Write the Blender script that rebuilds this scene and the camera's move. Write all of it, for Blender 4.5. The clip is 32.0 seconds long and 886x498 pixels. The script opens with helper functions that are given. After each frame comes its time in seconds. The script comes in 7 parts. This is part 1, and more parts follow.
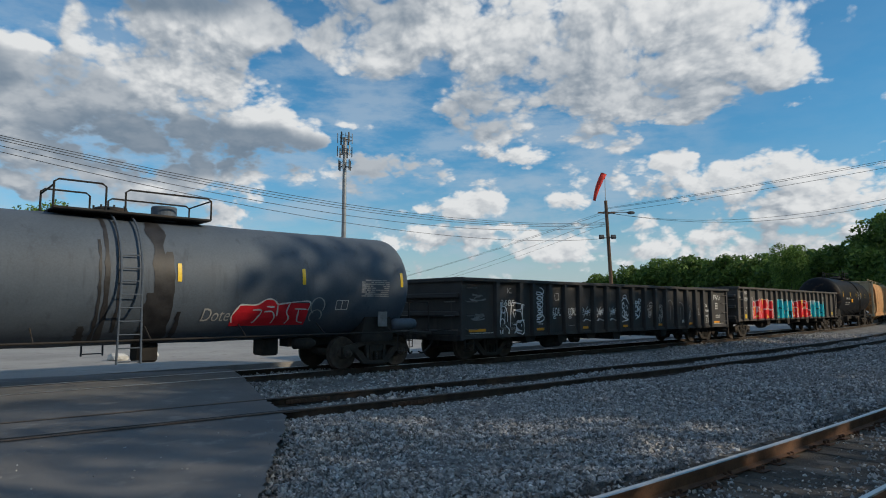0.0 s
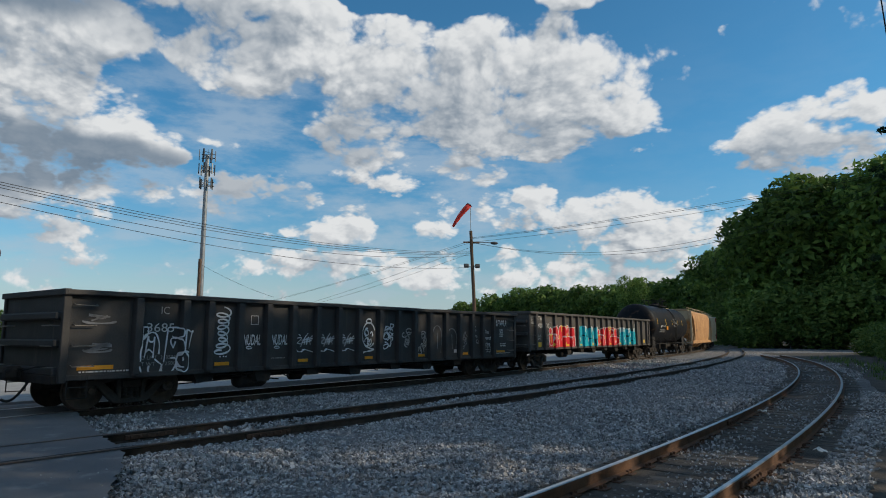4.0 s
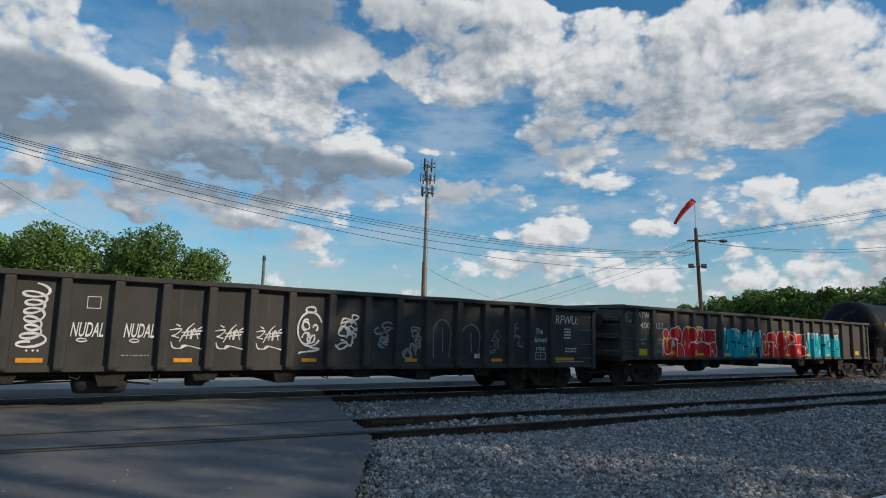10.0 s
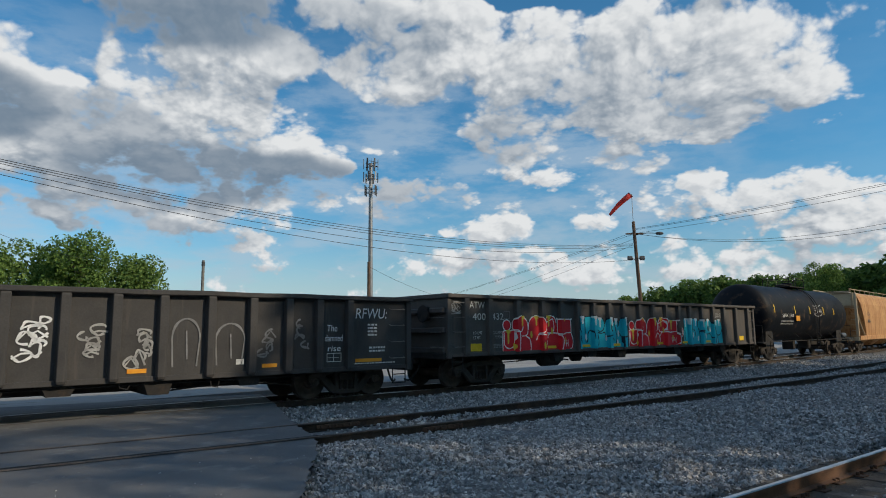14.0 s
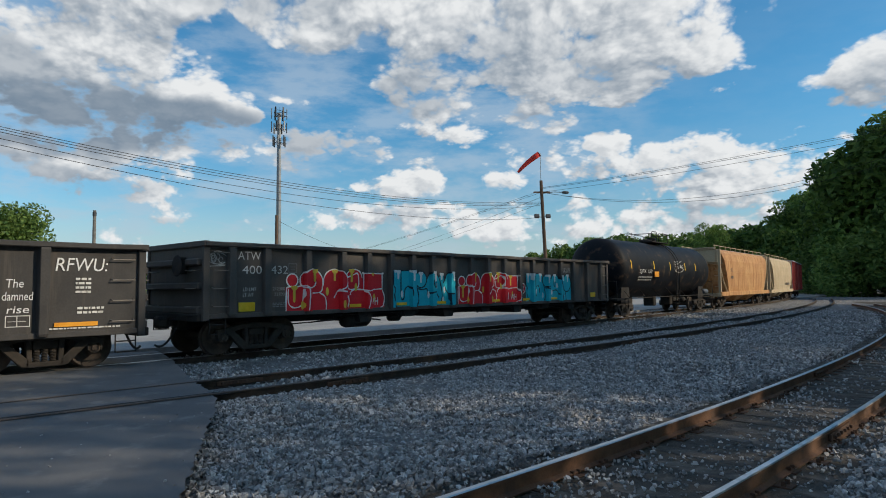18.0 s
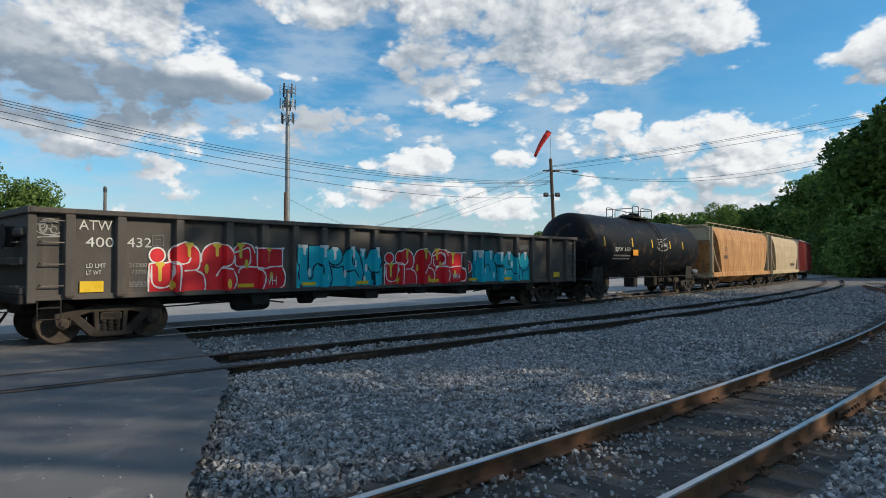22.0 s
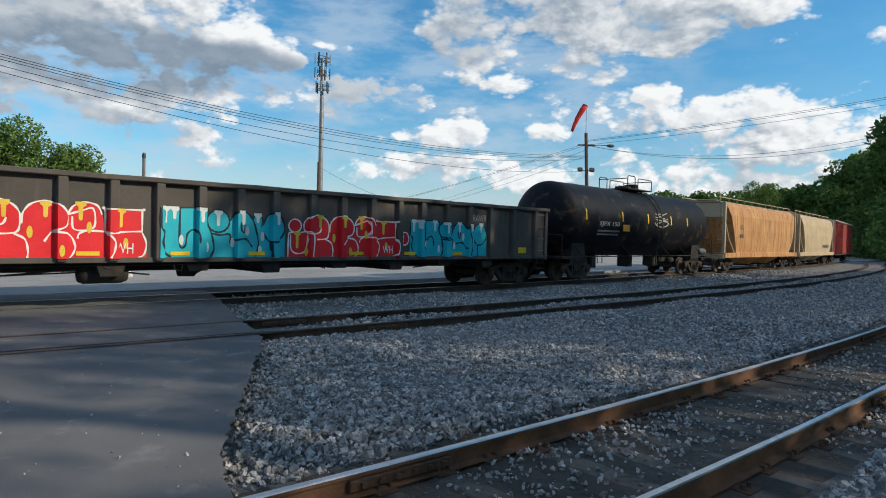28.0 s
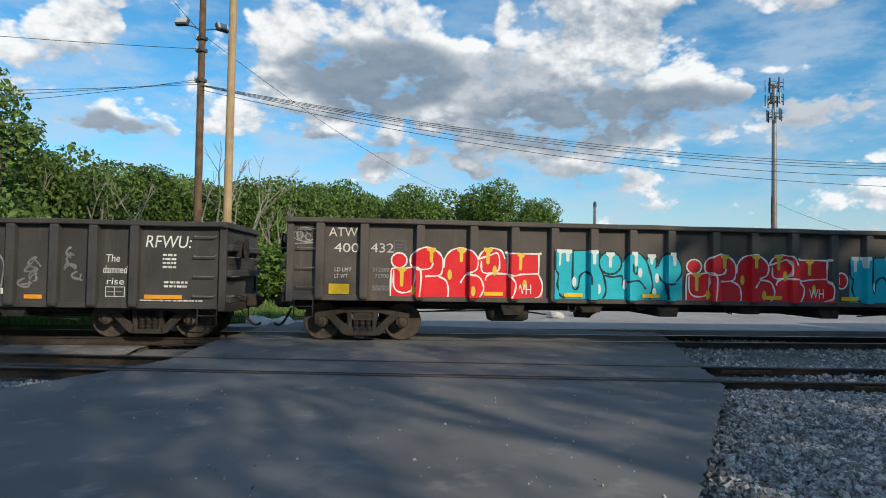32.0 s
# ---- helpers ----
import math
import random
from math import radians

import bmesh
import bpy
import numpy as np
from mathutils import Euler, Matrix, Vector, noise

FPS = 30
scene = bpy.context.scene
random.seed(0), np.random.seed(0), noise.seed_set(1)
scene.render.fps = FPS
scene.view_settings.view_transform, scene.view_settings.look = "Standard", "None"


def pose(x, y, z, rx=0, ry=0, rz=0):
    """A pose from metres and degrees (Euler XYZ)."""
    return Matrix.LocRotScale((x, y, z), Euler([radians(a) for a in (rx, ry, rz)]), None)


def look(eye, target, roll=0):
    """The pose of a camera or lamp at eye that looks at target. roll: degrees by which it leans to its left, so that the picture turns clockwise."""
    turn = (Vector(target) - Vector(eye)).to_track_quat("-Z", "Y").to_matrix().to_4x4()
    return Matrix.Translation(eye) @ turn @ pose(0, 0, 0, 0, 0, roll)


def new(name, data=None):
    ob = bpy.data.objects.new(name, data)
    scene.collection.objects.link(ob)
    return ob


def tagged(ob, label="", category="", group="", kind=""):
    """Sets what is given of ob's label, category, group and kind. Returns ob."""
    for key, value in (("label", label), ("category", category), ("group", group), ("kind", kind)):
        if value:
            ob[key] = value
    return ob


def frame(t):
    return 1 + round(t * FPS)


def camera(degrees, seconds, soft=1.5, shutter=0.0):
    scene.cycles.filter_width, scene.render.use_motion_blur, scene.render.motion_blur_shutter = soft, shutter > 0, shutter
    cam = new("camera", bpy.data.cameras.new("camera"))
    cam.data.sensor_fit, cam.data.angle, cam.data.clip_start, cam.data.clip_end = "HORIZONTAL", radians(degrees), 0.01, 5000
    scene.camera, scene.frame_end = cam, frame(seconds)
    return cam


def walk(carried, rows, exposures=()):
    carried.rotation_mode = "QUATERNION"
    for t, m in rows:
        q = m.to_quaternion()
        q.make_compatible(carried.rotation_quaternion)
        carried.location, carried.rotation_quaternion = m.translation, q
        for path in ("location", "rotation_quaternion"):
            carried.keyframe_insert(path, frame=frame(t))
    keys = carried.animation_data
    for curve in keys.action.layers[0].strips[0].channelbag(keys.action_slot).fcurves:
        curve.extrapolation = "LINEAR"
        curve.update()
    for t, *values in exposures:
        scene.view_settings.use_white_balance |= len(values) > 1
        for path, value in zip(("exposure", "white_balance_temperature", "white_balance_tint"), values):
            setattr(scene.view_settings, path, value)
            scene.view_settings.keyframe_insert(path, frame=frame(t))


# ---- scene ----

# ---- camera ----
cam = camera(70.2, 32.0, soft=1.0)
# seconds, place, yaw, pitch and lean of the hand-held camera
PATH = [
    (0, 0.018, 0.016, 1.690, 0.52, 5.37, -0.10),
    (0.5, 0.044, 0.042, 1.684, -5.52, 4.85, -0.18),
    (1, 0.043, 0.037, 1.687, -7.54, 5.12, -0.11),
    (1.5, 0.061, 0.026, 1.682, -7.68, 5.36, -0.31),
    (2, 0.082, 0.018, 1.684, -9.90, 5.35, -0.26),
    (2.5, 0.088, 0.015, 1.678, -11.61, 5.70, 0.20),
    (3, 0.074, 0.034, 1.684, -10.64, 6.00, 0.35),
    (3.5, 0.075, 0.021, 1.690, -11.37, 6.91, 0.13),
    (5.5, 0.057, -0.001, 1.691, -11.63, 9.34, -0.18),
    (6, 0.035, 0.002, 1.683, -11.37, 9.60, -0.72),
    (6.5, 0.021, -0.002, 1.682, -8.85, 9.16, -0.41),
    (7, -0.017, -0.017, 1.683, -3.37, 9.12, -0.54),
    (7.5, -0.036, -0.022, 1.682, 1.05, 7.97, 0.05),
    (8, -0.062, -0.019, 1.681, 5.81, 7.29, 0.71),
    (8.5, -0.070, -0.024, 1.676, 10.68, 6.64, 0.51),
    (9, -0.075, -0.035, 1.677, 12.89, 6.90, 0.74),
    (9.5, -0.078, -0.043, 1.676, 13.83, 7.14, 0.85),
    (10, -0.074, -0.043, 1.679, 7.88, 7.61, 1.63),
    (10.5, -0.067, -0.033, 1.679, 3.97, 7.06, 1.87),
    (11, -0.045, -0.008, 1.675, -0.31, 7.32, 1.38),
    (11.5, -0.030, 0.009, 1.677, -2.36, 7.16, 1.33),
    (12, -0.029, 0.022, 1.684, -1.66, 7.06, 1.63),
    (12.5, -0.044, 0.006, 1.679, 1.62, 6.94, -0.48),
    (13, -0.026, 0.010, 1.682, 3.78, 7.19, -0.08),
    (13.5, -0.027, 0.002, 1.682, 3.12, 7.92, -0.51),
    (15.5, -0.004, 0.026, 1.704, 2.47, 5.39, -0.64),
    (16, -0.008, 0.023, 1.704, 0.70, 5.36, -0.89),
    (16.5, 0.017, 0.030, 1.702, -0.91, 5.70, -1.07),
    (17, 0.023, 0.032, 1.702, -2.07, 5.40, -0.92),
    (17.5, 0.055, 0.035, 1.696, -3.91, 4.26, -0.40),
    (18, 0.062, 0.040, 1.689, -5.12, 3.41, -0.49),
    (18.5, 0.042, 0.037, 1.685, -5.42, 2.98, 0.10),
    (19, 0.037, 0.031, 1.672, -5.20, 2.51, 0.35),
    (19.5, 0.033, 0.012, 1.662, -4.24, 1.87, 0.47),
    (20, 0.037, 0.017, 1.664, -3.95, 1.36, -0.28),
    (20.5, 0.040, 0.017, 1.672, -3.72, 1.27, -0.75),
    (21, 0.027, 0.020, 1.671, -3.37, 1.91, -0.75),
    (21.5, 0.027, 0.022, 1.672, -4.33, 1.68, -0.10),
    (22, 0.029, 0.011, 1.664, -4.37, 1.45, -0.09),
    (22.5, 0.041, 0.016, 1.668, -5.23, 1.02, -0.50),
    (23, 0.025, 0.007, 1.668, -5.07, 0.80, -0.53),
    (23.5, 0.023, -0.006, 1.670, -3.38, 0.66, -0.19),
    (24, 0.018, -0.015, 1.658, -1.74, 0.68, 0.07),
    (24.5, 0.025, -0.007, 1.660, -1.24, 0.21, -0.21),
    (26.5, 0.040, 0.025, 1.671, -3.55, -1.10, 0.50),
    (27, 0.034, 0.042, 1.664, -3.79, -0.91, 1.37),
    (27.5, 0.016, 0.024, 1.663, -2.73, -0.71, 1.84),
    (28, 0.019, 0.014, 1.667, -1.61, -1.06, 1.36),
    (28.5, 0.006, 0.001, 1.674, -0.53, -1.29, 0.50),
    (29, 0.009, 0.005, 1.678, -0.45, -0.56, 0.55),
    (29.5, -0.021, -0.016, 1.681, 1.92, -0.04, 0.49),
    (30, -0.025, -0.038, 1.676, 6.98, -1.35, 0.46),
    (30.5, -0.031, -0.058, 1.665, 11.34, -1.94, 0.52),
    (31, -0.096, -0.071, 1.670, 18.84, -2.34, 1.02),
    (31.2, -0.114, -0.083, 1.679, 24.33, -2.19, -0.09),
    (31.5, -0.145, -0.105, 1.692, 29.74, 0.51, 1.31),
    (32, -0.166, -0.147, 1.685, 37.17, 1.92, 1.02),
]


def aim(x, y, z, yaw, pitch, lean):
    return pose(x, y, z, 0, 0, yaw) @ pose(0, 0, 0, 90 + pitch, 0, 0) @ pose(0, 0, 0, 0, 0, lean)


EXPOSURE = [(0, -0.25), (6, -0.25), (10, -0.26), (13, -0.22), (17, -0.16), (20, -0.02), (24, 0.05), (28, 0.07), (32, 0.08)]
walk(cam, [(t, aim(*row)) for t, *row in PATH], exposures=EXPOSURE)

# how far the train has rolled, in metres, by time
TRAVEL = [(0, 0.00), (0.5, 0.97), (1, 1.90), (1.5, 2.81), (2, 3.71), (2.5, 4.61), (3, 5.44), (3.5, 6.28), (5.5, 9.72), (6, 10.50), (6.5, 11.30), (7, 12.11), (7.5, 12.86), (8, 13.59), (8.5, 14.32), (9, 15.02), (9.5, 15.73), (10, 16.46), (10.5, 17.05), (11, 17.71), (11.5, 18.35), (12, 19.05), (12.5, 19.71), (13, 20.34), (13.5, 20.96), (15.5, 23.41), (16, 24.00), (16.5, 24.52), (17, 25.01), (17.5, 25.50), (18, 26.01), (18.5, 26.49), (19, 26.98), (19.5, 27.45), (20, 27.91), (20.5, 28.37), (21, 28.81), (21.5, 29.27), (22, 29.69), (22.5, 30.09), (23, 30.49), (23.5, 30.87), (24, 31.25), (24.5, 31.63), (26.5, 33.01), (27, 33.32), (27.5, 33.61), (28, 33.87), (28.5, 34.12), (29, 34.33), (29.5, 34.54), (30, 34.74), (30.5, 34.88), (31, 35.01), (31.5, 35.16), (32, 35.31)]

# ---- world and sun ----
SUN_WAY = Vector((0.853, -0.23, 0.469)).normalized()   # towards the sun


class Nodes:
    """Short hand for building node trees."""

    def __init__(self, tree):
        self.tree = tree

    def add(self, kind, **given):
        n = self.tree.nodes.new(kind)
        for key, value in given.items():
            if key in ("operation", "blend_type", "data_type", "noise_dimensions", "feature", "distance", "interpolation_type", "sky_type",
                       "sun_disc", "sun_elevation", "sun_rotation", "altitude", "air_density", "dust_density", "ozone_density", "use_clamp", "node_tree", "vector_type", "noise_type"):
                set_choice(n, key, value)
            else:
                self.put(n, key, value)
        return n

    def put(self, n, key, value):
        socket = n.inputs[int(key[1:])] if key[0] == "i" and key[1:].isdigit() else n.inputs[key.replace("_", " ")]
        if isinstance(value, bpy.types.NodeSocket):
            self.tree.links.new(value, socket)
        else:
            socket.default_value = value

    def math(self, op, a, b=0.0, clamp=False):
        n = self.add("ShaderNodeMath", operation=op, use_clamp=clamp)
        self.put(n, "i0", a)
        self.put(n, "i1", b)
        return n.outputs[0]

    def vec(self, op, a, b=(0, 0, 0)):
        n = self.add("ShaderNodeVectorMath", operation=op)
        self.put(n, "i0", a)
        if op == "SCALE":
            self.put(n, "i3", b)
        else:
            self.put(n, "i1", b)
        return n.outputs[1] if op in ("DOT_PRODUCT", "LENGTH") else n.outputs[0]

    def ramp(self, value, low, high, to_low=0.0, to_high=1.0):
        n = self.add("ShaderNodeMapRange", interpolation_type="SMOOTHSTEP")
        for key, v in zip(("i0", "i1", "i2", "i3", "i4"), (value, low, high, to_low, to_high)):
            self.put(n, key, v)
        return n.outputs[0]

    def noise(self, vector, scale, detail=4.0, rough=0.55, distort=0.0):
        n = self.add("ShaderNodeTexNoise", Vector=vector, Scale=scale, Detail=detail, Roughness=rough, Distortion=distort)
        return n.outputs["Fac"]

    def mix(self, factor, a, b, mode="MIX"):
        n = self.add("ShaderNodeMix", data_type="RGBA", blend_type=mode)
        self.put(n, "i0", factor)
        self.put(n, "i6", a)
        self.put(n, "i7", b)
        return n.outputs[2]


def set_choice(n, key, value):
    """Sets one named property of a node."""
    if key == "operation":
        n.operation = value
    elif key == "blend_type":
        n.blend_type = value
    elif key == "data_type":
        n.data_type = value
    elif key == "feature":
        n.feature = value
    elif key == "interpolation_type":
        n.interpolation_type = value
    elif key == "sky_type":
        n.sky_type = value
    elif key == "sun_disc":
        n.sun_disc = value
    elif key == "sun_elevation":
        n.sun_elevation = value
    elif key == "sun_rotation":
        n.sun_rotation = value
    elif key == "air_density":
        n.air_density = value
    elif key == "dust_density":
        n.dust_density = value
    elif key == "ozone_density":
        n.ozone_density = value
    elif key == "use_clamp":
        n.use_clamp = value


# the sky's clouds: bearing to the left, height, half width, half height (degrees), weight
HIGH_CLOUDS = [
    (7.7, 25.4, 16.9, 5.1, 1), (-15.2, 22.0, 15.4, 5.3, 1), (-25.5, 21.0, 4.0, 2.7, 0.9), (-21.5, 17.1, 4.0, 2.3, 0.85), (-2.4, 18.5, 4.0, 2.9, 0.9), (13.5, 20.0, 2.0, 0.8, 0.52), (8.3, 17.3, 3.2, 0.9, 0.42),
    (23.7, 16.9, 10.2, 4.7, 1), (14.7, 15.1, 3.3, 1.5, 0.9), (25.6, 23.6, 9.4, 3.3, 1), (46.9, 18.5, 11.3, 5.0, 1), (21.3, 26.5, 19.4, 3.5, 1), (-42.9, 15.2, 6.4, 3.2, 0.95), (-45.1, 18.2, 1.7, 1.6, 0.8),
    (-25.6, 29.4, 4.7, 1.5, 0.9), (-32.7, 29.2, 2.2, 0.8, 0.8), (-37.3, 24.6, 1.0, 0.8, 0.45),
]
LOW_CLOUDS = [
    (21.0, 11.6, 14.9, 1.8, 0.8), (5.5, 12.5, 5.4, 2.2, 0.9), (22.2, 8.9, 6.5, 1.9, 0.9), (15.1, 6.3, 4.5, 1.6, 0.9), (28.5, 9.6, 3.5, 1.8, 0.85), (32.9, 8.8, 1.8, 1.1, 0.8), (-7.5, 15.4, 7.8, 3.0, 0.62),
    (-15.2, 14.3, 3.2, 1.2, 0.65), (-1.4, 9.4, 4.2, 1.8, 0.72), (-0.4, 6.0, 8.2, 1.6, 0.8), (-10.7, 8.3, 2.2, 1.3, 0.6), (-11.7, 6.3, 3.0, 1.4, 0.8), (-28.0, 9.4, 10.1, 2.7, 0.85), (-20.0, 11.9, 2.1, 1.1, 0.8),
    (-19.9, 5.3, 22.5, 1.4, 0.6), (37.8, 11.9, 13.9, 2.8, 0.85), (-8.0, 11.3, 8.0, 1.3, 0.55),
]
LEFT_CLOUDS = [
    (42.3, 18.3, 13.7, 5.7, 1), (31.5, 20.8, 13.7, 5.5, 1), (68.1, 18.0, 3.6, 3.0, 0.95), (61.2, 21.3, 11.2, 1.6, 0.7), (65.1, 11.5, 4.6, 1.3, 0.9), (56.0, 13.5, 4.9, 2.3, 0.85), (45.7, 10.9, 7.1, 3.0, 0.8),
    (76.0, 15.0, 7.0, 4.0, 0.8), (90.0, 22.0, 12.0, 6.0, 0.9), (52.0, 28.0, 14.0, 4.0, 0.8),
]
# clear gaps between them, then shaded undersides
GAPS = [
    (15.1, 21.3, 3.0, 1.5, 0.9), (9.9, 18.8, 4.1, 1.7, 0.7), (1.4, 22.1, 1.5, 1.3, 0.5), (8.0, 10.5, 6.5, 1.5, 0.5), (4.1, 17.5, 2.1, 2.0, 0.4), (-5.1, 29.6, 3.8, 1.3, 0.9), (36.3, 22.7, 2.8, 2.7, 0.7),
    (48.0, 9.5, 3.2, 2.1, 0.7), (56.6, 18.0, 3.2, 2.7, 0.7), (62.4, 17.3, 2.6, 1.8, 0.6), (67.8, 8.7, 7.6, 1.5, 0.7), (26.3, 7.2, 14.7, 1.1, 0.4), (-11.0, 30.5, 7.0, 2.2, 1.0),
]
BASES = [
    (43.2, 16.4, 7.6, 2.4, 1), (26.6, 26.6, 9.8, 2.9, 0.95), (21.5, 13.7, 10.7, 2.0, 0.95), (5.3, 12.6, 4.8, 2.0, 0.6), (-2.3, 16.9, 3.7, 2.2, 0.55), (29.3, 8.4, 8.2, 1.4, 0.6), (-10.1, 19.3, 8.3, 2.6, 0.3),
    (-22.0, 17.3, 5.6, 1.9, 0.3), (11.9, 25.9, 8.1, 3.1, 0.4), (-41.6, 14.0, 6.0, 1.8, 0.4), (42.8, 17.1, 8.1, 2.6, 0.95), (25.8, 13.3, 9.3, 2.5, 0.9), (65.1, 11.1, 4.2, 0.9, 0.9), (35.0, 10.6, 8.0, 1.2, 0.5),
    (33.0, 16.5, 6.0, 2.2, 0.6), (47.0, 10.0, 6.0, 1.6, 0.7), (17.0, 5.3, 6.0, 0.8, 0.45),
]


def spots(k, spot, rows, full=0.22, wide=1.40):
    """The strongest of soft oval spots on the sky."""
    total = None
    for a, e, wa, we, weight in rows:
        n = k.add("ShaderNodeVectorMath", operation="MULTIPLY_ADD", i0=spot, i1=(1 / (wide * wa), 1 / (wide * we), 0.0), i2=(-a / (wide * wa), -e / (wide * we), 0.0))
        one = k.ramp(k.vec("DOT_PRODUCT", n.outputs[0], n.outputs[0]), 1.0, full, 0.0, float(weight))
        total = one if total is None else k.math("MAXIMUM", total, one)
    return total


def bearings(k, way):
    x, y, z = k.add("ShaderNodeSeparateXYZ", Vector=way).outputs
    az = k.math("MULTIPLY", k.math("ARCTAN2", k.math("MULTIPLY", x, -1.0), y), 57.2958)
    return az, k.math("MULTIPLY", k.math("ARCSINE", z), 57.2958)


def cloud_group():
    """Cloud density for a direction: placed masses and gaps broken up by heaped billows, with a loose field of clouds elsewhere."""
    g = bpy.data.node_groups.new("cloud density", "ShaderNodeTree")
    g.interface.new_socket("Vector", in_out="INPUT", socket_type="NodeSocketVector")
    g.interface.new_socket("Density", in_out="OUTPUT", socket_type="NodeSocketFloat")
    k = Nodes(g)
    way = g.nodes.new("NodeGroupInput").outputs[0]
    drift = k.vec("SUBTRACT", k.add("ShaderNodeTexNoise", Vector=way, Scale=6.0, Detail=4.0, Roughness=0.55).outputs["Color"], (0.5, 0.5, 0.5))
    warp = k.vec("ADD", way, k.vec("SCALE", drift, 0.075))
    az, el = bearings(k, k.vec("NORMALIZE", warp))
    z = k.add("ShaderNodeSeparateXYZ", Vector=way).outputs[2]
    flat = k.vec("MULTIPLY", k.vec("ADD", way, k.vec("SCALE", drift, 0.05)), (1.0, 1.0, 1.25))
    flat = k.vec("SCALE", flat, k.ramp(z, 0.03, 0.42, 1.5, 1.0))
    billow = k.noise(flat, 7.0, 8.0, 0.60)
    heaps = k.add("ShaderNodeTexVoronoi", feature="SMOOTH_F1", Vector=flat, Scale=11.0, Detail=3.0, Roughness=0.55, Lacunarity=2.2, Smoothness=0.5).outputs["Distance"]
    spot = k.add("ShaderNodeCombineXYZ", i0=az, i1=el).outputs[0]
    placed = k.math("MULTIPLY", spots(k, spot, HIGH_CLOUDS + LOW_CLOUDS + LEFT_CLOUDS), 0.95)
    behind = k.ramp(k.math("ABSOLUTE", az), 72.0, 100.0)
    wild = k.math("MULTIPLY", k.ramp(k.noise(flat, 2.2, 3.0), 0.40, 0.60), k.math("MAXIMUM", k.math("MULTIPLY", behind, 0.8), k.ramp(el, 33.0, 45.0, 0.0, 0.75)))
    low_bank = k.math("MULTIPLY", k.ramp(el, 15.0, 8.0, 0.0, 0.26), k.ramp(az, -36.0, -24.0))
    d = k.math("SUBTRACT", k.math("MAXIMUM", k.math("MAXIMUM", placed, wild), low_bank), -0.06)
    d = k.math("SUBTRACT", d, k.math("MULTIPLY", spots(k, spot, GAPS), 0.75))
    d = k.math("ADD", d, k.math("MULTIPLY", k.math("SUBTRACT", billow, 0.5), 2.1))
    d = k.math("ADD", d, k.math("MULTIPLY", k.math("SUBTRACT", 0.38, heaps), 1.0))
    g.links.new(d, g.nodes.new("NodeGroupOutput").inputs[0])
    return g


def make_world():
    world = bpy.data.worlds.new("sky")
    scene.world = world
    world.use_nodes = True
    t = world.node_tree
    t.nodes.clear()
    k = Nodes(t)
    way = k.vec("NORMALIZE", k.add("ShaderNodeTexCoord").outputs["Generated"])
    sky = k.add("ShaderNodeTexSky", sky_type="NISHITA", sun_disc=False, sun_elevation=math.asin(SUN_WAY.z),
                sun_rotation=math.atan2(SUN_WAY.x, SUN_WAY.y), air_density=1.0, dust_density=0.6, ozone_density=2.0)
    group = cloud_group()

    def density(vector):
        n = t.nodes.new("ShaderNodeGroup")
        n.node_tree = group
        t.links.new(vector, n.inputs[0])
        return n.outputs[0]

    here = density(way)
    near = density(k.vec("ADD", way, (0.008, -0.003, 0.010)))
    above = density(k.vec("ADD", way, (0.020, -0.008, 0.045)))
    cover = k.ramp(here, -0.10, 0.30)
    lit = k.ramp(k.math("SUBTRACT", here, near), -0.45, 0.45)
    mass = k.ramp(k.math("SUBTRACT", here, above), -0.65, 0.55)
    az, el = bearings(k, k.vec("NORMALIZE", k.vec("ADD", way, k.vec("SCALE", k.vec("SUBTRACT", k.add("ShaderNodeTexNoise", Vector=way, Scale=9.0, Detail=5.0).outputs["Color"], (0.5, 0.5, 0.5)), 0.06))))
    shade = k.math("ADD", k.math("ADD", k.math("MULTIPLY", lit, 0.40), k.math("MULTIPLY", mass, 0.50)), 0.16)
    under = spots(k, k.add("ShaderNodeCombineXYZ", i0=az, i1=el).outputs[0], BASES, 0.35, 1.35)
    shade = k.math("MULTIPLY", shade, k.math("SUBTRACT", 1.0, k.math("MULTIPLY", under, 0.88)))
    shade = k.math("ADD", shade, k.math("MULTIPLY", k.ramp(here, 0.40, 0.0), 0.14), clamp=True)
    z = k.add("ShaderNodeSeparateXYZ", Vector=way).outputs[2]
    blue = k.vec("SCALE", sky.outputs[0], 0.12)
    tint = k.mix(k.ramp(z, 0.0, 0.30), (0.80, 0.98, 1.05, 1), (0.44, 1.02, 1.22, 1))
    blue = k.mix(1.0, blue, tint, "MULTIPLY")
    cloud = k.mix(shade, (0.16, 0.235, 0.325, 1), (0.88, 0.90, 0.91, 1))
    thin = k.math("MULTIPLY", k.ramp(k.noise(k.vec("MULTIPLY", way, (1.0, 1.0, 3.0)), 9.0, 6.0, 0.6), 0.36, 0.66), k.ramp(az, -30.0, -12.0, 0.06, 0.55))
    haze = k.math("MAXIMUM", k.math("MULTIPLY", thin, k.ramp(z, 0.48, 0.30)), k.ramp(z, 0.14, 0.0, 0.0, 0.65))
    blue = k.mix(haze, blue, (0.50, 0.61, 0.72, 1))
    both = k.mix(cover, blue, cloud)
    back = k.add("ShaderNodeBackground", Color=both, Strength=1.0)
    t.links.new(back.outputs[0], k.add("ShaderNodeOutputWorld").inputs[0])


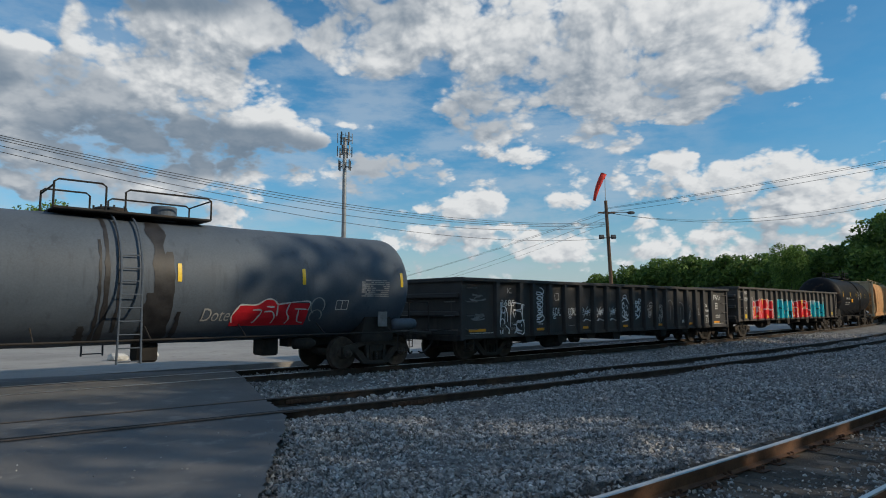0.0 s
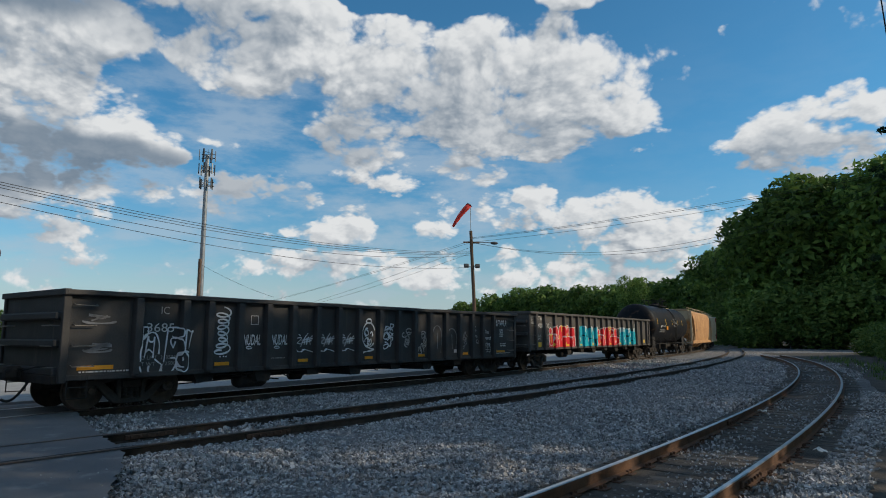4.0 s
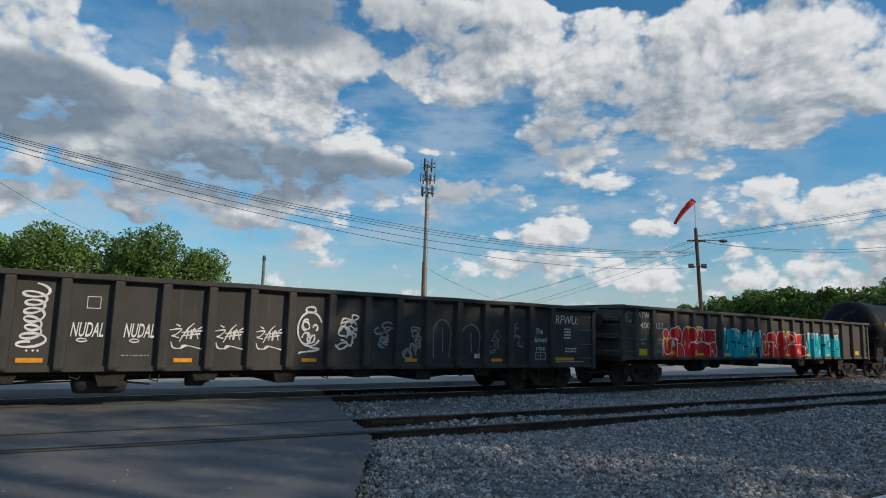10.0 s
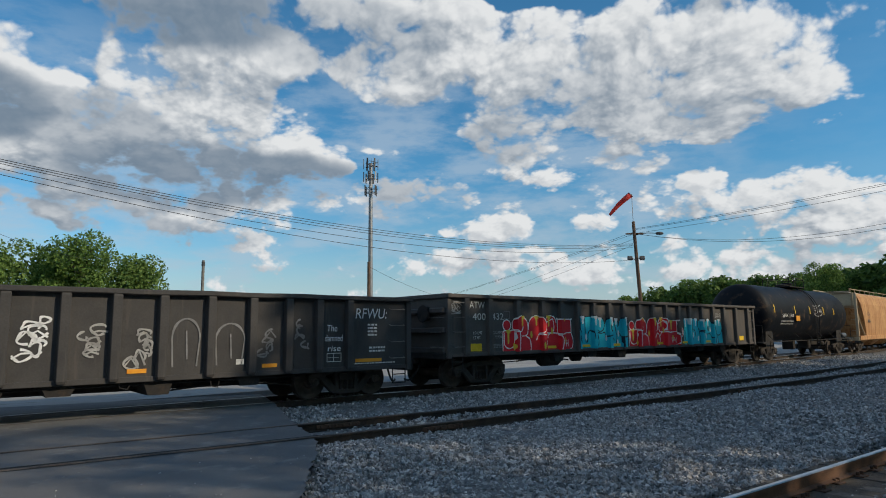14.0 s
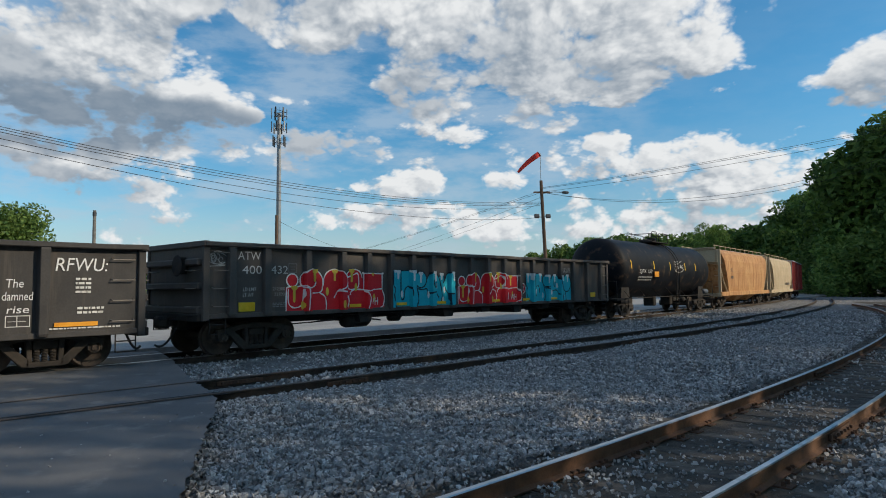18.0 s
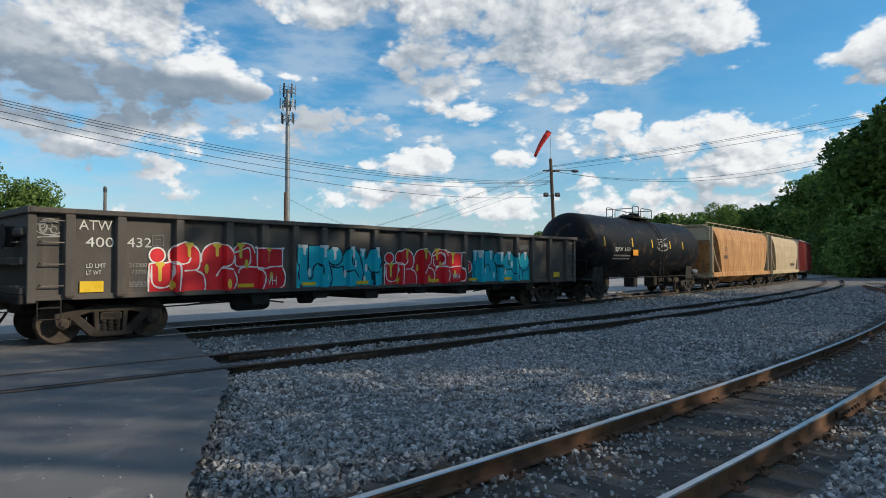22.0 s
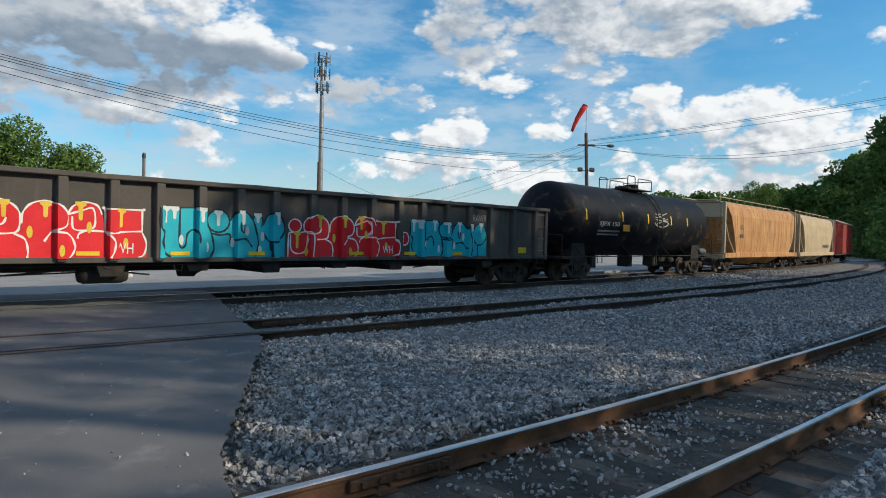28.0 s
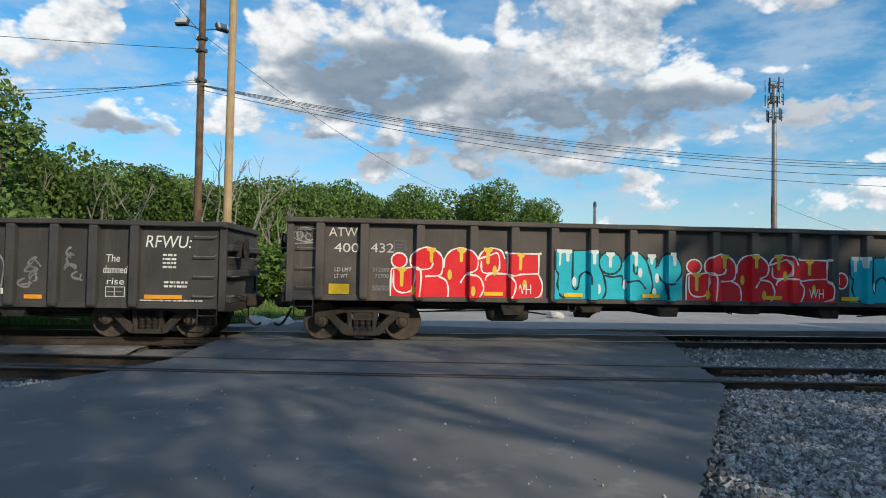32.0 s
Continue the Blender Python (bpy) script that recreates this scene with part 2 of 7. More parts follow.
make_world()
sun_data = bpy.data.lights.new("sun", "SUN")
sun_data.energy, sun_data.angle, sun_data.color = 3.6, radians(0.8), (1.0, 0.84, 0.62)
sun = new("sun", sun_data)
sun.matrix_world = look(SUN_WAY * 200, (0, 0, 0))


# ---- materials ----
def surface(name, low, high, rough=0.8, metal=0.0, scale=2.0, fine=40.0, bump=0.15, stain=None, stain_at=0.6, streak=False, vary=0.0, island=0.0, spec=0.4, depth=0.02):
    """A worn surface: two colours mixed by broad noise, fine grain, stains that may run down as streaks, and relief."""
    m = bpy.data.materials.new(name)
    m.use_nodes = True
    t = m.node_tree
    k = Nodes(t)
    shader = t.nodes["Principled BSDF"]
    place = k.add("ShaderNodeTexCoord").outputs["Object"]
    broad = k.noise(place, scale, 4.0, 0.6)
    grain = k.noise(place, fine, 3.0, 0.6)
    colour = k.mix(k.ramp(broad, 0.3, 0.7), (*low, 1), (*high, 1))
    colour = k.mix(1.0, colour, k.mix(grain, (0.72, 0.72, 0.72, 1), (1.28, 1.28, 1.28, 1)), "MULTIPLY")
    if stain:
        down = k.vec("MULTIPLY", place, (3.0, 3.0, 0.22)) if streak else k.vec("MULTIPLY", place, (1.3, 1.1, 1.2))
        mask = k.ramp(k.noise(down, 1.6, 5.0, 0.62), stain_at - 0.06, stain_at + 0.12)
        colour = k.mix(k.math("MULTIPLY", mask, 0.85), colour, (*stain, 1))
    for amount, source in ((vary, "object"), (island, "island")):
        if amount:
            value = k.add("ShaderNodeObjectInfo").outputs["Random"] if source == "object" else k.add("ShaderNodeNewGeometry").outputs["Random Per Island"]
            f = k.math("ADD", 1.0 - amount, k.math("MULTIPLY", value, 2.0 * amount))
            colour = k.vec("SCALE", colour, f)
    k.put(shader, "Base_Color", colour)
    k.put(shader, "Metallic", metal)
    k.put(shader, "Specular_IOR_Level", spec)
    k.put(shader, "Roughness", k.math("ADD", rough - 0.1, k.math("MULTIPLY", broad, 0.2), clamp=True))
    if bump:
        b = k.add("ShaderNodeBump", Strength=bump, Distance=depth, Height=k.math("ADD", grain, k.math("MULTIPLY", broad, 0.5)))
        k.put(shader, "Normal", b.outputs[0])
    return m


def leaf_surface(name, dark, light):
    m = bpy.data.materials.new(name)
    m.use_nodes = True
    t = m.node_tree
    k = Nodes(t)
    shader = t.nodes["Principled BSDF"]
    one = k.add("ShaderNodeNewGeometry").outputs["Random Per Island"]
    tree = k.add("ShaderNodeObjectInfo").outputs["Random"]
    colour = k.mix(one, (*dark, 1), (*light, 1))
    colour = k.vec("SCALE", colour, k.math("ADD", 0.75, k.math("MULTIPLY", tree, 0.5)))
    k.put(shader, "Base_Color", colour)
    k.put(shader, "Roughness", 0.6)
    k.put(shader, "Specular_IOR_Level", 0.25)
    through_leaf = k.add("ShaderNodeBsdfTranslucent", Color=colour)
    both = k.add("ShaderNodeMixShader", i0=0.3, i1=shader.outputs[0], i2=through_leaf.outputs[0])
    t.links.new(both.outputs[0], t.nodes["Material Output"].inputs[0])
    return m


GRAVEL = surface("ballast bed", (0.15, 0.152, 0.158), (0.26, 0.262, 0.268), 0.95, scale=1.3, fine=55, bump=0.9, stain=(0.10, 0.075, 0.055), stain_at=0.62, depth=0.05)
STONE = surface("ballast stone", (0.21, 0.212, 0.22), (0.47, 0.468, 0.47), 0.9, scale=6, fine=60, bump=0.3, island=0.5)
ASPHALT = surface("worn asphalt", (0.115, 0.118, 0.124), (0.165, 0.168, 0.174), 0.9, scale=0.5, fine=120, bump=0.45, stain=(0.23, 0.228, 0.225), stain_at=0.60, depth=0.012)
LOT = surface("pale gravel lot", (0.26, 0.255, 0.25), (0.36, 0.355, 0.345), 0.95, scale=0.25, fine=30, bump=0.4, stain=(0.20, 0.19, 0.18))
GRASS = surface("rough grass", (0.05, 0.075, 0.02), (0.11, 0.13, 0.045), 0.95, scale=0.6, fine=25, bump=0.8, stain=(0.16, 0.14, 0.08))
DIRT = surface("dark trackside dirt", (0.045, 0.042, 0.037), (0.085, 0.077, 0.067), 0.95, scale=1.0, fine=30, bump=0.6)
RAIL_SIDE = surface("rusty rail web", (0.085, 0.045, 0.028), (0.16, 0.085, 0.05), 0.8, 0.0, scale=4, fine=60, bump=0.25, stain=(0.05, 0.035, 0.03), streak=False)
RAIL_TOP = surface("polished rail head", (0.42, 0.42, 0.43), (0.58, 0.58, 0.60), 0.34, 1.0, scale=3, fine=50, bump=0.05, stain=(0.30, 0.26, 0.23), stain_at=0.62)
RAIL_DARK = surface("grimy dark rail web", (0.030, 0.022, 0.018), (0.062, 0.045, 0.034), 0.85, 0.0, scale=4, fine=60, bump=0.25, stain=(0.10, 0.06, 0.038), stain_at=0.64)
RAIL_WORN = surface("dull rusty rail head", (0.075, 0.055, 0.045), (0.14, 0.115, 0.10), 0.6, 0.3, scale=3, fine=50, bump=0.1, stain=(0.05, 0.04, 0.035))
BED = surface("dark trodden track bed", (0.055, 0.050, 0.045), (0.105, 0.095, 0.085), 0.95, scale=1.4, fine=45, bump=0.9, stain=(0.16, 0.12, 0.085), stain_at=0.60, depth=0.03)
TIE = surface("weathered timber tie", (0.068, 0.060, 0.052), (0.15, 0.132, 0.115), 0.95, scale=5, fine=45, bump=0.5, stain=(0.03, 0.027, 0.025), vary=0.35)
# grab irons coloured lighter to carry the bright highlights on their rungs
GLINT_STEEL = surface("grab iron steel with highlights in its colour", (0.14, 0.13, 0.12), (0.23, 0.21, 0.19), 0.55, 0.3, scale=5, fine=50, bump=0.05)
STEEL = surface("rusty track hardware", (0.07, 0.042, 0.03), (0.13, 0.075, 0.05), 0.85, 0.2, scale=7, fine=60, bump=0.3)


# ---- building helpers ----
def part(name, bm, material, parent=None, label="", smooth=False, m=None, category=""):
    """Links a bmesh as one mesh object under a thing or part."""
    me = bpy.data.meshes.new(name)
    bm.to_mesh(me)
    bm.free()
    return link(name, me, material, parent, label, smooth, m)


def link(name, me, material, parent=None, label="", smooth=False, m=None):
    if material is not None and not me.materials:
        me.materials.append(material)
    if smooth:
        me.polygons.foreach_set("use_smooth", [True] * len(me.polygons))
    ob = new(name, me)
    if parent is not None:
        ob.parent = parent
    if m is not None:
        ob.matrix_basis = m
    if label:
        tagged(ob, label)
    return ob


def box(bm, x0, x1, y0, y1, z0, z1, bevel=0.0, m=None):
    """Adds a box between the given bounds, with bevelled edges."""
    got = bmesh.ops.create_cube(bm, size=1.0)["verts"]
    for v in got:
        v.co = Vector((x0 + (v.co.x + 0.5) * (x1 - x0), y0 + (v.co.y + 0.5) * (y1 - y0), z0 + (v.co.z + 0.5) * (z1 - z0)))
    if bevel:
        edges = list({e for v in got for e in v.link_edges})
        got = list({v for f in bmesh.ops.bevel(bm, geom=edges, offset=bevel, segments=1, affect="EDGES")["faces"] for v in f.verts} | {v for v in got if v.is_valid})
    if m is not None:
        bmesh.ops.transform(bm, matrix=m, verts=[v for v in got if v.is_valid])
    return bm


def slab(*bounds, bevel=0.0):
    return box(bmesh.new(), *bounds, bevel=bevel)


def tube(bm, a, b, r0, r1=None, sides=10, caps=True):
    """Adds a round bar from a to b."""
    a, b = Vector(a), Vector(b)
    turn = (b - a).to_track_quat("Z", "Y").to_matrix().to_4x4()
    m = Matrix.Translation((a + b) / 2) @ turn
    bmesh.ops.create_cone(bm, cap_ends=caps, segments=sides, radius1=r0, radius2=r0 if r1 is None else r1, depth=(b - a).length, matrix=m)
    return bm


def rod(points, r, sides=8):
    """A bent rod swept through points as one skin."""
    pts = [Vector(p) for p in points]
    bm = bmesh.new()
    rings = []
    side = None
    for i, p in enumerate(pts):
        d = (pts[min(i + 1, len(pts) - 1)] - pts[max(i - 1, 0)]).normalized()
        if side is None:
            side = d.orthogonal().normalized()
        side = (side - d * side.dot(d)).normalized()
        up = d.cross(side)
        rings.append([bm.verts.new(p + (side * math.cos(a) + up * math.sin(a)) * r) for a in (2 * math.pi * k / sides for k in range(sides))])
    for a, b in zip(rings[:-1], rings[1:]):
        for k in range(sides):
            bm.faces.new((a[k], a[(k + 1) % sides], b[(k + 1) % sides], b[k]))
    bm.faces.new(rings[0][::-1])
    bm.faces.new(rings[-1])
    return bm


def lathe(profile, sides=32, axis="Z"):
    """A turned body from (radius, height) pairs."""
    bm = bmesh.new()
    rings = []
    for r, h in profile:
        ring = []
        for i in range(sides):
            a = 2 * math.pi * i / sides
            p = (r * math.cos(a), r * math.sin(a), h)
            ring.append(bm.verts.new(p if axis == "Z" else (h, p[0], p[1]) if axis == "X" else (p[0], h, p[1])))
        rings.append(ring)
    for a, b in zip(rings[:-1], rings[1:]):
        for i in range(sides):
            bm.faces.new((a[i], a[(i + 1) % sides], b[(i + 1) % sides], b[i]))
    bm.faces.new(rings[0][::-1])
    bm.faces.new(rings[-1])
    bmesh.ops.recalc_face_normals(bm, faces=bm.faces)
    return bm


def prism(outline, y0, y1):
    """A plate with an outline in x and z, from y0 to y1."""
    bm = bmesh.new()
    a = [bm.verts.new((x, y0, z)) for x, z in outline]
    b = [bm.verts.new((x, y1, z)) for x, z in outline]
    bm.faces.new(a)
    bm.faces.new(b[::-1])
    for i in range(len(a)):
        j = (i + 1) % len(a)
        bm.faces.new((a[i], b[i], b[j], a[j]))
    bmesh.ops.recalc_face_normals(bm, faces=bm.faces)
    return bm


# ---- plan: u runs along the yard, v away from the camera ----
TURN = radians(42)
UX, UY = math.cos(TURN), math.sin(TURN)


def plan(u, v, z=0.0):
    return Vector((u * UX - v * UY, u * UY + v * UX, z))


def line_a(u):
    return 9e-6 * u**3 + 2.678e-3 * u * u - 0.084692 * u + 3.817 - 0.75


def line_b(u):
    return 2.103e-3 * u * u - 0.092089 * u + 9.983 + 0.75


def line_c(u):
    return 5.2e-6 * u**3 + 4.974e-4 * u * u - 0.00425 * u + 14.538 + 0.75


RAIL_H = 0.17
LEVEL_A, LEVEL_B, LEVEL_C = 0.0, 0.03, 0.08


def slope(line, u):
    return math.atan((line(u + 0.05) - line(u - 0.05)) / 0.1)


def on_track(line, u, side=0.0, z=0.0):
    a = slope(line, u)
    return plan(u - math.sin(a) * side, line(u) + math.cos(a) * side, z)


def track_pose(line, u, z=0.0):
    p = on_track(line, u, 0, z)
    return Matrix.Translation(p) @ Matrix.Rotation(TURN + slope(line, u), 4, "Z")


def tabulate(line, lo=-70.0, hi=125.0, step=0.1):
    """Way along a track against u, zero at u = 0."""
    us = np.arange(lo, hi, step)
    d = np.hypot(np.gradient(line(us), us), 1.0)
    s = np.concatenate([[0], np.cumsum((d[1:] + d[:-1]) / 2 * step)])
    return us, s - np.interp(0.0, us, s)


C_US, C_SS = tabulate(line_c)


def car_pose(where, half):
    """Pose of a car whose trucks stand half metres before and behind its middle, on track C."""
    ua, ub = (float(np.interp(where + k, C_SS, C_US)) for k in (-half, half))
    a, b = on_track(line_c, ua, 0, LEVEL_C), on_track(line_c, ub, 0, LEVEL_C)
    return Matrix.Translation((a + b) / 2) @ Matrix.Rotation(math.atan2(b.y - a.y, b.x - a.x), 4, "Z")


RAIL_SECTION = [(-0.07, 0.0), (0.07, 0.0), (0.07, 0.012), (0.012, 0.03), (0.012, 0.125), (0.036, 0.135), (0.036, 0.160), (0.026, RAIL_H), (-0.026, RAIL_H), (-0.036, 0.160), (-0.036, 0.135), (-0.012, 0.125), (-0.012, 0.03), (-0.07, 0.012)]


def rail_mesh(line, side, u0, u1, level, step=0.8, head=None, web=None):
    us = np.arange(u0, u1 + 0.01, step)
    verts, faces, mats = [], [], []
    n = len(RAIL_SECTION)
    for u in us:
        p = on_track(line, float(u), side)
        a = TURN + slope(line, float(u))
        for y, z in RAIL_SECTION:
            verts.append((p.x - math.sin(a) * y, p.y + math.cos(a) * y, level - RAIL_H + z))
    for i in range(len(us) - 1):
        for j in range(n):
            k = (j + 1) % n
            faces.append((i * n + j, i * n + k, (i + 1) * n + k, (i + 1) * n + j)[::-1])
            mats.append(1 if j in (6, 7, 8) else 0)
    faces += [tuple(range(n)), tuple(range((len(us) - 1) * n, len(us) * n))[::-1]]
    mats += [0, 0]
    me = bpy.data.meshes.new("rail")
    me.from_pydata(verts, [], faces)
    me.materials.append(web or RAIL_SIDE)
    me.materials.append(head or RAIL_TOP)
    me.polygons.foreach_set("material_index", mats)
    return me


def make_track(name, line, u0, u1, level, label, spacing=0.54, skip=(0, 0), sunk=0.0, head=None, web=None):
    track = tagged(new(name), label, "railway track", kind="structure")
    for side in (-0.75, 0.75):
        link("rail", rail_mesh(line, side, u0, u1, level, head=head, web=web), None, track)
    tie = None
    rng = random.Random(3)
    u = u0 + 0.3
    while u < u1:
        if not (skip[0] < u < skip[1]):
            long = 1.30 if not (name.endswith("a") and 9 < u < 26) else 1.75
            if tie is None:
                tie = {}
            if long not in tie:
                bm = slab(-0.115, 0.115, -long if long < 1.5 else -2.15, 1.3, -0.18, 0, bevel=0.012)
                bmesh.ops.subdivide_edges(bm, edges=[e for e in bm.edges if e.calc_length() > 1.5], cuts=6)
                for v in bm.verts:
                    v.co.x += 0.012 * noise.noise(v.co * 3.1)
                    v.co.z += 0.010 * noise.noise(v.co * 2.3 + Vector((5, 0, 0)))
                me = bpy.data.meshes.new("tie")
                bm.to_mesh(me)
                bm.free()
                me.materials.append(TIE)
                tie[long] = me
            m = track_pose(line, u, level - RAIL_H - 0.012 - sunk + rng.uniform(-0.012, 0.004)) @ pose(0, rng.uniform(-0.06, 0.06), 0, 0, 0, rng.uniform(-1.6, 1.6))
            link("tie", tie[long], None, track, m=m)
        u += spacing + rng.uniform(-0.03, 0.03)
    return track


# ---- ground ----
def patch(name, corners, z, material, label, category, cuts=0, kind="structure", thick=0.3):
    bm = bmesh.new()
    top = [bm.verts.new((x, y, z)) for x, y in corners]
    low = [bm.verts.new((x, y, z - thick)) for x, y in corners]
    bm.faces.new(top)
    for i in range(len(top)):
        j = (i + 1) % len(top)
        bm.faces.new((top[i], low[i], low[j], top[j]))
    bmesh.ops.recalc_face_normals(bm, faces=bm.faces)
    if bm.faces[0].normal.z < 0:
        bmesh.ops.reverse_faces(bm, faces=bm.faces)
    return tagged(part(name, bm, material), label, category, kind=kind)


bm = bmesh.new()
bmesh.ops.create_grid(bm, x_segments=8, y_segments=8, size=1500)
for v in bm.verts:
    v.co.z = -0.26
ground = tagged(part("ground", bm, DIRT), "dark dirt and gravel ground of the rail yard", "ground", kind="structure")
yard = [plan(u, v)[:2] for u, v in ((-60, -12), (130, -12), (130, 30), (-60, 22))]
patch("ballast", yard, -0.20, GRAVEL, "grey crushed stone ballast between the tracks", "ballast", thick=0.05)
road = [(-1.0, 3.6), (-1.2, 4.1), (-1.5, 4.85), (-1.62, 5.4), (-1.75, 6.2), (-1.95, 7.2), (-2.12, 8.1), (-2.3, 9.0), (-2.55, 10.15), (-2.85, 10.8), (-3.3, 11.65), (-4.0, 13.2), (-4.95, 15.3), (-6.0, 17.5),
        (-16, 12.5), (-13.4, 9.2), (-12.2, 7.57), (-10.9, 6.1), (-10.6, 5.5), (-10.2, 4.47), (-10.0, 3.4), (-9.5, 0), (-9, -30), (0.5, -30), (0.4, 0)]
# broken, crumbling edge
rng = random.Random(8)
worn = []
for (x0, y0), (x1, y1) in zip(road, road[1:] + road[:1]):
    steps = max(1, int(math.hypot(x1 - x0, y1 - y0) / 0.10)) if max(y0, y1) < 16 and min(y0, y1) > -1 else 1
    for i in range(steps):
        f = i / steps
        worn.append((x0 + (x1 - x0) * f + rng.uniform(-0.03, 0.03), y0 + (y1 - y0) * f + rng.uniform(-0.03, 0.03)))
road = worn


def road_level(v):
    return float(np.interp(v, (3.0, 9.0, 9.9, 11.6, 14.3, 16.0, 20.0), (-0.012, -0.005, 0.022, 0.026, 0.066, 0.072, 0.0)))


bm = bmesh.new()
bm.faces.new([bm.verts.new((x, y, 0)) for x, y in road])
bmesh.ops.triangulate(bm, faces=bm.faces[:])
for v in (3.0, 6.0, 9.0, 9.93, 10.8, 11.6, 12.9, 14.3, 14.5, 15.2, 16.0, 17.0):
    bmesh.ops.bisect_plane(bm, geom=bm.verts[:] + bm.edges[:] + bm.faces[:], plane_co=plan(0, v), plane_no=(-UY, UX, 0))
for v in bm.verts:
    v.co.z = road_level(-v.co.x * UY + v.co.y * UX)
bmesh.ops.recalc_face_normals(bm, faces=bm.faces)
if sum(f.normal.z for f in bm.faces) < 0:
    bmesh.ops.reverse_faces(bm, faces=bm.faces[:])
tagged(part("road", bm, ASPHALT), "grey worn asphalt crossing over the tracks", "road", kind="structure")
# flat dark strips laid on the road along the rails' flange grooves
GROOVE = surface("dark flange groove", (0.012, 0.012, 0.013), (0.03, 0.03, 0.031), 0.95, scale=5, fine=50, bump=0.4)
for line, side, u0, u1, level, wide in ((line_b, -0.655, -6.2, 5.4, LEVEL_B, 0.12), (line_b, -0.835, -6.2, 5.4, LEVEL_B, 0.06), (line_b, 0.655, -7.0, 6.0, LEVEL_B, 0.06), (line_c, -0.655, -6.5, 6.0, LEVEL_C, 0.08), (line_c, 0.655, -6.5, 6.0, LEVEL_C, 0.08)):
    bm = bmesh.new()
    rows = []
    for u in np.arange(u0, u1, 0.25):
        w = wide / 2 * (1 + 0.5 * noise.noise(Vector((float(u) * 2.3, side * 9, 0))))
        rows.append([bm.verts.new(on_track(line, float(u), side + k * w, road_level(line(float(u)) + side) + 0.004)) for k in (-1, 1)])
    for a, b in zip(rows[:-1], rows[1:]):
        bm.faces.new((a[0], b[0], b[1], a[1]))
    tagged(part("flange_groove", bm, GROOVE), "dark flat groove strip beside a sunken rail", "groove", kind="structure")
bm = bmesh.new()
rows = []
for u in np.arange(-3.5, 60, 0.6):
    rows.append([bm.verts.new(on_track(line_a, float(u), side * (1.0 + 0.05 * noise.noise(Vector((float(u), side, 3)))), -0.194)) for side in (-1.22, 1.30)])
for a, b in zip(rows[:-1], rows[1:]):
    bm.faces.new((a[0], b[0], b[1], a[1]))
tagged(part("track_bed", bm, BED), "dark trodden dirt and fine stone between the ties", "track bed", kind="structure")


def shoulder(u, v):
    """Rise of the ballast over the yard's level beside the two far tracks."""
    rise = 0.0
    for line, level in ((line_b, LEVEL_B), (line_c, LEVEL_C)):
        off = np.abs(v - line(u))
        rise = np.maximum(rise, (level - RAIL_H + 0.185) * np.clip((2.6 - off) / 1.1, 0, 1))
    return rise


for name, line, lo, hi, u0, u1 in (("ballast_shoulder", line_b, -2.6, 2.6, 3.5, 80.0), ("ballast_shoulder", line_c, -2.6, 2.6, 4.5, 110.0), ("ballast_shoulder", line_b, -2.6, 2.6, -40.0, -7.0), ("ballast_shoulder", line_c, -2.6, 2.6, -60.0, -5.0)):
    bm = bmesh.new()
    rows = []
    for u in np.arange(u0, u1, 0.5):
        rows.append([bm.verts.new(plan(float(u), float(line(u)) + k, -0.194 + float(shoulder(u, line(u) + k)) + 0.012 * noise.noise(Vector((float(u), k, 0))))) for k in (lo, -1.9, -1.5, -0.6, 0.6, 1.5, 1.9, hi)])
    for a, b in zip(rows[:-1], rows[1:]):
        for k in range(7):
            bm.faces.new((a[k], b[k], b[k + 1], a[k + 1]))
    tagged(part(name, bm, GRAVEL), "grey crushed stone heaped along a track", "ballast", kind="structure")
bm = bmesh.new()
rows = []
for u in np.arange(9.0, 75.0, 0.8):
    rows.append([bm.verts.new(plan(float(u), float(line_a(u)) - off - 0.25 * noise.noise(Vector((float(u) * 0.8, 4, 0))), -0.188 + lift)) for off, lift in ((1.75, 0.0), (4.0, 0.01), (9.0, 0.12), (16.0, 0.4))])
for a, b in zip(rows[:-1], rows[1:]):
    for k in range(3):
        bm.faces.new((a[k + 1], b[k + 1], b[k], a[k]))
tagged(part("dirt_bank", bm, DIRT), "dark dirt bank beside the curved track", "ground", kind="structure")
make_track("track_a", line_a, -4.0, 62.0, LEVEL_A, "curved track with worn rails on dark timber ties")
make_track("track_b", line_b, -40.0, 80.0, LEVEL_B, "old track with rusty rails sunk in ballast and asphalt", skip=(-9.5, 4.7), head=RAIL_WORN, web=RAIL_DARK)
make_track("track_c", line_c, -60.0, 115.0, LEVEL_C, "track that carries the freight train", skip=(-5.5, 6.2), web=RAIL_DARK)
lot = [plan(u, v)[:2] for u, v in ((-40, 17.6), (130, 22), (130, 60), (-10, 40), (-40, 24))]
patch("lot", lot, -0.03, LOT, "pale gravel and asphalt lot behind the train", "ground", thick=0.2)



# ---- freight train ----
BLACK_STEEL = surface("black freight car paint", (0.040, 0.039, 0.040), (0.062, 0.059, 0.058), 0.75, scale=1.2, fine=30, bump=0.08, stain=(0.085, 0.075, 0.068), stain_at=0.62, streak=True)
BROWN_STEEL = surface("faded dark freight car paint", (0.070, 0.064, 0.060), (0.105, 0.095, 0.088), 0.78, scale=1.0, fine=30, bump=0.08, stain=(0.125, 0.10, 0.085), stain_at=0.60, streak=True)
UNDER = surface("grimy underframe steel", (0.018, 0.017, 0.017), (0.035, 0.032, 0.030), 0.9, scale=3, fine=40, bump=0.2, stain=(0.07, 0.05, 0.035), stain_at=0.62)
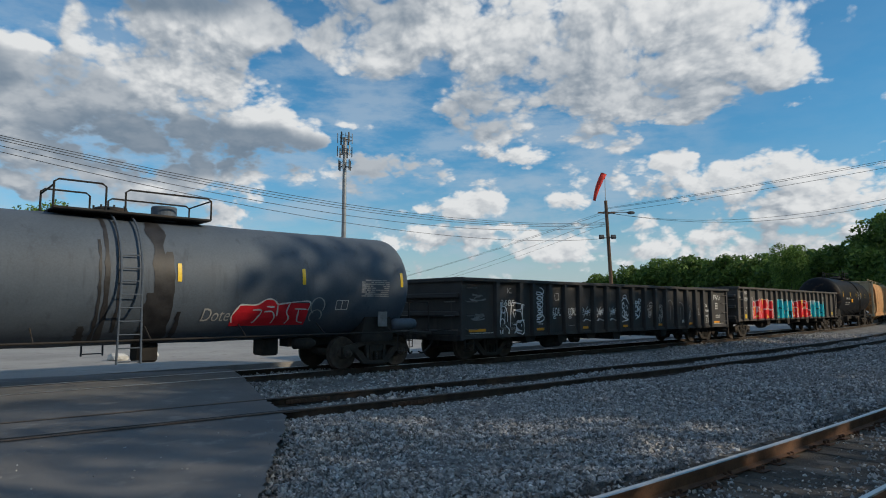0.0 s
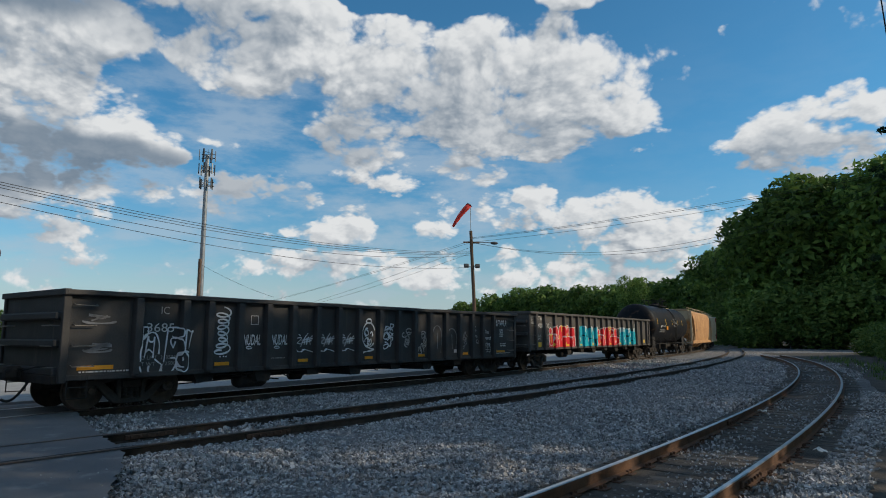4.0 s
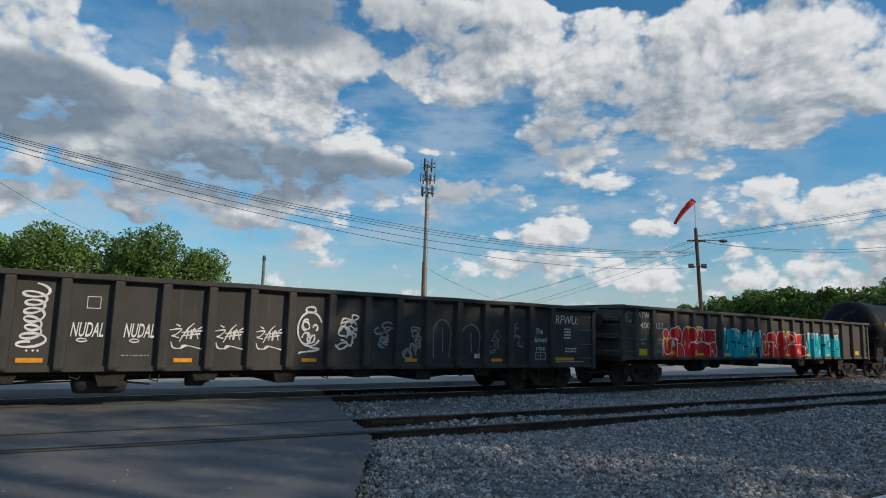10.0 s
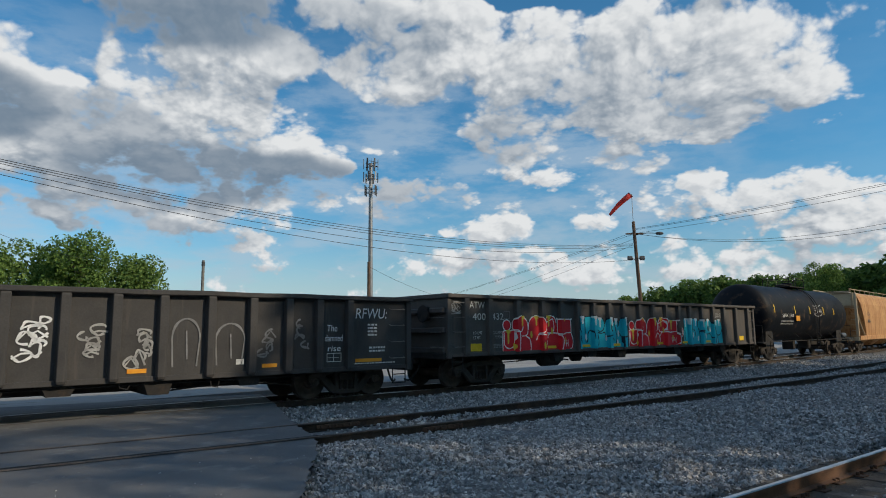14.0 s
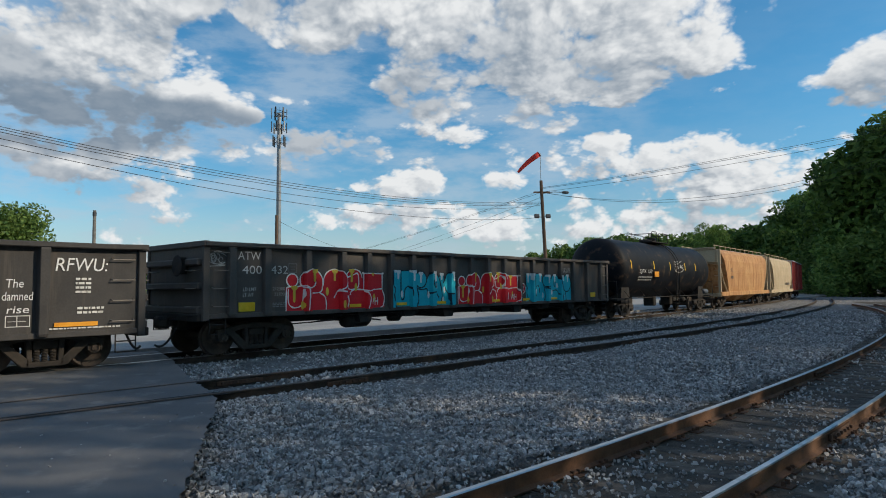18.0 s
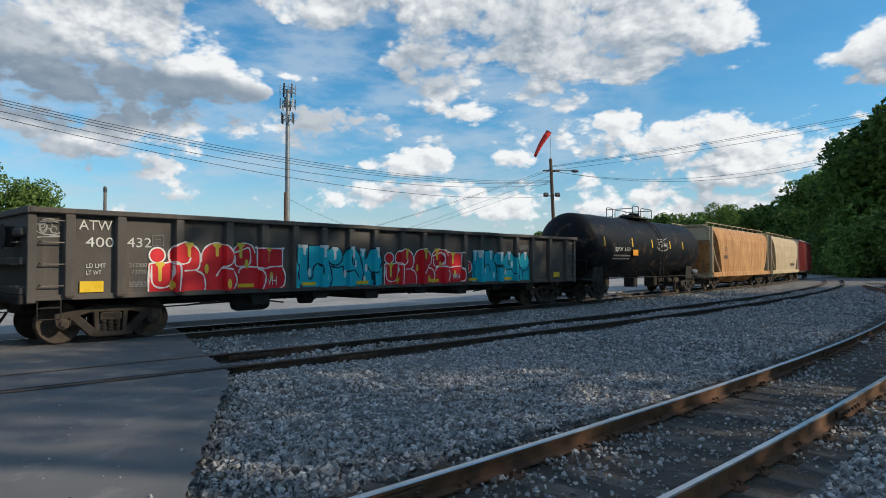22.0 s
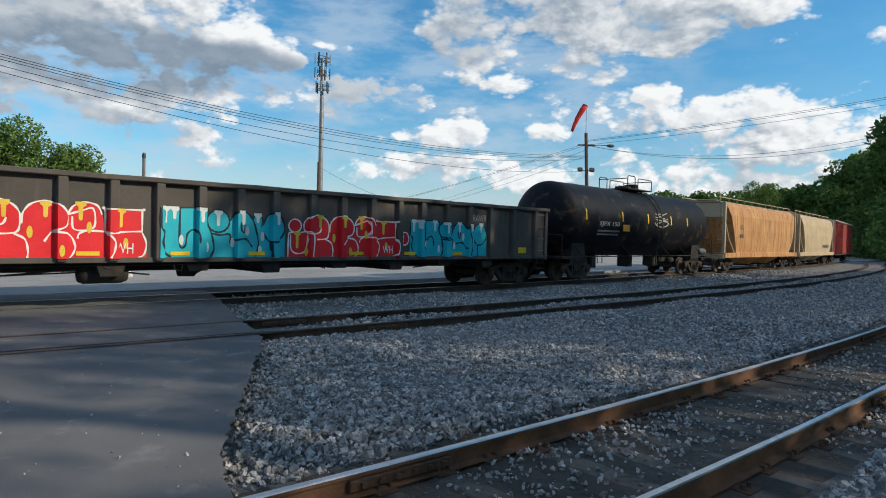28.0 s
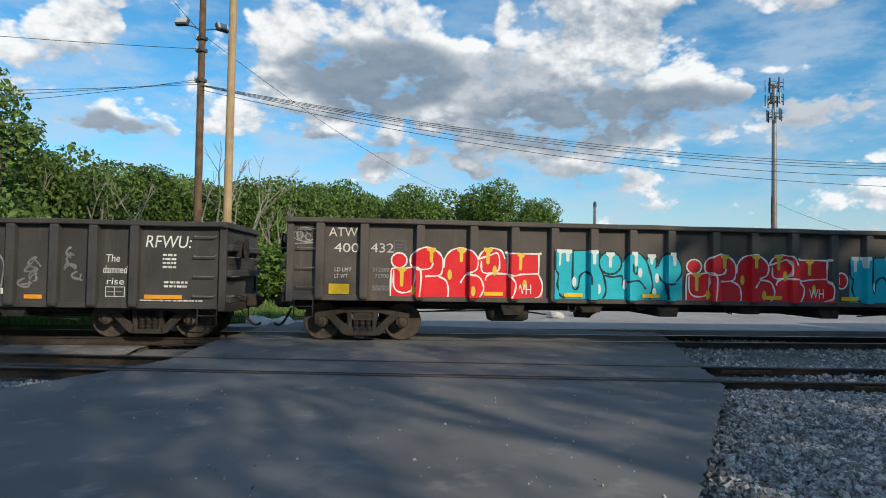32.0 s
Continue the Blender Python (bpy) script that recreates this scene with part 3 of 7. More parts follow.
TRUCK = surface("dusty cast truck steel", (0.026, 0.023, 0.021), (0.056, 0.047, 0.040), 0.9, scale=4, fine=50, bump=0.3, stain=(0.10, 0.064, 0.042), stain_at=0.64)
WHEEL = surface("rusty wheel steel", (0.050, 0.040, 0.034), (0.095, 0.074, 0.060), 0.75, 0.2, scale=5, fine=60, bump=0.15, stain=(0.03, 0.026, 0.024))
HOSE = surface("black rubber hose", (0.02, 0.02, 0.021), (0.03, 0.03, 0.031), 0.6, scale=9, fine=80, bump=0.1)
WHITE_INK = surface("white stencil paint", (0.55, 0.55, 0.53), (0.72, 0.72, 0.70), 0.7, scale=5, fine=60, bump=0.0, stain=(0.25, 0.24, 0.23), stain_at=0.64)
GREY_INK = surface("faded white stencil paint", (0.26, 0.26, 0.26), (0.40, 0.40, 0.39), 0.7, scale=5, fine=60, bump=0.0)
FAINT_INK = surface("thin faded spray paint", (0.15, 0.155, 0.16), (0.25, 0.25, 0.26), 0.7, scale=4, fine=60, bump=0.0)
SPRAY = surface("white spray paint", (0.66, 0.68, 0.70), (0.82, 0.83, 0.84), 0.7, scale=6, fine=70, bump=0.0)
YELLOW = surface("yellow reflective strip", (0.75, 0.48, 0.02), (0.85, 0.58, 0.04), 0.4, scale=5, fine=60, bump=0.0)
AMBER = surface("dirty amber reflective strip", (0.72, 0.29, 0.02), (0.84, 0.37, 0.03), 0.45, scale=5, fine=60, bump=0.0)
RED_PAINT = surface("red spray paint", (0.66, 0.014, 0.026), (0.76, 0.024, 0.036), 0.5, scale=2, fine=40, bump=0.0)
CYAN_PAINT = surface("turquoise spray paint", (0.006, 0.42, 0.55), (0.012, 0.50, 0.62), 0.5, scale=2, fine=40, bump=0.0)
WHITE_PAINT = surface("white spray paint line", (0.78, 0.78, 0.76), (0.86, 0.85, 0.83), 0.5, scale=2, fine=40, bump=0.0)
INK_PAINT = surface("dark blue spray paint line", (0.004, 0.018, 0.035), (0.006, 0.03, 0.05), 0.5, scale=2, fine=40, bump=0.0)
DRIP_PAINT = surface("yellow spray paint", (0.72, 0.50, 0.05), (0.80, 0.58, 0.09), 0.5, scale=2, fine=40, bump=0.0)
PALE_PAINT = surface("pale blue white spray paint", (0.62, 0.70, 0.70), (0.72, 0.78, 0.78), 0.5, scale=2, fine=40, bump=0.0)
TANK_GREY = surface("weathered blue grey tank paint", (0.070, 0.090, 0.118), (0.088, 0.112, 0.145), 0.62, scale=0.7, fine=25, bump=0.05, stain=(0.055, 0.07, 0.092), stain_at=0.60, streak=True)
SPILL = surface("black product spill", (0.016, 0.016, 0.018), (0.035, 0.035, 0.038), 0.5, scale=3, fine=20, bump=0.1)
# the brown stain colour paints sun dapples onto the black shell
TANK_BLACK = surface("weathered black tank paint with sun dapples", (0.006, 0.008, 0.012), (0.012, 0.014, 0.018), 0.55, scale=0.8, fine=25, bump=0.05, stain=(0.085, 0.056, 0.038), stain_at=0.60, streak=False, spec=0.12)
HOPPER_TAN = surface("rust streaked tan hopper paint", (0.47, 0.24, 0.10), (0.58, 0.34, 0.15), 0.75, scale=0.8, fine=25, bump=0.08, stain=(0.32, 0.13, 0.05), stain_at=0.52, streak=True)
HOPPER_PALE = surface("faded pale hopper paint", (0.44, 0.35, 0.23), (0.54, 0.44, 0.30), 0.75, scale=0.8, fine=25, bump=0.08, stain=(0.36, 0.19, 0.08), stain_at=0.60, streak=True)
BOX_RED = surface("oxide red box car paint", (0.22, 0.022, 0.020), (0.30, 0.035, 0.030), 0.7, scale=1, fine=30, bump=0.08, stain=(0.12, 0.03, 0.025), streak=True)
ROOF_GREY = surface("galvanised roof steel", (0.42, 0.43, 0.44), (0.55, 0.56, 0.57), 0.55, 0.3, scale=1, fine=30, bump=0.06, stain=(0.28, 0.2, 0.14), stain_at=0.62)

_shared = {}


def shared(key, build):
    """One mesh for alike pieces."""
    if key not in _shared:
        bm = build()
        me = bpy.data.meshes.new(key.split(":")[0])
        bm.to_mesh(me)
        bm.free()
        _shared[key] = me
    return _shared[key]


def wheelset_shape():
    half = [(0.30, -0.805), (0.405, -0.825), (0.42, -0.815), (0.417, -0.73), (0.445, -0.712), (0.445, -0.695), (0.37, -0.695), (0.15, -0.715), (0.10, -0.66)]
    prof = [(0.07, -1.0), (0.085, -0.88), (0.13, -0.84), (0.16, -0.80)] + half
    return lathe(prof + [(r, -h) for r, h in prof[::-1]], 36, "Y")


def frame_shape():
    bm = bmesh.new()
    y0, y1 = -0.07, 0.07
    pieces = [[(-1.05, 0.50), (-1.05, 0.61), (-0.72, 0.67), (-0.36, 0.75), (0.36, 0.75), (0.72, 0.67), (1.05, 0.61), (1.05, 0.50), (0.72, 0.53), (0.40, 0.62), (-0.40, 0.62), (-0.72, 0.53)],
              [(-0.30, 0.11), (0.30, 0.11), (0.34, 0.21), (-0.34, 0.21)], [(-0.215, 0.455), (0.215, 0.455), (0.215, 0.60), (-0.215, 0.60)]]
    for s in (-1, 1):
        pieces += [[(s * 0.80, 0.54), (s * 0.60, 0.57), (s * 0.27, 0.25), (s * 0.27, 0.11), (s * 0.40, 0.13)],
                   [(s * 0.22, 0.20), (s * 0.31, 0.20), (s * 0.34, 0.63), (s * 0.24, 0.63)],
                   [(s * 1.05, 0.52), (s * 0.99, 0.52), (s * 0.99, 0.36), (s * 1.03, 0.36)],
                   [(s * 0.74, 0.55), (s * 0.79, 0.55), (s * 0.79, 0.36), (s * 0.76, 0.36)]]
    for outline in pieces:
        one = prism(outline, y0, y1)
        bmesh.ops.bevel(one, geom=list(one.edges), offset=0.012, segments=1, affect="EDGES")
        me = bpy.data.meshes.new("piece")
        one.to_mesh(me)
        one.free()
        bm.from_mesh(me)
        bpy.data.meshes.remove(me)
    return bm


def spring_shape():
    prof = []
    for i in range(8):
        z = 0.215 + 0.03 * i
        prof += [(0.045, z), (0.064, z + 0.008), (0.064, z + 0.018), (0.045, z + 0.026)]
    return lathe(prof, 12)


def bearing_shape():
    bm = lathe([(0.105, -0.06), (0.115, -0.05), (0.115, 0.03), (0.075, 0.05), (0.07, 0.065), (0.03, 0.07)], 18, "Y")
    for i in range(3):
        a = 2 * math.pi * i / 3 + 0.5
        tube(bm, (0.05 * math.cos(a), 0.06, 0.05 * math.sin(a)), (0.05 * math.cos(a), 0.085, 0.05 * math.sin(a)), 0.016, sides=6)
    return bm


WHEELSETS = []


def make_truck(car, x):
    bolster = slab(x - 0.19, x + 0.19, -1.10, 1.10, 0.47, 0.62, bevel=0.02)
    box(bolster, x - 0.24, x + 0.24, -0.32, 0.32, 0.60, 0.74, bevel=0.02)
    truck = part("truck", bolster, TRUCK, car, "cast steel freight truck with rusty wheels")
    for s in (-1, 1):
        link("side_frame", shared("side_frame", frame_shape), TRUCK, truck, m=pose(x, s * 1.03, 0))
        for dx in (-0.14, 0.0, 0.14):
            link("spring", shared("spring", spring_shape), TRUCK, truck, m=pose(x + dx, s * 1.04, 0), smooth=False)
        for dx in (-0.89, 0.89):
            link("bearing", shared("bearing", bearing_shape), WHEEL, truck, m=pose(x + dx, s * 1.06, 0.42) @ (pose(0, 0, 0, 0, 0, 180) if s < 0 else pose(0, 0, 0)), smooth=False)
        link("brake_shoe", shared("brake_shoe", lambda: slab(-0.05, 0.05, -0.05, 0.05, 0.30, 0.52, bevel=0.01)), UNDER, truck, m=pose(x + 0.40, s * 0.76, 0))
    for dx in (-0.89, 0.89):
        w = link("wheelset", shared("wheelset", wheelset_shape), WHEEL, truck, m=pose(x + dx, 0, 0.42), smooth=False)
        WHEELSETS.append((w, x + dx))
    return truck


def coupler(car, x, s):
    bm = slab(-0.5, 0.05, -0.10, 0.10, 0.70, 0.92, bevel=0.02)
    box(bm, 0.02, 0.32, -0.14, 0.10, 0.66, 0.96, bevel=0.04)
    box(bm, 0.12, 0.36, 0.04, 0.18, 0.70, 0.92, bevel=0.04)
    box(bm, -0.55, -0.15, -0.22, 0.22, 0.62, 1.0, bevel=0.03)
    part("coupler", bm, TRUCK, car, "rusty knuckle coupler", m=pose(x, 0, 0, 0, 0, 0 if s > 0 else 180))
    points = []
    for i in range(9):
        t = i / 8
        points.append((x + s * (-0.05 + 0.42 * t), -0.28 + 0.22 * t, 0.66 - 0.46 * math.sin(math.pi * min(1.0, t * 0.62 + 0.0)) + 0.06 * t))
    part("air_hose", rod(points, 0.028), HOSE, car, "hanging black rubber air hose", smooth=False)
    bm = rod([(x + s * 0.02, -1.2, 0.98), (x + s * 0.10, -0.9, 0.96), (x + s * 0.10, -0.2, 0.86)], 0.014)
    part("cut_lever", bm, UNDER, car)


def text_mesh(words, size, offset=0.0, shear=0.0, spacing=1.0):
    """A flat mesh of words in the built-in font, baseline at the origin."""
    cu = bpy.data.curves.new("lettering", "FONT")
    cu.body, cu.size, cu.offset, cu.shear, cu.space_character, cu.resolution_u = words, size, offset, shear, spacing, 3
    ob = bpy.data.objects.new("lettering", cu)
    scene.collection.objects.link(ob)
    dg = bpy.context.evaluated_depsgraph_get()
    me = bpy.data.meshes.new_from_object(ob.evaluated_get(dg))
    bpy.data.objects.remove(ob)
    bpy.data.curves.remove(cu)
    me.materials.clear()
    bm = bmesh.new()
    bm.from_mesh(me)
    bpy.data.meshes.remove(me)
    return bm


def span(bm):
    xs, zs = [v.co.x for v in bm.verts], [v.co.y for v in bm.verts]
    return min(xs), max(xs), min(zs), max(zs)


def fitted(bm, x0, x1, z0, z1):
    """Scales a flat shape to the given bounds, still in x and y."""
    a, b, c, d = span(bm)
    for v in bm.verts:
        v.co.x = x0 + (v.co.x - a) / (b - a) * (x1 - x0)
        v.co.y = z0 + (v.co.y - c) / (d - c) * (z1 - z0)
    return bm


def apart(name, bm, material, car, label=""):
    """Links lettering or scrawls stroke by stroke, each letter or line a part of its own."""
    if name not in ("lettering", "scrawl", "stencil_box"):
        return part(name, bm, material, car, label)
    single = {"lettering": "letter", "scrawl": "spray_stroke", "stencil_box": "stencil_line"}[name]
    bm.verts.index_update()
    seen = [False] * len(bm.verts)
    for start in bm.verts:
        if seen[start.index]:
            continue
        seen[start.index] = True
        stack, group = [start], []
        while stack:
            v = stack.pop()
            group.append(v)
            for e in v.link_edges:
                w = e.other_vert(v)
                if not seen[w.index]:
                    seen[w.index] = True
                    stack.append(w)
        one = bmesh.new()
        copy = {v.index: one.verts.new(v.co) for v in group}
        for f in sorted({f.index: f for v in group for f in v.link_faces}.items()):
            one.faces.new([copy[v.index] for v in f[1].verts])
        part(single, one, material, car, label)
    bm.free()


def paint(name, bm, car, material, depth, posts=(), post_y=0.0, post_w=0.086, label=""):
    """Lays a flat shape on the near side of a car at that depth; it runs over the flanks and faces of the posts given."""
    a, b, _, _ = span(bm)
    near = [p for p in posts if a < p + 0.115 and b > p - 0.115]
    for p in near:
        for edge in (p - 0.107, p - post_w, p + post_w, p + 0.107):
            bmesh.ops.bisect_plane(bm, geom=bm.verts[:] + bm.edges[:] + bm.faces[:], plane_co=(edge, 0, 0), plane_no=(1, 0, 0))
    proud = abs(post_y) - 1.43
    for v in bm.verts:
        x, z = v.co.x, v.co.y
        rise = max([min(1.0, max(0.0, (0.107 - abs(x - p)) / (0.107 - post_w))) for p in near] or [0.0])
        v.co = Vector((x, depth - proud * rise, z))
    bm.faces.index_update()
    return apart(name, bm, material, car, label)


def words(car, text, x, z, high, material, depth=-1.434, label="", shear=0.0, width=None, posts=(), post_y=-1.572):
    bm = text_mesh(text, 1.0, shear=shear)
    a, b, c, d = span(bm)
    k = high / 0.70
    wide = width if width else (b - a) * k
    fitted(bm, x, x + wide, z + c * k, z + d * k)
    return paint("lettering", bm, car, material, depth, posts, post_y, label=label)


def bars(car, x, z, wide, high, rows, material, depth=-1.434, seed=1):
    """Small print that cannot be read, as broken bars."""
    rng = random.Random(seed)
    bm = bmesh.new()
    for r in range(rows):
        zz, xx = z - r * high * 1.9, x
        while xx < x + wide - 0.02:
            w = min(rng.uniform(0.03, 0.11), x + wide - xx)
            vs = [bm.verts.new(p) for p in ((xx, zz, 0), (xx + w, zz, 0), (xx + w, zz + high, 0), (xx, zz + high, 0))]
            bm.faces.new(vs)
            xx += w + rng.uniform(0.012, 0.03)
    return paint("small_print", bm, car, material, depth)


def ribbon(points, wide):
    """A flat stroke along points in x and y."""
    bm = bmesh.new()
    rows = []
    n = len(points)
    for i, p in enumerate(points):
        a, b = Vector(points[max(0, i - 1)]), Vector(points[min(n - 1, i + 1)])
        d = (b - a).normalized() if (b - a).length > 1e-6 else Vector((1, 0))
        w = wide * (0.75 + 0.5 * math.sin(i * 0.37) ** 2) / 2
        rows.append((bm.verts.new((p[0] - d.y * w, p[1] + d.x * w, 0)), bm.verts.new((p[0] + d.y * w, p[1] - d.x * w, 0))))
    for a, b in zip(rows[:-1], rows[1:]):
        bm.faces.new((a[0], a[1], b[1], b[0]))
    return bm


def tag_strokes(seed, x0, x1, z0, z1, loops=5, wide=0.03, kind="loops"):
    """A sprayed scrawl: looping or zigzag strokes inside the bounds."""
    rng = random.Random(seed)
    whole = bmesh.new()
    cx, cz, w, h = (x0 + x1) / 2, (z0 + z1) / 2, (x1 - x0) / 2, (z1 - z0) / 2
    strokes = []
    if kind == "coil":
        strokes.append([(cx + w * 0.85 * math.sin(t * 2 * math.pi * loops) * (0.75 + 0.2 * math.sin(9 * t)) + 0.04 * math.sin(31 * t), cz + h * (1 - 2 * t) + 0.085 * math.cos(t * 2 * math.pi * loops)) for t in np.linspace(0, 1, loops * 18)])
        strokes += [[(cx + dx * w, cz - h * 1.12), (cx + dx * w + 0.03, cz - h * 1.16)] for dx in (-0.3, 0.1, 0.4)]
    elif kind == "ghost":
        strokes.append([(cx - w * math.cos(t * math.pi), cz + h * (0.2 + 0.8 * math.sin(t * math.pi))) for t in np.linspace(0, 1, 20)])
        strokes.append([(cx - w, cz + h * 0.2), (cx - w * 0.9, cz - h)])
        strokes.append([(cx + w, cz + h * 0.2), (cx + w * 0.8, cz - h)])
        strokes.append([(cx, cz + h * 0.5), (cx + 0.03, cz - h * 0.7)])
    elif kind == "star":
        for k in range(7):
            a = rng.uniform(0, math.pi)
            strokes.append([(cx + w * rng.uniform(-1, 0.0), cz + h * rng.uniform(-0.8, 0.9)), (cx + w * rng.uniform(0.1, 1), cz + h * rng.uniform(-0.6, 1))])
        strokes.append([(cx - w * math.cos(t), cz - h * (0.45 + 0.55 * math.sin(t))) for t in np.linspace(0, math.pi, 16)])
    elif kind == "face":
        strokes.append([(cx + w * math.cos(t), cz + h * 0.12 + h * 0.78 * math.sin(t)) for t in np.linspace(0.4, 5.6, 40)])
        strokes.append([(cx + w * 0.4 * math.cos(t), cz + h * 1.0 + h * 0.14 * math.sin(t)) for t in np.linspace(0, 6.3, 24)])
        for k in range(6):
            ax, az = cx + w * rng.uniform(-0.55, 0.55), cz + h * rng.uniform(-0.35, 0.5)
            r = w * rng.uniform(0.18, 0.34)
            strokes.append([(ax + r * math.cos(t + k), az + r * 1.25 * math.sin(t + k)) for t in np.linspace(0, rng.uniform(3.5, 6.0), 20)])
        strokes.append([(cx + w * 0.8 * math.sin(5 * t), cz - h * (0.72 + 0.28 * t)) for t in np.linspace(0, 1, 24)])
    else:
        for k in range(loops):
            ax, az = cx + w * rng.uniform(-0.6, 0.6), cz + h * (0.8 - 1.6 * (k + 0.5) / loops)
            rx, rz, turn = w * rng.uniform(0.25, 0.5), h * rng.uniform(0.15, 0.32), rng.uniform(0, 6)
            strokes.append([(ax + rx * math.cos(t + turn) + 0.2 * rx * math.sin(2.3 * t), az + rz * math.sin(t + turn)) for t in np.linspace(0, rng.uniform(3.6, 6.2), 22)])
            strokes.append([(ax - rx, az - rz * 0.5), (ax, az + rz * rng.uniform(-1, 1)), (ax + rx * 1.2, az + rz * rng.uniform(-1.4, 0.6))])
    for points in strokes:
        one = ribbon(points, wide)
        me = bpy.data.meshes.new("stroke")
        one.to_mesh(me)
        one.free()
        whole.from_mesh(me)
        bpy.data.meshes.remove(me)
    return whole


def blob(x, z, rx, rz, sides=14):
    bm = bmesh.new()
    bm.faces.new([bm.verts.new((x + rx * math.cos(2 * math.pi * i / sides), z + rz * math.sin(2 * math.pi * i / sides), 0)) for i in range(sides)])
    return bm


def drip(x, z, w, long):
    """A run of paint: a cap with a thin round-ended tail."""
    bm = bmesh.new()
    pts = [(x - w, z + 0.05), (x - w * 0.95, z - 0.01), (x - w * 0.42, z - 0.05), (x - w * 0.36, z - long * 0.8)]
    pts += [(x + 0.36 * w * math.cos(a), z - long * 0.85 + 0.36 * w * math.sin(a)) for a in np.linspace(math.pi, 2 * math.pi, 8)]
    pts += [(x + w * 0.36, z - long * 0.8), (x + w * 0.42, z - 0.06), (x + w, z - 0.02), (x + w * 0.95, z + 0.05)]
    bm.faces.new([bm.verts.new((a, b, 0)) for a, b in pts])
    return bm


def strip(car, x, z, w, h, material, depth=-1.436, label="yellow reflective strip"):
    part("reflector", slab(x - w / 2, x + w / 2, depth - 0.004, depth + 0.004, z - h / 2, z + h / 2), material, car, label)


def gondola(length, posts, low, high, half, paintwork, label, rib_depth=0.14, brake_end=1):
    car = tagged(new("gondola_car"), label, "gondola car", "cars of the freight train")
    e = length / 2
    for s in (-1, 1):
        bm = slab(-e, e, s * 1.40, s * 1.43, low, high, bevel=0.0) if s > 0 else slab(-e, e, -1.43, -1.40, low, high)
        bmesh.ops.subdivide_edges(bm, edges=[ed for ed in bm.edges if ed.calc_length() > 4], cuts=60)
        for v in bm.verts:
            v.co.y += 0.012 * noise.noise(Vector((v.co.x * 1.1, s * 3.0, v.co.z * 1.3)))
        part("side_sheet", bm, paintwork, car, "dented steel side sheet", smooth=False)
        bm = slab(-e - 0.02, e + 0.02, min(s * 1.38, s * 1.58), max(s * 1.38, s * 1.58), high - 0.11, high, bevel=0.018)
        bmesh.ops.subdivide_edges(bm, edges=[ed for ed in bm.edges if ed.calc_length() > 4], cuts=40)
        for v in bm.verts:
            v.co.z += 0.016 * noise.noise(Vector((v.co.x * 0.9, s * 7.0, 0)))
            v.co.y += 0.016 * noise.noise(Vector((v.co.x * 0.7, s * 9.0, 4)))
        part("top_chord", bm, paintwork, car, "bent steel top chord")
        part("side_sill", slab(-e, e, min(s * 1.36, s * 1.475), max(s * 1.36, s * 1.475), low - 0.06, low + 0.05, bevel=0.01), paintwork, car)

        def post_shape():
            return prism_post(low - 0.02, high - 0.10, rib_depth)

        for x in posts:
            link("side_post", shared(f"side_post:{low}{rib_depth}", post_shape), paintwork, car, m=pose(x, s * 1.43, 0) @ (pose(0, 0, 0) if s < 0 else pose(0, 0, 0, 0, 0, 180)))
    for s in (-1, 1):
        part("end_wall", slab(min(s * (e - 0.02), s * (e - 0.05)), max(s * (e - 0.02), s * (e - 0.05)), -1.42, 1.42, low, high), paintwork, car)
        part("end_chord", slab(min(s * (e - 0.08), s * (e + 0.06)), max(s * (e - 0.08), s * (e + 0.06)), -1.57, 1.57, high - 0.12, high + 0.01, bevel=0.015), paintwork, car)
        for z in (low + 0.05, low + 0.62, low + 1.18):
            part("end_rib", slab(min(s * (e - 0.03), s * (e + 0.12)), max(s * (e - 0.03), s * (e + 0.12)), -1.40, 1.40, z, z + 0.16, bevel=0.03), paintwork, car)
        for t in (-1, 1):
            part("corner_post", slab(min(s * (e - 0.12), s * (e + 0.03)), max(s * (e - 0.12), s * (e + 0.03)), min(t * 1.40, t * 1.50), max(t * 1.40, t * 1.50), low - 0.1, high - 0.02, bevel=0.012), paintwork, car)
            for i in range(4):
                z = low + 0.22 + i * 0.42
                x = s * (e - 0.42)
                bm = rod([(x - 0.22, t * 1.44, z + 0.03), (x - 0.22, t * 1.52, z), (x + 0.22, t * 1.52, z), (x + 0.22, t * 1.44, z + 0.03)], 0.012)
                part("grab_iron", bm, GLINT_STEEL, car)
                if i < 3:
                    bm = rod([(s * (e + 0.0), t * 1.30, z), (s * (e + 0.15), t * 1.30, z), (s * (e + 0.15), t * 0.86, z), (s * (e + 0.0), t * 0.86, z)], 0.012)
                    part("grab_iron", bm, GLINT_STEEL, car)
            x = s * (e - 0.35)
            bm = rod([(x - 0.2, t * 1.46, low), (x - 0.2, t * 1.46, low - 0.42), (x + 0.2, t * 1.46, low - 0.42), (x + 0.2, t * 1.46, low)], 0.016)
            tube(bm, (x - 0.2, t * 1.46, low - 0.2), (x + 0.2, t * 1.46, low - 0.2), 0.014)
            part("step", bm, UNDER, car, "bent steel sill step")
        coupler(car, s * (e + 0.12), s)
        make_truck(car, s * half)
        part("end_sill", slab(min(s * (e - 0.1), s * (e + 0.14)), max(s * (e - 0.1), s * (e + 0.14)), -1.42, 1.42, low - 0.12, low + 0.06, bevel=0.02), UNDER, car)
    part("floor", slab(-e + 0.06, e - 0.06, -1.39, 1.39, low + 0.02, low + 0.08), UNDER, car, "rusty scrap-scarred floor")
    part("center_sill", slab(-e + 0.2, e - 0.2, -0.22, 0.22, low - 0.30, low + 0.0, bevel=0.02), UNDER, car)
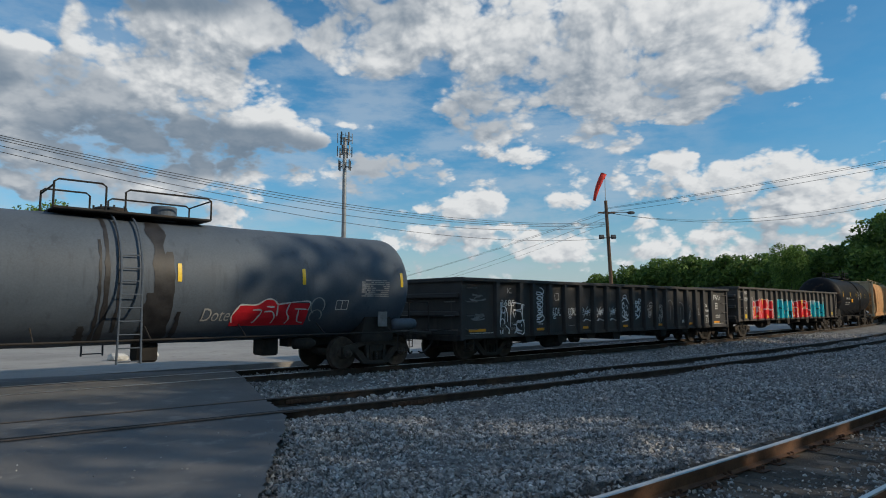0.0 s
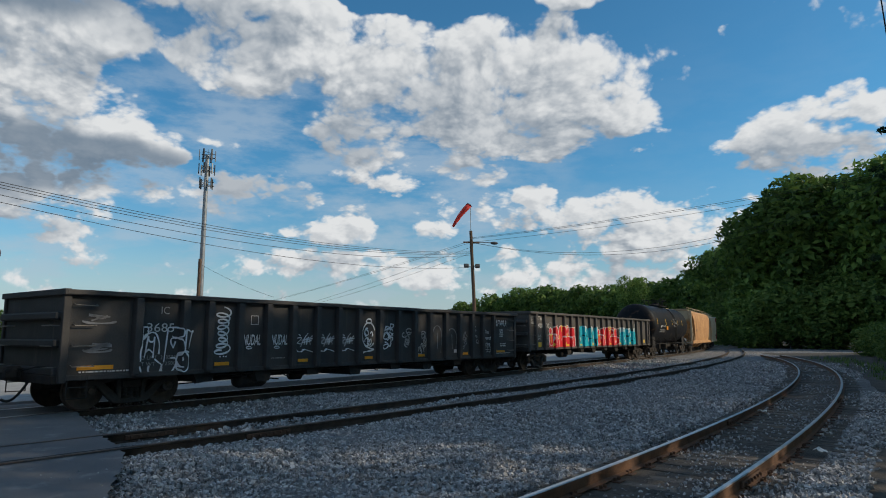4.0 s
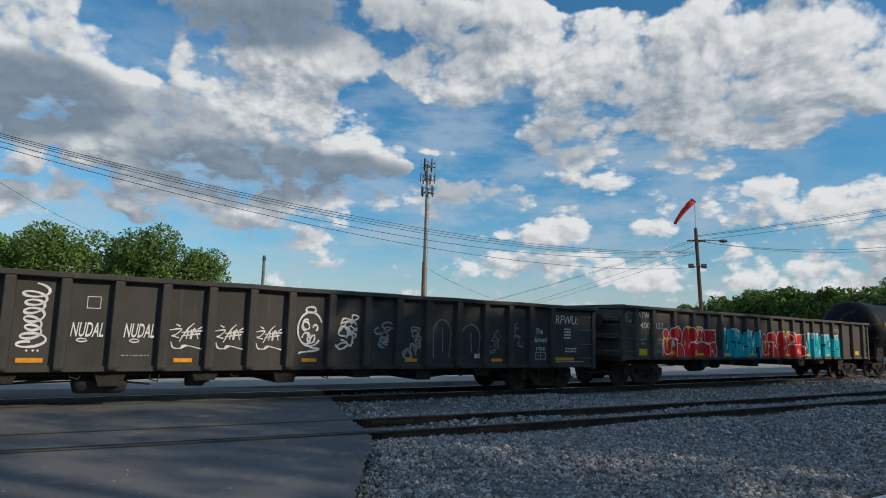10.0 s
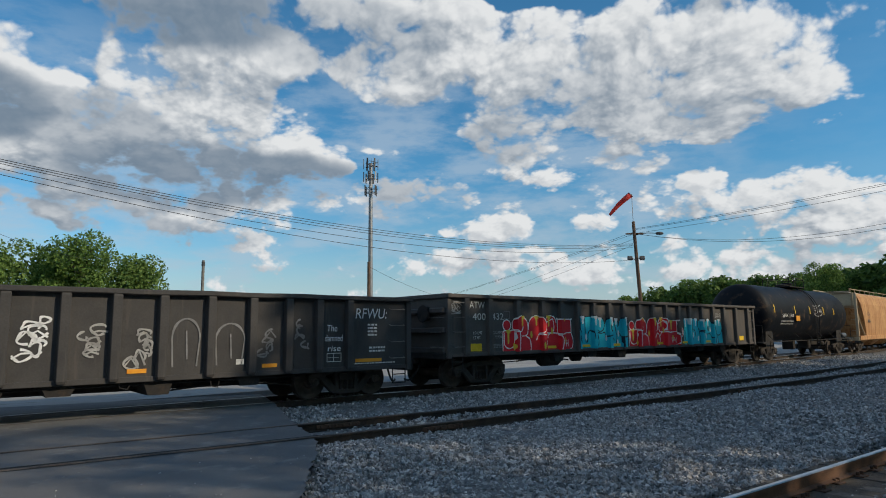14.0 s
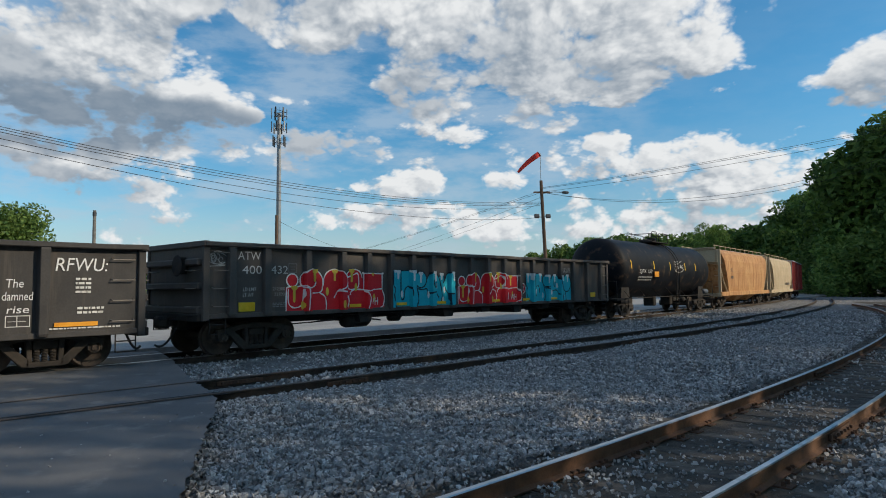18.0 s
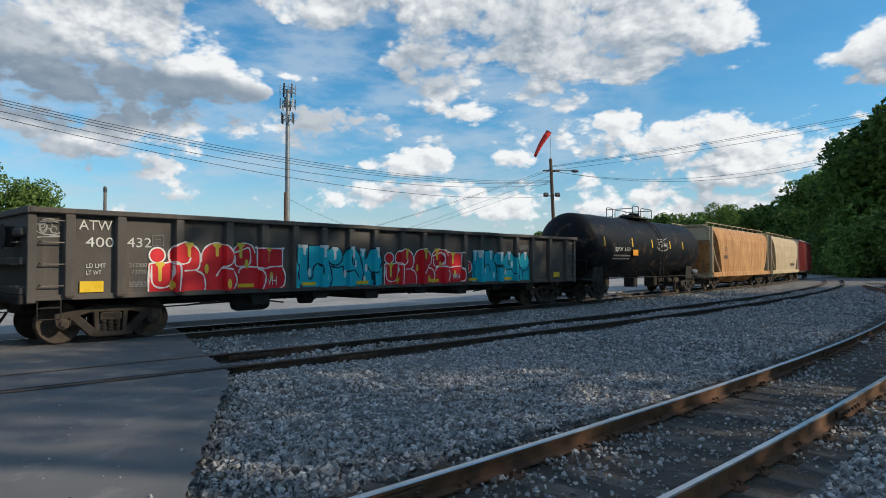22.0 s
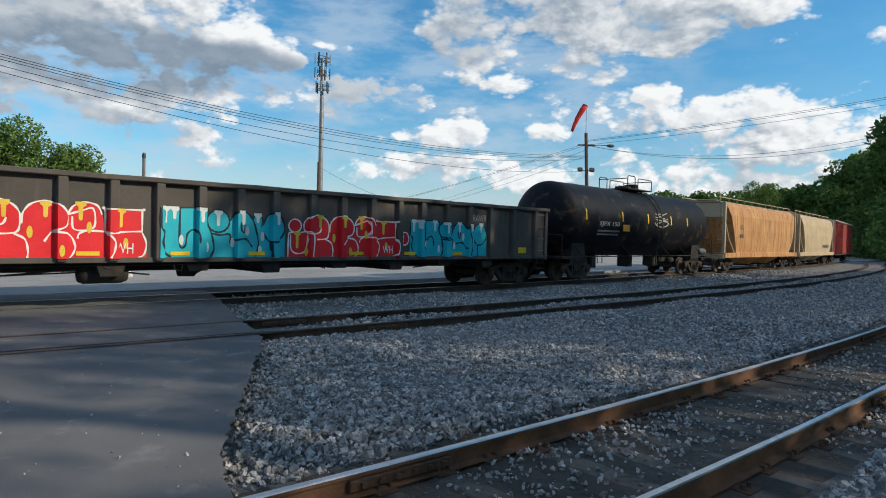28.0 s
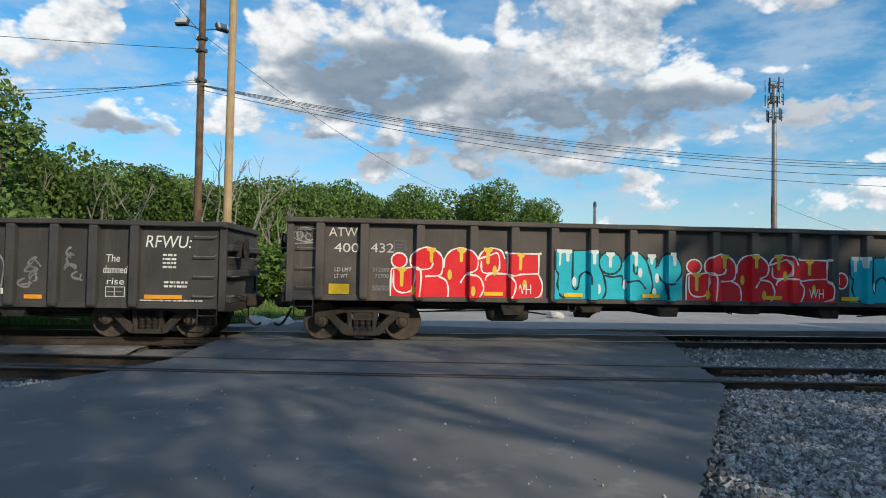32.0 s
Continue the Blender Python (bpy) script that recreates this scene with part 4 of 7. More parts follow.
    for i, x in enumerate(posts):
        if abs(x) < half - 1.3 and i % 2 == 0:
            deep = 0.26 if i % 4 else 0.34
            part("cross_bearer", prism([(-0.3, low - 0.04), (0.3, low - 0.04), (0.2, low - deep), (-0.2, low - deep)], -1.36, 1.36), UNDER, car, m=pose(x, 0, 0))
    bm = lathe([(0.02, -0.5), (0.17, -0.46), (0.21, -0.36), (0.21, 0.36), (0.17, 0.46), (0.02, 0.5)], 16, "X")
    part("air_reservoir", bm, UNDER, car, m=pose(-half + 3.3, -0.95, low - 0.30), smooth=True)
    bm = lathe([(0.02, -0.22), (0.15, -0.2), (0.16, 0.15), (0.1, 0.2), (0.03, 0.34)], 14, "X")
    part("brake_cylinder", bm, UNDER, car, m=pose(-half + 5.2, -0.6, low - 0.28), smooth=True)
    bm = rod([(-half + 1.2, -0.6, low - 0.34), (-half + 4.8, -0.62, low - 0.24), (half - 1.4, -0.5, low - 0.30)], 0.016)
    for x in (-3.6, -1.2, 0.9, 3.2):
        tube(bm, (x, -0.62, low - 0.28), (x, -0.62, low), 0.012)
    part("brake_rod", bm, UNDER, car)
    bm = rod([(-half + 1.4, -1.30, low - 0.12), (half - 1.4, -1.30, low - 0.12)], 0.018)
    part("train_line", bm, UNDER, car)
    for i, x in enumerate((-4.9, -3.5, -1.9, 0.2, 2.3, 4.1)):
        bm = rod([(x, -1.34, low - 0.02), (x + 0.02, -1.36, low - 0.16 - 0.06 * (i % 2)), (x + 0.16, -1.36, low - 0.20 - 0.06 * (i % 2)), (x + 0.20, -1.34, low - 0.12)], 0.016, 6)
        part("hanger", bm, UNDER, car, "bent steel hanger below the sill")
    for x0, x1 in ((-half + 1.6, -half + 4.2), (half - 4.4, half - 1.5)):
        part("brake_lever", rod([(x0, -1.05, low - 0.30), ((x0 + x1) / 2, -1.1, low - 0.18), (x1, -1.05, low - 0.34)], 0.02, 6), UNDER, car)
    bm = lathe([(0.235, -0.012), (0.255, 0.0), (0.235, 0.012), (0.225, 0.0)], 24, "X")
    for i in range(5):
        a = 2 * math.pi * i / 5
        tube(bm, (0, 0, 0), (0, 0.235 * math.cos(a), 0.235 * math.sin(a)), 0.012, sides=6)
    part("brake_wheel", bm, UNDER, car, "hand brake wheel", m=pose(brake_end * (e + 0.24), -0.62, high - 0.55))
    part("brake_housing", slab(-0.1, 0.1, -0.14, 0.14, -0.2, 0.2, bevel=0.03), UNDER, car, m=pose(brake_end * (e + 0.14), -0.62, high - 0.55))
    return car


def prism_post(z0, z1, deep):
    """A pressed side post, tapering at its foot, that stands off the side towards -y."""
    bm = bmesh.new()
    rings = []
    for z, k in ((z0, 0.85), (z0 + 0.05, 1.0), (z1 - 0.05, 1.0), (z1, 0.9)):
        rings.append([bm.verts.new((x * k, y * k, z)) for x, y in ((-0.105, 0.0), (-0.088, -deep * 0.92), (-0.076, -deep), (0.076, -deep), (0.088, -deep * 0.92), (0.105, 0.0))])
    for a, b in zip(rings[:-1], rings[1:]):
        for i in range(5):
            bm.faces.new((a[i], a[i + 1], b[i + 1], b[i]))
    bm.faces.new(rings[0][::-1])
    bm.faces.new(rings[-1])
    bmesh.ops.recalc_face_normals(bm, faces=bm.faces)
    return bm


def smooth_line(points, n=7):
    """A curve through the points."""
    p = [Vector(points[0])] + [Vector(q) for q in points] + [Vector(points[-1])]
    out = []
    for i in range(1, len(p) - 2):
        for t in np.linspace(0, 1, n, endpoint=False):
            t = float(t)
            out.append(0.5 * (2 * p[i] + (p[i + 1] - p[i - 1]) * t + (2 * p[i - 1] - 5 * p[i] + 4 * p[i + 1] - p[i + 2]) * t * t + (3 * p[i] - p[i - 1] - 3 * p[i + 1] + p[i + 2]) * t ** 3))
    return out + [p[-1]]


def drawn(car, lines, x0, x1, z0, z1, wide, ink, depth, posts, post_y):
    """A tag drawn stroke by stroke inside the bounds."""
    whole = bmesh.new()
    for points in lines:
        one = ribbon([(x0 + (x1 - x0) * q[0], z0 + (z1 - z0) * q[1]) for q in smooth_line(points, 5)], wide)
        me = bpy.data.meshes.new("stroke")
        one.to_mesh(me)
        one.free()
        whole.from_mesh(me)
        bpy.data.meshes.remove(me)
    return paint("scrawl", whole, car, ink, depth, posts, post_y, label="sprayed white scrawl")


AB_TAG = [
    [(0.03, 0.97), (0.16, 0.98), (0.17, 0.85), (0.1, 0.73), (0.03, 0.68), (0.09, 0.8), (0.04, 0.88), (0.04, 0.97)],
    [(0.01, 0.27), (0.01, 0.51), (0.09, 0.76), (0.2, 0.86), (0.31, 0.85), (0.38, 0.64), (0.38, 0.41)],
    [(0.13, 0.34), (0.18, 0.78), (0.2, 0.69), (0.27, 0.68), (0.29, 0.78), (0.29, 0.58), (0.28, 0.34)],
    [(0.14, 0.44), (0.2, 0.51), (0.27, 0.44)],
    [(0.0, 0.17), (0.03, 0.07), (0.11, 0.02), (0.2, 0.03), (0.22, 0.17), (0.2, 0.08), (0.27, 0.01), (0.4, 0.03), (0.44, 0.17), (0.38, 0.24), (0.31, 0.31)],
    [(0.45, 0.2), (0.46, 0.03), (0.62, 0.03), (0.7, 0.17), (0.69, 0.31), (0.6, 0.32)],
    [(0.53, 0.98), (0.51, 0.68), (0.48, 0.24)],
    [(0.53, 0.98), (0.71, 0.98), (0.78, 0.92), (0.77, 0.8), (0.69, 0.75), (0.61, 0.79)],
    [(0.64, 0.53), (0.59, 0.68), (0.62, 0.75), (0.73, 0.75), (0.8, 0.61), (0.8, 0.47), (0.73, 0.37)],
    [(0.64, 0.53), (0.68, 0.68)],
    [(0.82, 0.93), (0.83, 0.93), (0.99, 0.89), (0.99, 0.88), (0.92, 0.43), (0.92, 0.43), (0.81, 0.47), (0.81, 0.48), (0.82, 0.93)],
    [(0.71, 0.24), (0.74, 0.42), (0.82, 0.44), (0.89, 0.31), (0.88, 0.1), (0.8, 0.02), (0.72, 0.1), (0.71, 0.24)],
    [(0.77, 0.34), (0.78, 0.26)],
    [(0.73, 0.25), (0.74, 0.14), (0.8, 0.12)],
]
Z_TAG = [
    [(0.0, 0.73), (0.34, 0.78), (0.17, 0.56), (0.07, 0.52), (0.29, 0.46)],
    [(0.34, 0.65), (0.97, 0.73)],
    [(0.29, 0.31), (0.51, 0.77), (0.69, 1.0)],
    [(0.34, 0.52), (0.89, 0.62)],
    [(0.49, 0.42), (0.54, 0.73)],
    [(0.6, 0.41), (0.63, 0.77)],
    [(0.63, 0.41), (0.71, 0.81), (0.83, 0.42)],
    [(0.17, 0.95), (0.3, 0.87)],
    [(0.8, 0.77), (0.94, 0.87)],
    [(0.06, 0.31), (0.13, 0.1), (0.34, 0.08), (0.46, 0.19), (0.97, 0.05)],
    [(0.34, 0.05), (0.51, 0.18)],
]
# dark gondola with white scrawls
POSTS_A = (-7.78, -6.64, -5.97, -5.09, -4.19, -3.32, -2.41, -1.54, -0.66, 0.33, 1.28, 2.17, 3.05, 4.03, 4.96, 5.83, 6.62, 7.46)
gondola_a = gondola(18.65, POSTS_A, 0.74, 2.54, 7.62, BLACK_STEEL, "black steel gondola car with white sprayed scrawls on its side", brake_end=1)
A_D = -1.445
words(gondola_a, "IC", -7.22, 2.09, 0.17, GREY_INK, A_D)
words(gondola_a, "3685", -7.54, 1.68, 0.20, WHITE_INK, A_D, width=0.66)
words(gondola_a, "LD LMT  213500", -7.70, 1.06, 0.085, GREY_INK, A_D, width=0.90)
words(gondola_a, "LT WT    72500", -7.70, 0.92, 0.085, GREY_INK, A_D, width=0.90)
for n, (x0, x1, z0, z1, kind, ink, loops) in enumerate((
        (-5.80, -5.30, 1.15, 2.22, "coil", SPRAY, 7), (-0.46, 0.14, 1.05, 2.05, "face", SPRAY, 5), (0.50, 1.10, 1.12, 2.05, "loops", SPRAY, 7),
        (1.46, 2.02, 1.15, 1.85, "loops", GREY_INK, 5), (2.34, 2.90, 0.92, 1.80, "loops", GREY_INK, 6), (3.25, 3.82, 0.95, 1.95, "ghost", FAINT_INK, 3),
        (4.16, 4.80, 0.95, 1.85, "ghost", FAINT_INK, 3), (5.12, 5.62, 1.05, 1.75, "loops", FAINT_INK, 4), (6.0, 6.45, 1.2, 2.0, "loops", FAINT_INK, 4),
        (-8.95, -8.25, 1.85, 2.05, "star", FAINT_INK, 3), (-8.9, -8.3, 1.25, 1.45, "star", FAINT_INK, 2))):
    paint("scrawl", tag_strokes(20 + n, x0, x1, z0, z1, loops, 0.042, kind), gondola_a, ink, A_D - 0.001 * (n % 3), label="sprayed white scrawl")
drawn(gondola_a, AB_TAG, -7.74, -6.40, 0.74, 1.80, 0.034, SPRAY, A_D - 0.002, POSTS_A, -1.572)
for x0, x1 in ((-3.20, -2.52), (-2.30, -1.66), (-1.44, -0.80)):
    drawn(gondola_a, Z_TAG, x0, x1, 1.10, 1.66, 0.026, SPRAY, A_D - 0.002, POSTS_A, -1.572)
for x in (-4.95, -4.04):
    bm = fitted(text_mesh("NUDAL", 1.0, 0.012, 0.25), x, x + 0.56, 1.34, 1.62)
    paint("lettering", bm, gondola_a, SPRAY, A_D, label="sprayed white hand lettering")
    paint("scrawl", ribbon([(x + 0.2 + 0.09 * math.cos(a), 1.28 + 0.03 * math.sin(a)) for a in np.linspace(0.5, 6.4, 18)], 0.022), gondola_a, SPRAY, A_D)
words(gondola_a, "The", 6.86, 1.66, 0.16, SPRAY, A_D, "sprayed white hand lettering", shear=0.1, width=0.28)
words(gondola_a, "damned", 6.80, 1.42, 0.16, SPRAY, A_D, "sprayed white hand lettering", shear=0.1, width=0.50)
words(gondola_a, "rise", 6.88, 1.18, 0.14, SPRAY, A_D, "sprayed white hand lettering", shear=0.1, width=0.36)
words(gondola_a, "RFWU:", 7.66, 1.98, 0.26, SPRAY, A_D, "sprayed white hand lettering", shear=0.15, width=0.95)
bars(gondola_a, 8.02, 1.80, 0.28, 0.045, 4, WHITE_INK, A_D, 5)
bars(gondola_a, 8.06, 1.22, 0.5, 0.045, 2, WHITE_INK, A_D, 6)
bars(gondola_a, 7.58, 0.84, 1.3, 0.028, 1, WHITE_INK, A_D, 7)
bars(gondola_a, -8.95, 0.83, 1.2, 0.03, 1, WHITE_INK, A_D, 8)
bars(gondola_a, -4.05, 0.98, 0.5, 0.025, 1, GREY_INK, A_D, 9)
bm = bmesh.new()
for x0, x1, z0, z1 in ((6.86, 7.26, 0.92, 0.935), (6.86, 7.26, 1.12, 1.135), (6.86, 6.875, 0.92, 1.13), (7.245, 7.26, 0.92, 1.13), (7.04, 7.055, 0.92, 1.13), (6.9, 7.2, 1.02, 1.03),
                       (-4.72, -4.48, 1.88, 1.895), (-4.72, -4.48, 2.1, 2.115), (-4.72, -4.705, 1.88, 2.11), (-4.495, -4.48, 1.88, 2.11), (4.62, 4.8, 0.95, 1.07)):
    bm.faces.new([bm.verts.new(p) for p in ((x0, z0, 0), (x1, z0, 0), (x1, z1, 0), (x0, z1, 0))])
paint("stencil_box", bm, gondola_a, WHITE_INK, A_D)
for x, w in ((-8.62, 0.75), (-5.55, 0.42), (-2.9, 0.36), (-0.15, 0.36), (2.6, 0.36), (5.4, 0.36), (8.05, 0.78)):
    strip(gondola_a, x, 0.90 if abs(x) < 8 else 0.93, w, 0.085, AMBER, A_D - 0.001, "amber reflective strip")

# gondola with the large red and turquoise lettering
POSTS_B = (-9.02, -8.07, -6.85, -5.67, -4.75, -3.85, -2.95, -2.05, -1.15, -0.10, 0.83, 1.80, 2.77, 3.64, 4.67, 5.65, 6.65, 7.81, 9.0)
gondola_b = gondola(19.4, POSTS_B, 0.97, 2.70, 8.1, BROWN_STEEL, "dark gondola car with large red and turquoise sprayed lettering", rib_depth=0.13, brake_end=-1)
B_D, B_P = -1.445, -1.562
words(gondola_b, "ATW", -8.84, 2.30, 0.20, WHITE_INK, B_D, width=0.62, posts=POSTS_B, post_y=B_P)
words(gondola_b, "400", -8.72, 1.96, 0.20, WHITE_INK, B_D, width=0.53, posts=POSTS_B, post_y=B_P)
words(gondola_b, "432", -7.93, 1.97, 0.20, WHITE_INK, B_D, width=0.50, posts=POSTS_B, post_y=B_P)
words(gondola_b, "LD LMT", -8.70, 1.54, 0.085, WHITE_INK, B_D, width=0.36)
words(gondola_b, "LT WT", -8.70, 1.40, 0.085, WHITE_INK, B_D, width=0.28)
words(gondola_b, "212300", -7.88, 1.55, 0.085, GREY_INK, B_D, width=0.36)
words(gondola_b, "73700", -7.83, 1.41, 0.085, GREY_INK, B_D, width=0.30)
bars(gondola_b, -7.88, 1.22, 0.42, 0.022, 3, FAINT_INK, B_D, 3)
paint("scrawl", tag_strokes(77, -9.6, -9.12, 2.12, 2.46, 4, 0.02, "face"), gondola_b, GREY_INK, B_D - 0.002, label="sprayed pale scrawl")
strip(gondola_b, -8.60, 1.16, 0.44, 0.22, YELLOW, B_D - 0.008)
strip(gondola_b, 8.35, 1.20, 0.42, 0.20, YELLOW, B_D - 0.008)
for x in (-5.21, -3.40, -1.60, 1.32, 3.20, 5.16):
    strip(gondola_b, x, 1.10, 0.42, 0.085, YELLOW, B_D - 0.016)


def dome(xc, zc, rx, rz):
    return lambda x: zc + rz * math.sqrt(max(0.0, 1 - ((x - xc) / rx) ** 2)) if abs(x - xc) < rx else 0.0


def block(x0, x1, z):
    return lambda x: z if x0 <= x <= x1 else 0.0


def ring(x, z, rx, rz):
    return [(x + rx * math.cos(a), z + rz * math.sin(a)) for a in np.linspace(0.3, 6.7, 22)]


# sprayed pieces, as shares of their width and height: the letters' outline, the drawn lines, the runs of paint
RED_FORM = [block(0.0, 0.19, 0.57), dome(0.235, 0.62, 0.108, 0.38), block(0.18, 0.378, 0.42), dome(0.458, 0.62, 0.112, 0.38), block(0.36, 0.61, 0.40), dome(0.66, 0.64, 0.098, 0.37),
            block(0.55, 0.80, 0.48), block(0.765, 0.975, 0.91), dome(0.93, 0.10, 0.07, 0.40)]
RED_LINES = [
    [(0.004, 0.02), (0.006, 0.48), (0.02, 0.57), (0.08, 0.57), (0.19, 0.56), (0.19, 0.02)],
    [(0.023, 0.53), (0.027, 0.2), (0.075, 0.09), (0.14, 0.14), (0.157, 0.33), (0.16, 0.53)],
    [(0.13, 0.65), (0.133, 0.82), (0.18, 0.95), (0.24, 1.0), (0.305, 0.92), (0.338, 0.78), (0.34, 0.6), (0.32, 0.45), (0.225, 0.42)],
    [(0.277, 0.70), (0.255, 0.58), (0.17, 0.56), (0.132, 0.65)],
    [(0.31, 0.43), (0.362, 0.34), (0.378, 0.16), (0.375, 0.01)],
    [(0.348, 0.60), (0.352, 0.78), (0.39, 0.94), (0.458, 1.0), (0.53, 0.93), (0.566, 0.76), (0.554, 0.57), (0.493, 0.47), (0.455, 0.30)],
    [(0.493, 0.47), (0.575, 0.43), (0.608, 0.24), (0.60, 0.1), (0.58, 0.01)],
    [(0.568, 0.78), (0.60, 0.94), (0.66, 1.01), (0.722, 0.96), (0.748, 0.80)],
    [(0.56, 0.77), (0.642, 0.86), (0.70, 0.9), (0.71, 0.61), (0.67, 0.51), (0.60, 0.53), (0.592, 0.75)],
    [(0.77, 0.49), (0.68, 0.5), (0.63, 0.45), (0.62, 0.36)],
    [(0.77, 0.47), (0.81, 0.33), (0.81, 0.16), (0.79, 0.01)],
    [(0.765, 0.50), (0.765, 0.91), (0.766, 0.91), (0.972, 0.91), (0.973, 0.90), (0.973, 0.51)],
    [(0.76, 0.50), (0.80, 0.46), (0.86, 0.49), (0.975, 0.51)],
    [(0.973, 0.49), (0.998, 0.29), (0.987, 0.08), (0.953, 0.01)],
]
RED_RUNS = [(0.265, 0.95, 0.26), (0.46, 0.95, 0.24), (0.635, 0.97, 0.30), (0.85, 0.88, 0.32), (0.075, 0.55, 0.36)]
RED_DROPS = [(0.385, 0.46), (0.535, 0.14), (0.15, 0.14), (0.68, 0.56), (0.88, 0.28)]
BLUE_FORM = [block(0.0, 0.347, 1.0), block(0.33, 0.56, 0.52), dome(0.437, 0.70, 0.092, 0.30), dome(0.625, 0.60, 0.115, 0.39), block(0.50, 0.76, 0.46), dome(0.76, 0.78, 0.048, 0.16),
             dome(0.905, 0.64, 0.095, 0.35), block(0.72, 0.99, 0.50)]
BLUE_LINES = [
    [(0.004, 0.98), (0.006, 0.62), (0.03, 0.5), (0.02, 0.30), (0.05, 0.10), (0.09, 0.02)],
    [(0.15, 0.99), (0.15, 0.27), (0.19, 0.25), (0.205, 0.48), (0.25, 0.57), (0.28, 0.48), (0.285, 0.3)],
    [(0.005, 0.99), (0.17, 1.0), (0.347, 0.99), (0.347, 0.76), (0.39, 0.45), (0.405, 0.18), (0.38, 0.02)],
    [(0.39, 0.5), (0.46, 0.47), (0.527, 0.49), (0.532, 0.30)],
    [(0.53, 0.77), (0.577, 0.96), (0.64, 0.99), (0.70, 0.88), (0.735, 0.70), (0.767, 0.32), (0.744, 0.02)],
    [(0.524, 0.32), (0.594, 0.39), (0.665, 0.39), (0.714, 0.23)],
    [(0.60, 0.75), (0.605, 0.58), (0.625, 0.55), (0.635, 0.72)],
    [(0.715, 0.80), (0.735, 0.93), (0.775, 0.94), (0.80, 0.82), (0.79, 0.66)],
    [(0.806, 0.70), (0.84, 0.90), (0.92, 0.99), (0.985, 0.80), (0.992, 0.55), (0.93, 0.36), (0.86, 0.36), (0.81, 0.52)],
    [(0.868, 0.34), (0.875, 0.16), (0.88, 0.01)],
]
BLUE_RUNS = [(0.045, 0.97, 0.30), (0.11, 0.97, 0.20), (0.30, 0.97, 0.26), (0.437, 0.93, 0.28), (0.62, 0.95, 0.26), (0.76, 0.91, 0.16), (0.92, 0.95, 0.24)]
BLUE_DROPS = [(0.16, 0.36), (0.35, 0.22), (0.67, 0.57), (0.80, 0.46), (0.55, 0.32), (0.78, 0.16)]


def on_side(name, bm, material, lift):
    paint(name, bm, gondola_b, material, B_D - lift, POSTS_B, B_P)


def piece(x0, x1, z0, z1, form, cuts, lines, rings, runs, drops, fill, line, gloss, lay=on_side, thick=0.042):
    """Large sprayed letters: filled letter bodies that stand on the sill, lines drawn over them, runs and drops of a third colour."""
    w, h = x1 - x0, z1 - z0
    for a, b in zip(cuts[:-1], cuts[1:]):
        xs = np.linspace(a, b, max(8, int((b - a) * 90)))
        bm = bmesh.new()
        for p, q in zip(xs[:-1], xs[1:]):
            zp, zq = max(f(float(p) + 1e-4) for f in form), max(f(float(q) - 1e-4) for f in form)
            bm.faces.new([bm.verts.new((x0 + w * float(u), z0 + h * v, 0)) for u, v in ((p, 0), (q, 0), (q, max(zq, 0.02)), (p, max(zp, 0.02)))])
        bmesh.ops.remove_doubles(bm, verts=bm.verts[:], dist=1e-4)
        lay("letter_fill", bm, fill, 0.001)
    for n, (x, z, rx, rz) in enumerate(rings):
        lay("letter_fill", blob(x0 + w * x, z0 + h * z, w * rx, h * rz, 22), fill, 0.0015)
    for n, points in enumerate(lines + [ring(*q) for q in rings]):
        curve = [(x0 + w * q[0], z0 + h * q[1]) for q in smooth_line(points)]
        lay("letter_line", ribbon(curve, thick), line, 0.0022 + 0.0003 * n)
    for n, (x, z, long) in enumerate(runs):
        lay("paint_run", drip(x0 + w * x, z0 + h * z, 0.10, h * long), gloss, 0.008)
    for x, z in drops:
        lay("paint_drop", blob(x0 + w * x, z0 + h * z, 0.05, 0.115), gloss, 0.0082)


RED_CUTS, BLUE_CUTS = (0.0, 0.19, 0.37, 0.58, 0.765, 1.0), (0.0, 0.347, 0.53, 0.72, 1.0)
for x0, x1, z1, dot in ((-7.50, -4.10, 2.10, False), (-0.78, 2.74, 2.08, True)):
    rings = [(0.057, 0.73, 0.05, 0.15)] + ([(1.075, 0.48, 0.042, 0.17)] if dot else [])
    piece(x0, x1, 1.0, z1, RED_FORM, RED_CUTS, RED_LINES, rings, RED_RUNS, RED_DROPS, RED_PAINT, WHITE_PAINT, DRIP_PAINT, thick=0.034)
for x0, x1, z1 in ((-3.86, -0.86, 2.10), (3.20, 6.50, 2.07)):
    piece(x0, x1, 1.0, z1, BLUE_FORM, BLUE_CUTS, BLUE_LINES, [(0.437, 0.76, 0.088, 0.23)], BLUE_RUNS, BLUE_DROPS, CYAN_PAINT, INK_PAINT, PALE_PAINT)
for x in (-4.72, 2.2):
    words(gondola_b, "WH", x, 1.10, 0.22, WHITE_PAINT, B_D - 0.010, "white sprayed letters", width=0.36)
words(gondola_b, "RAWR", 5.85, 2.12, 0.22, GREY_INK, B_D - 0.004, "pale sprayed letters", width=0.62)
bm = bmesh.new()
for x0, x1, z0, z1 in ((-7.42, -7.16, 2.22, 2.235), (-7.42, -7.16, 2.0, 2.015), (-7.42, -7.405, 2.0, 2.23), (-7.175, -7.16, 2.0, 2.23), (-7.36, -7.22, 2.08, 2.09), (-7.36, -7.22, 2.14, 2.15)):
    bm.faces.new([bm.verts.new(p) for p in ((x0, z0, 0), (x1, z0, 0), (x1, z1, 0), (x0, z1, 0))])
paint("stencil_box", bm, gondola_b, FAINT_INK, B_D)


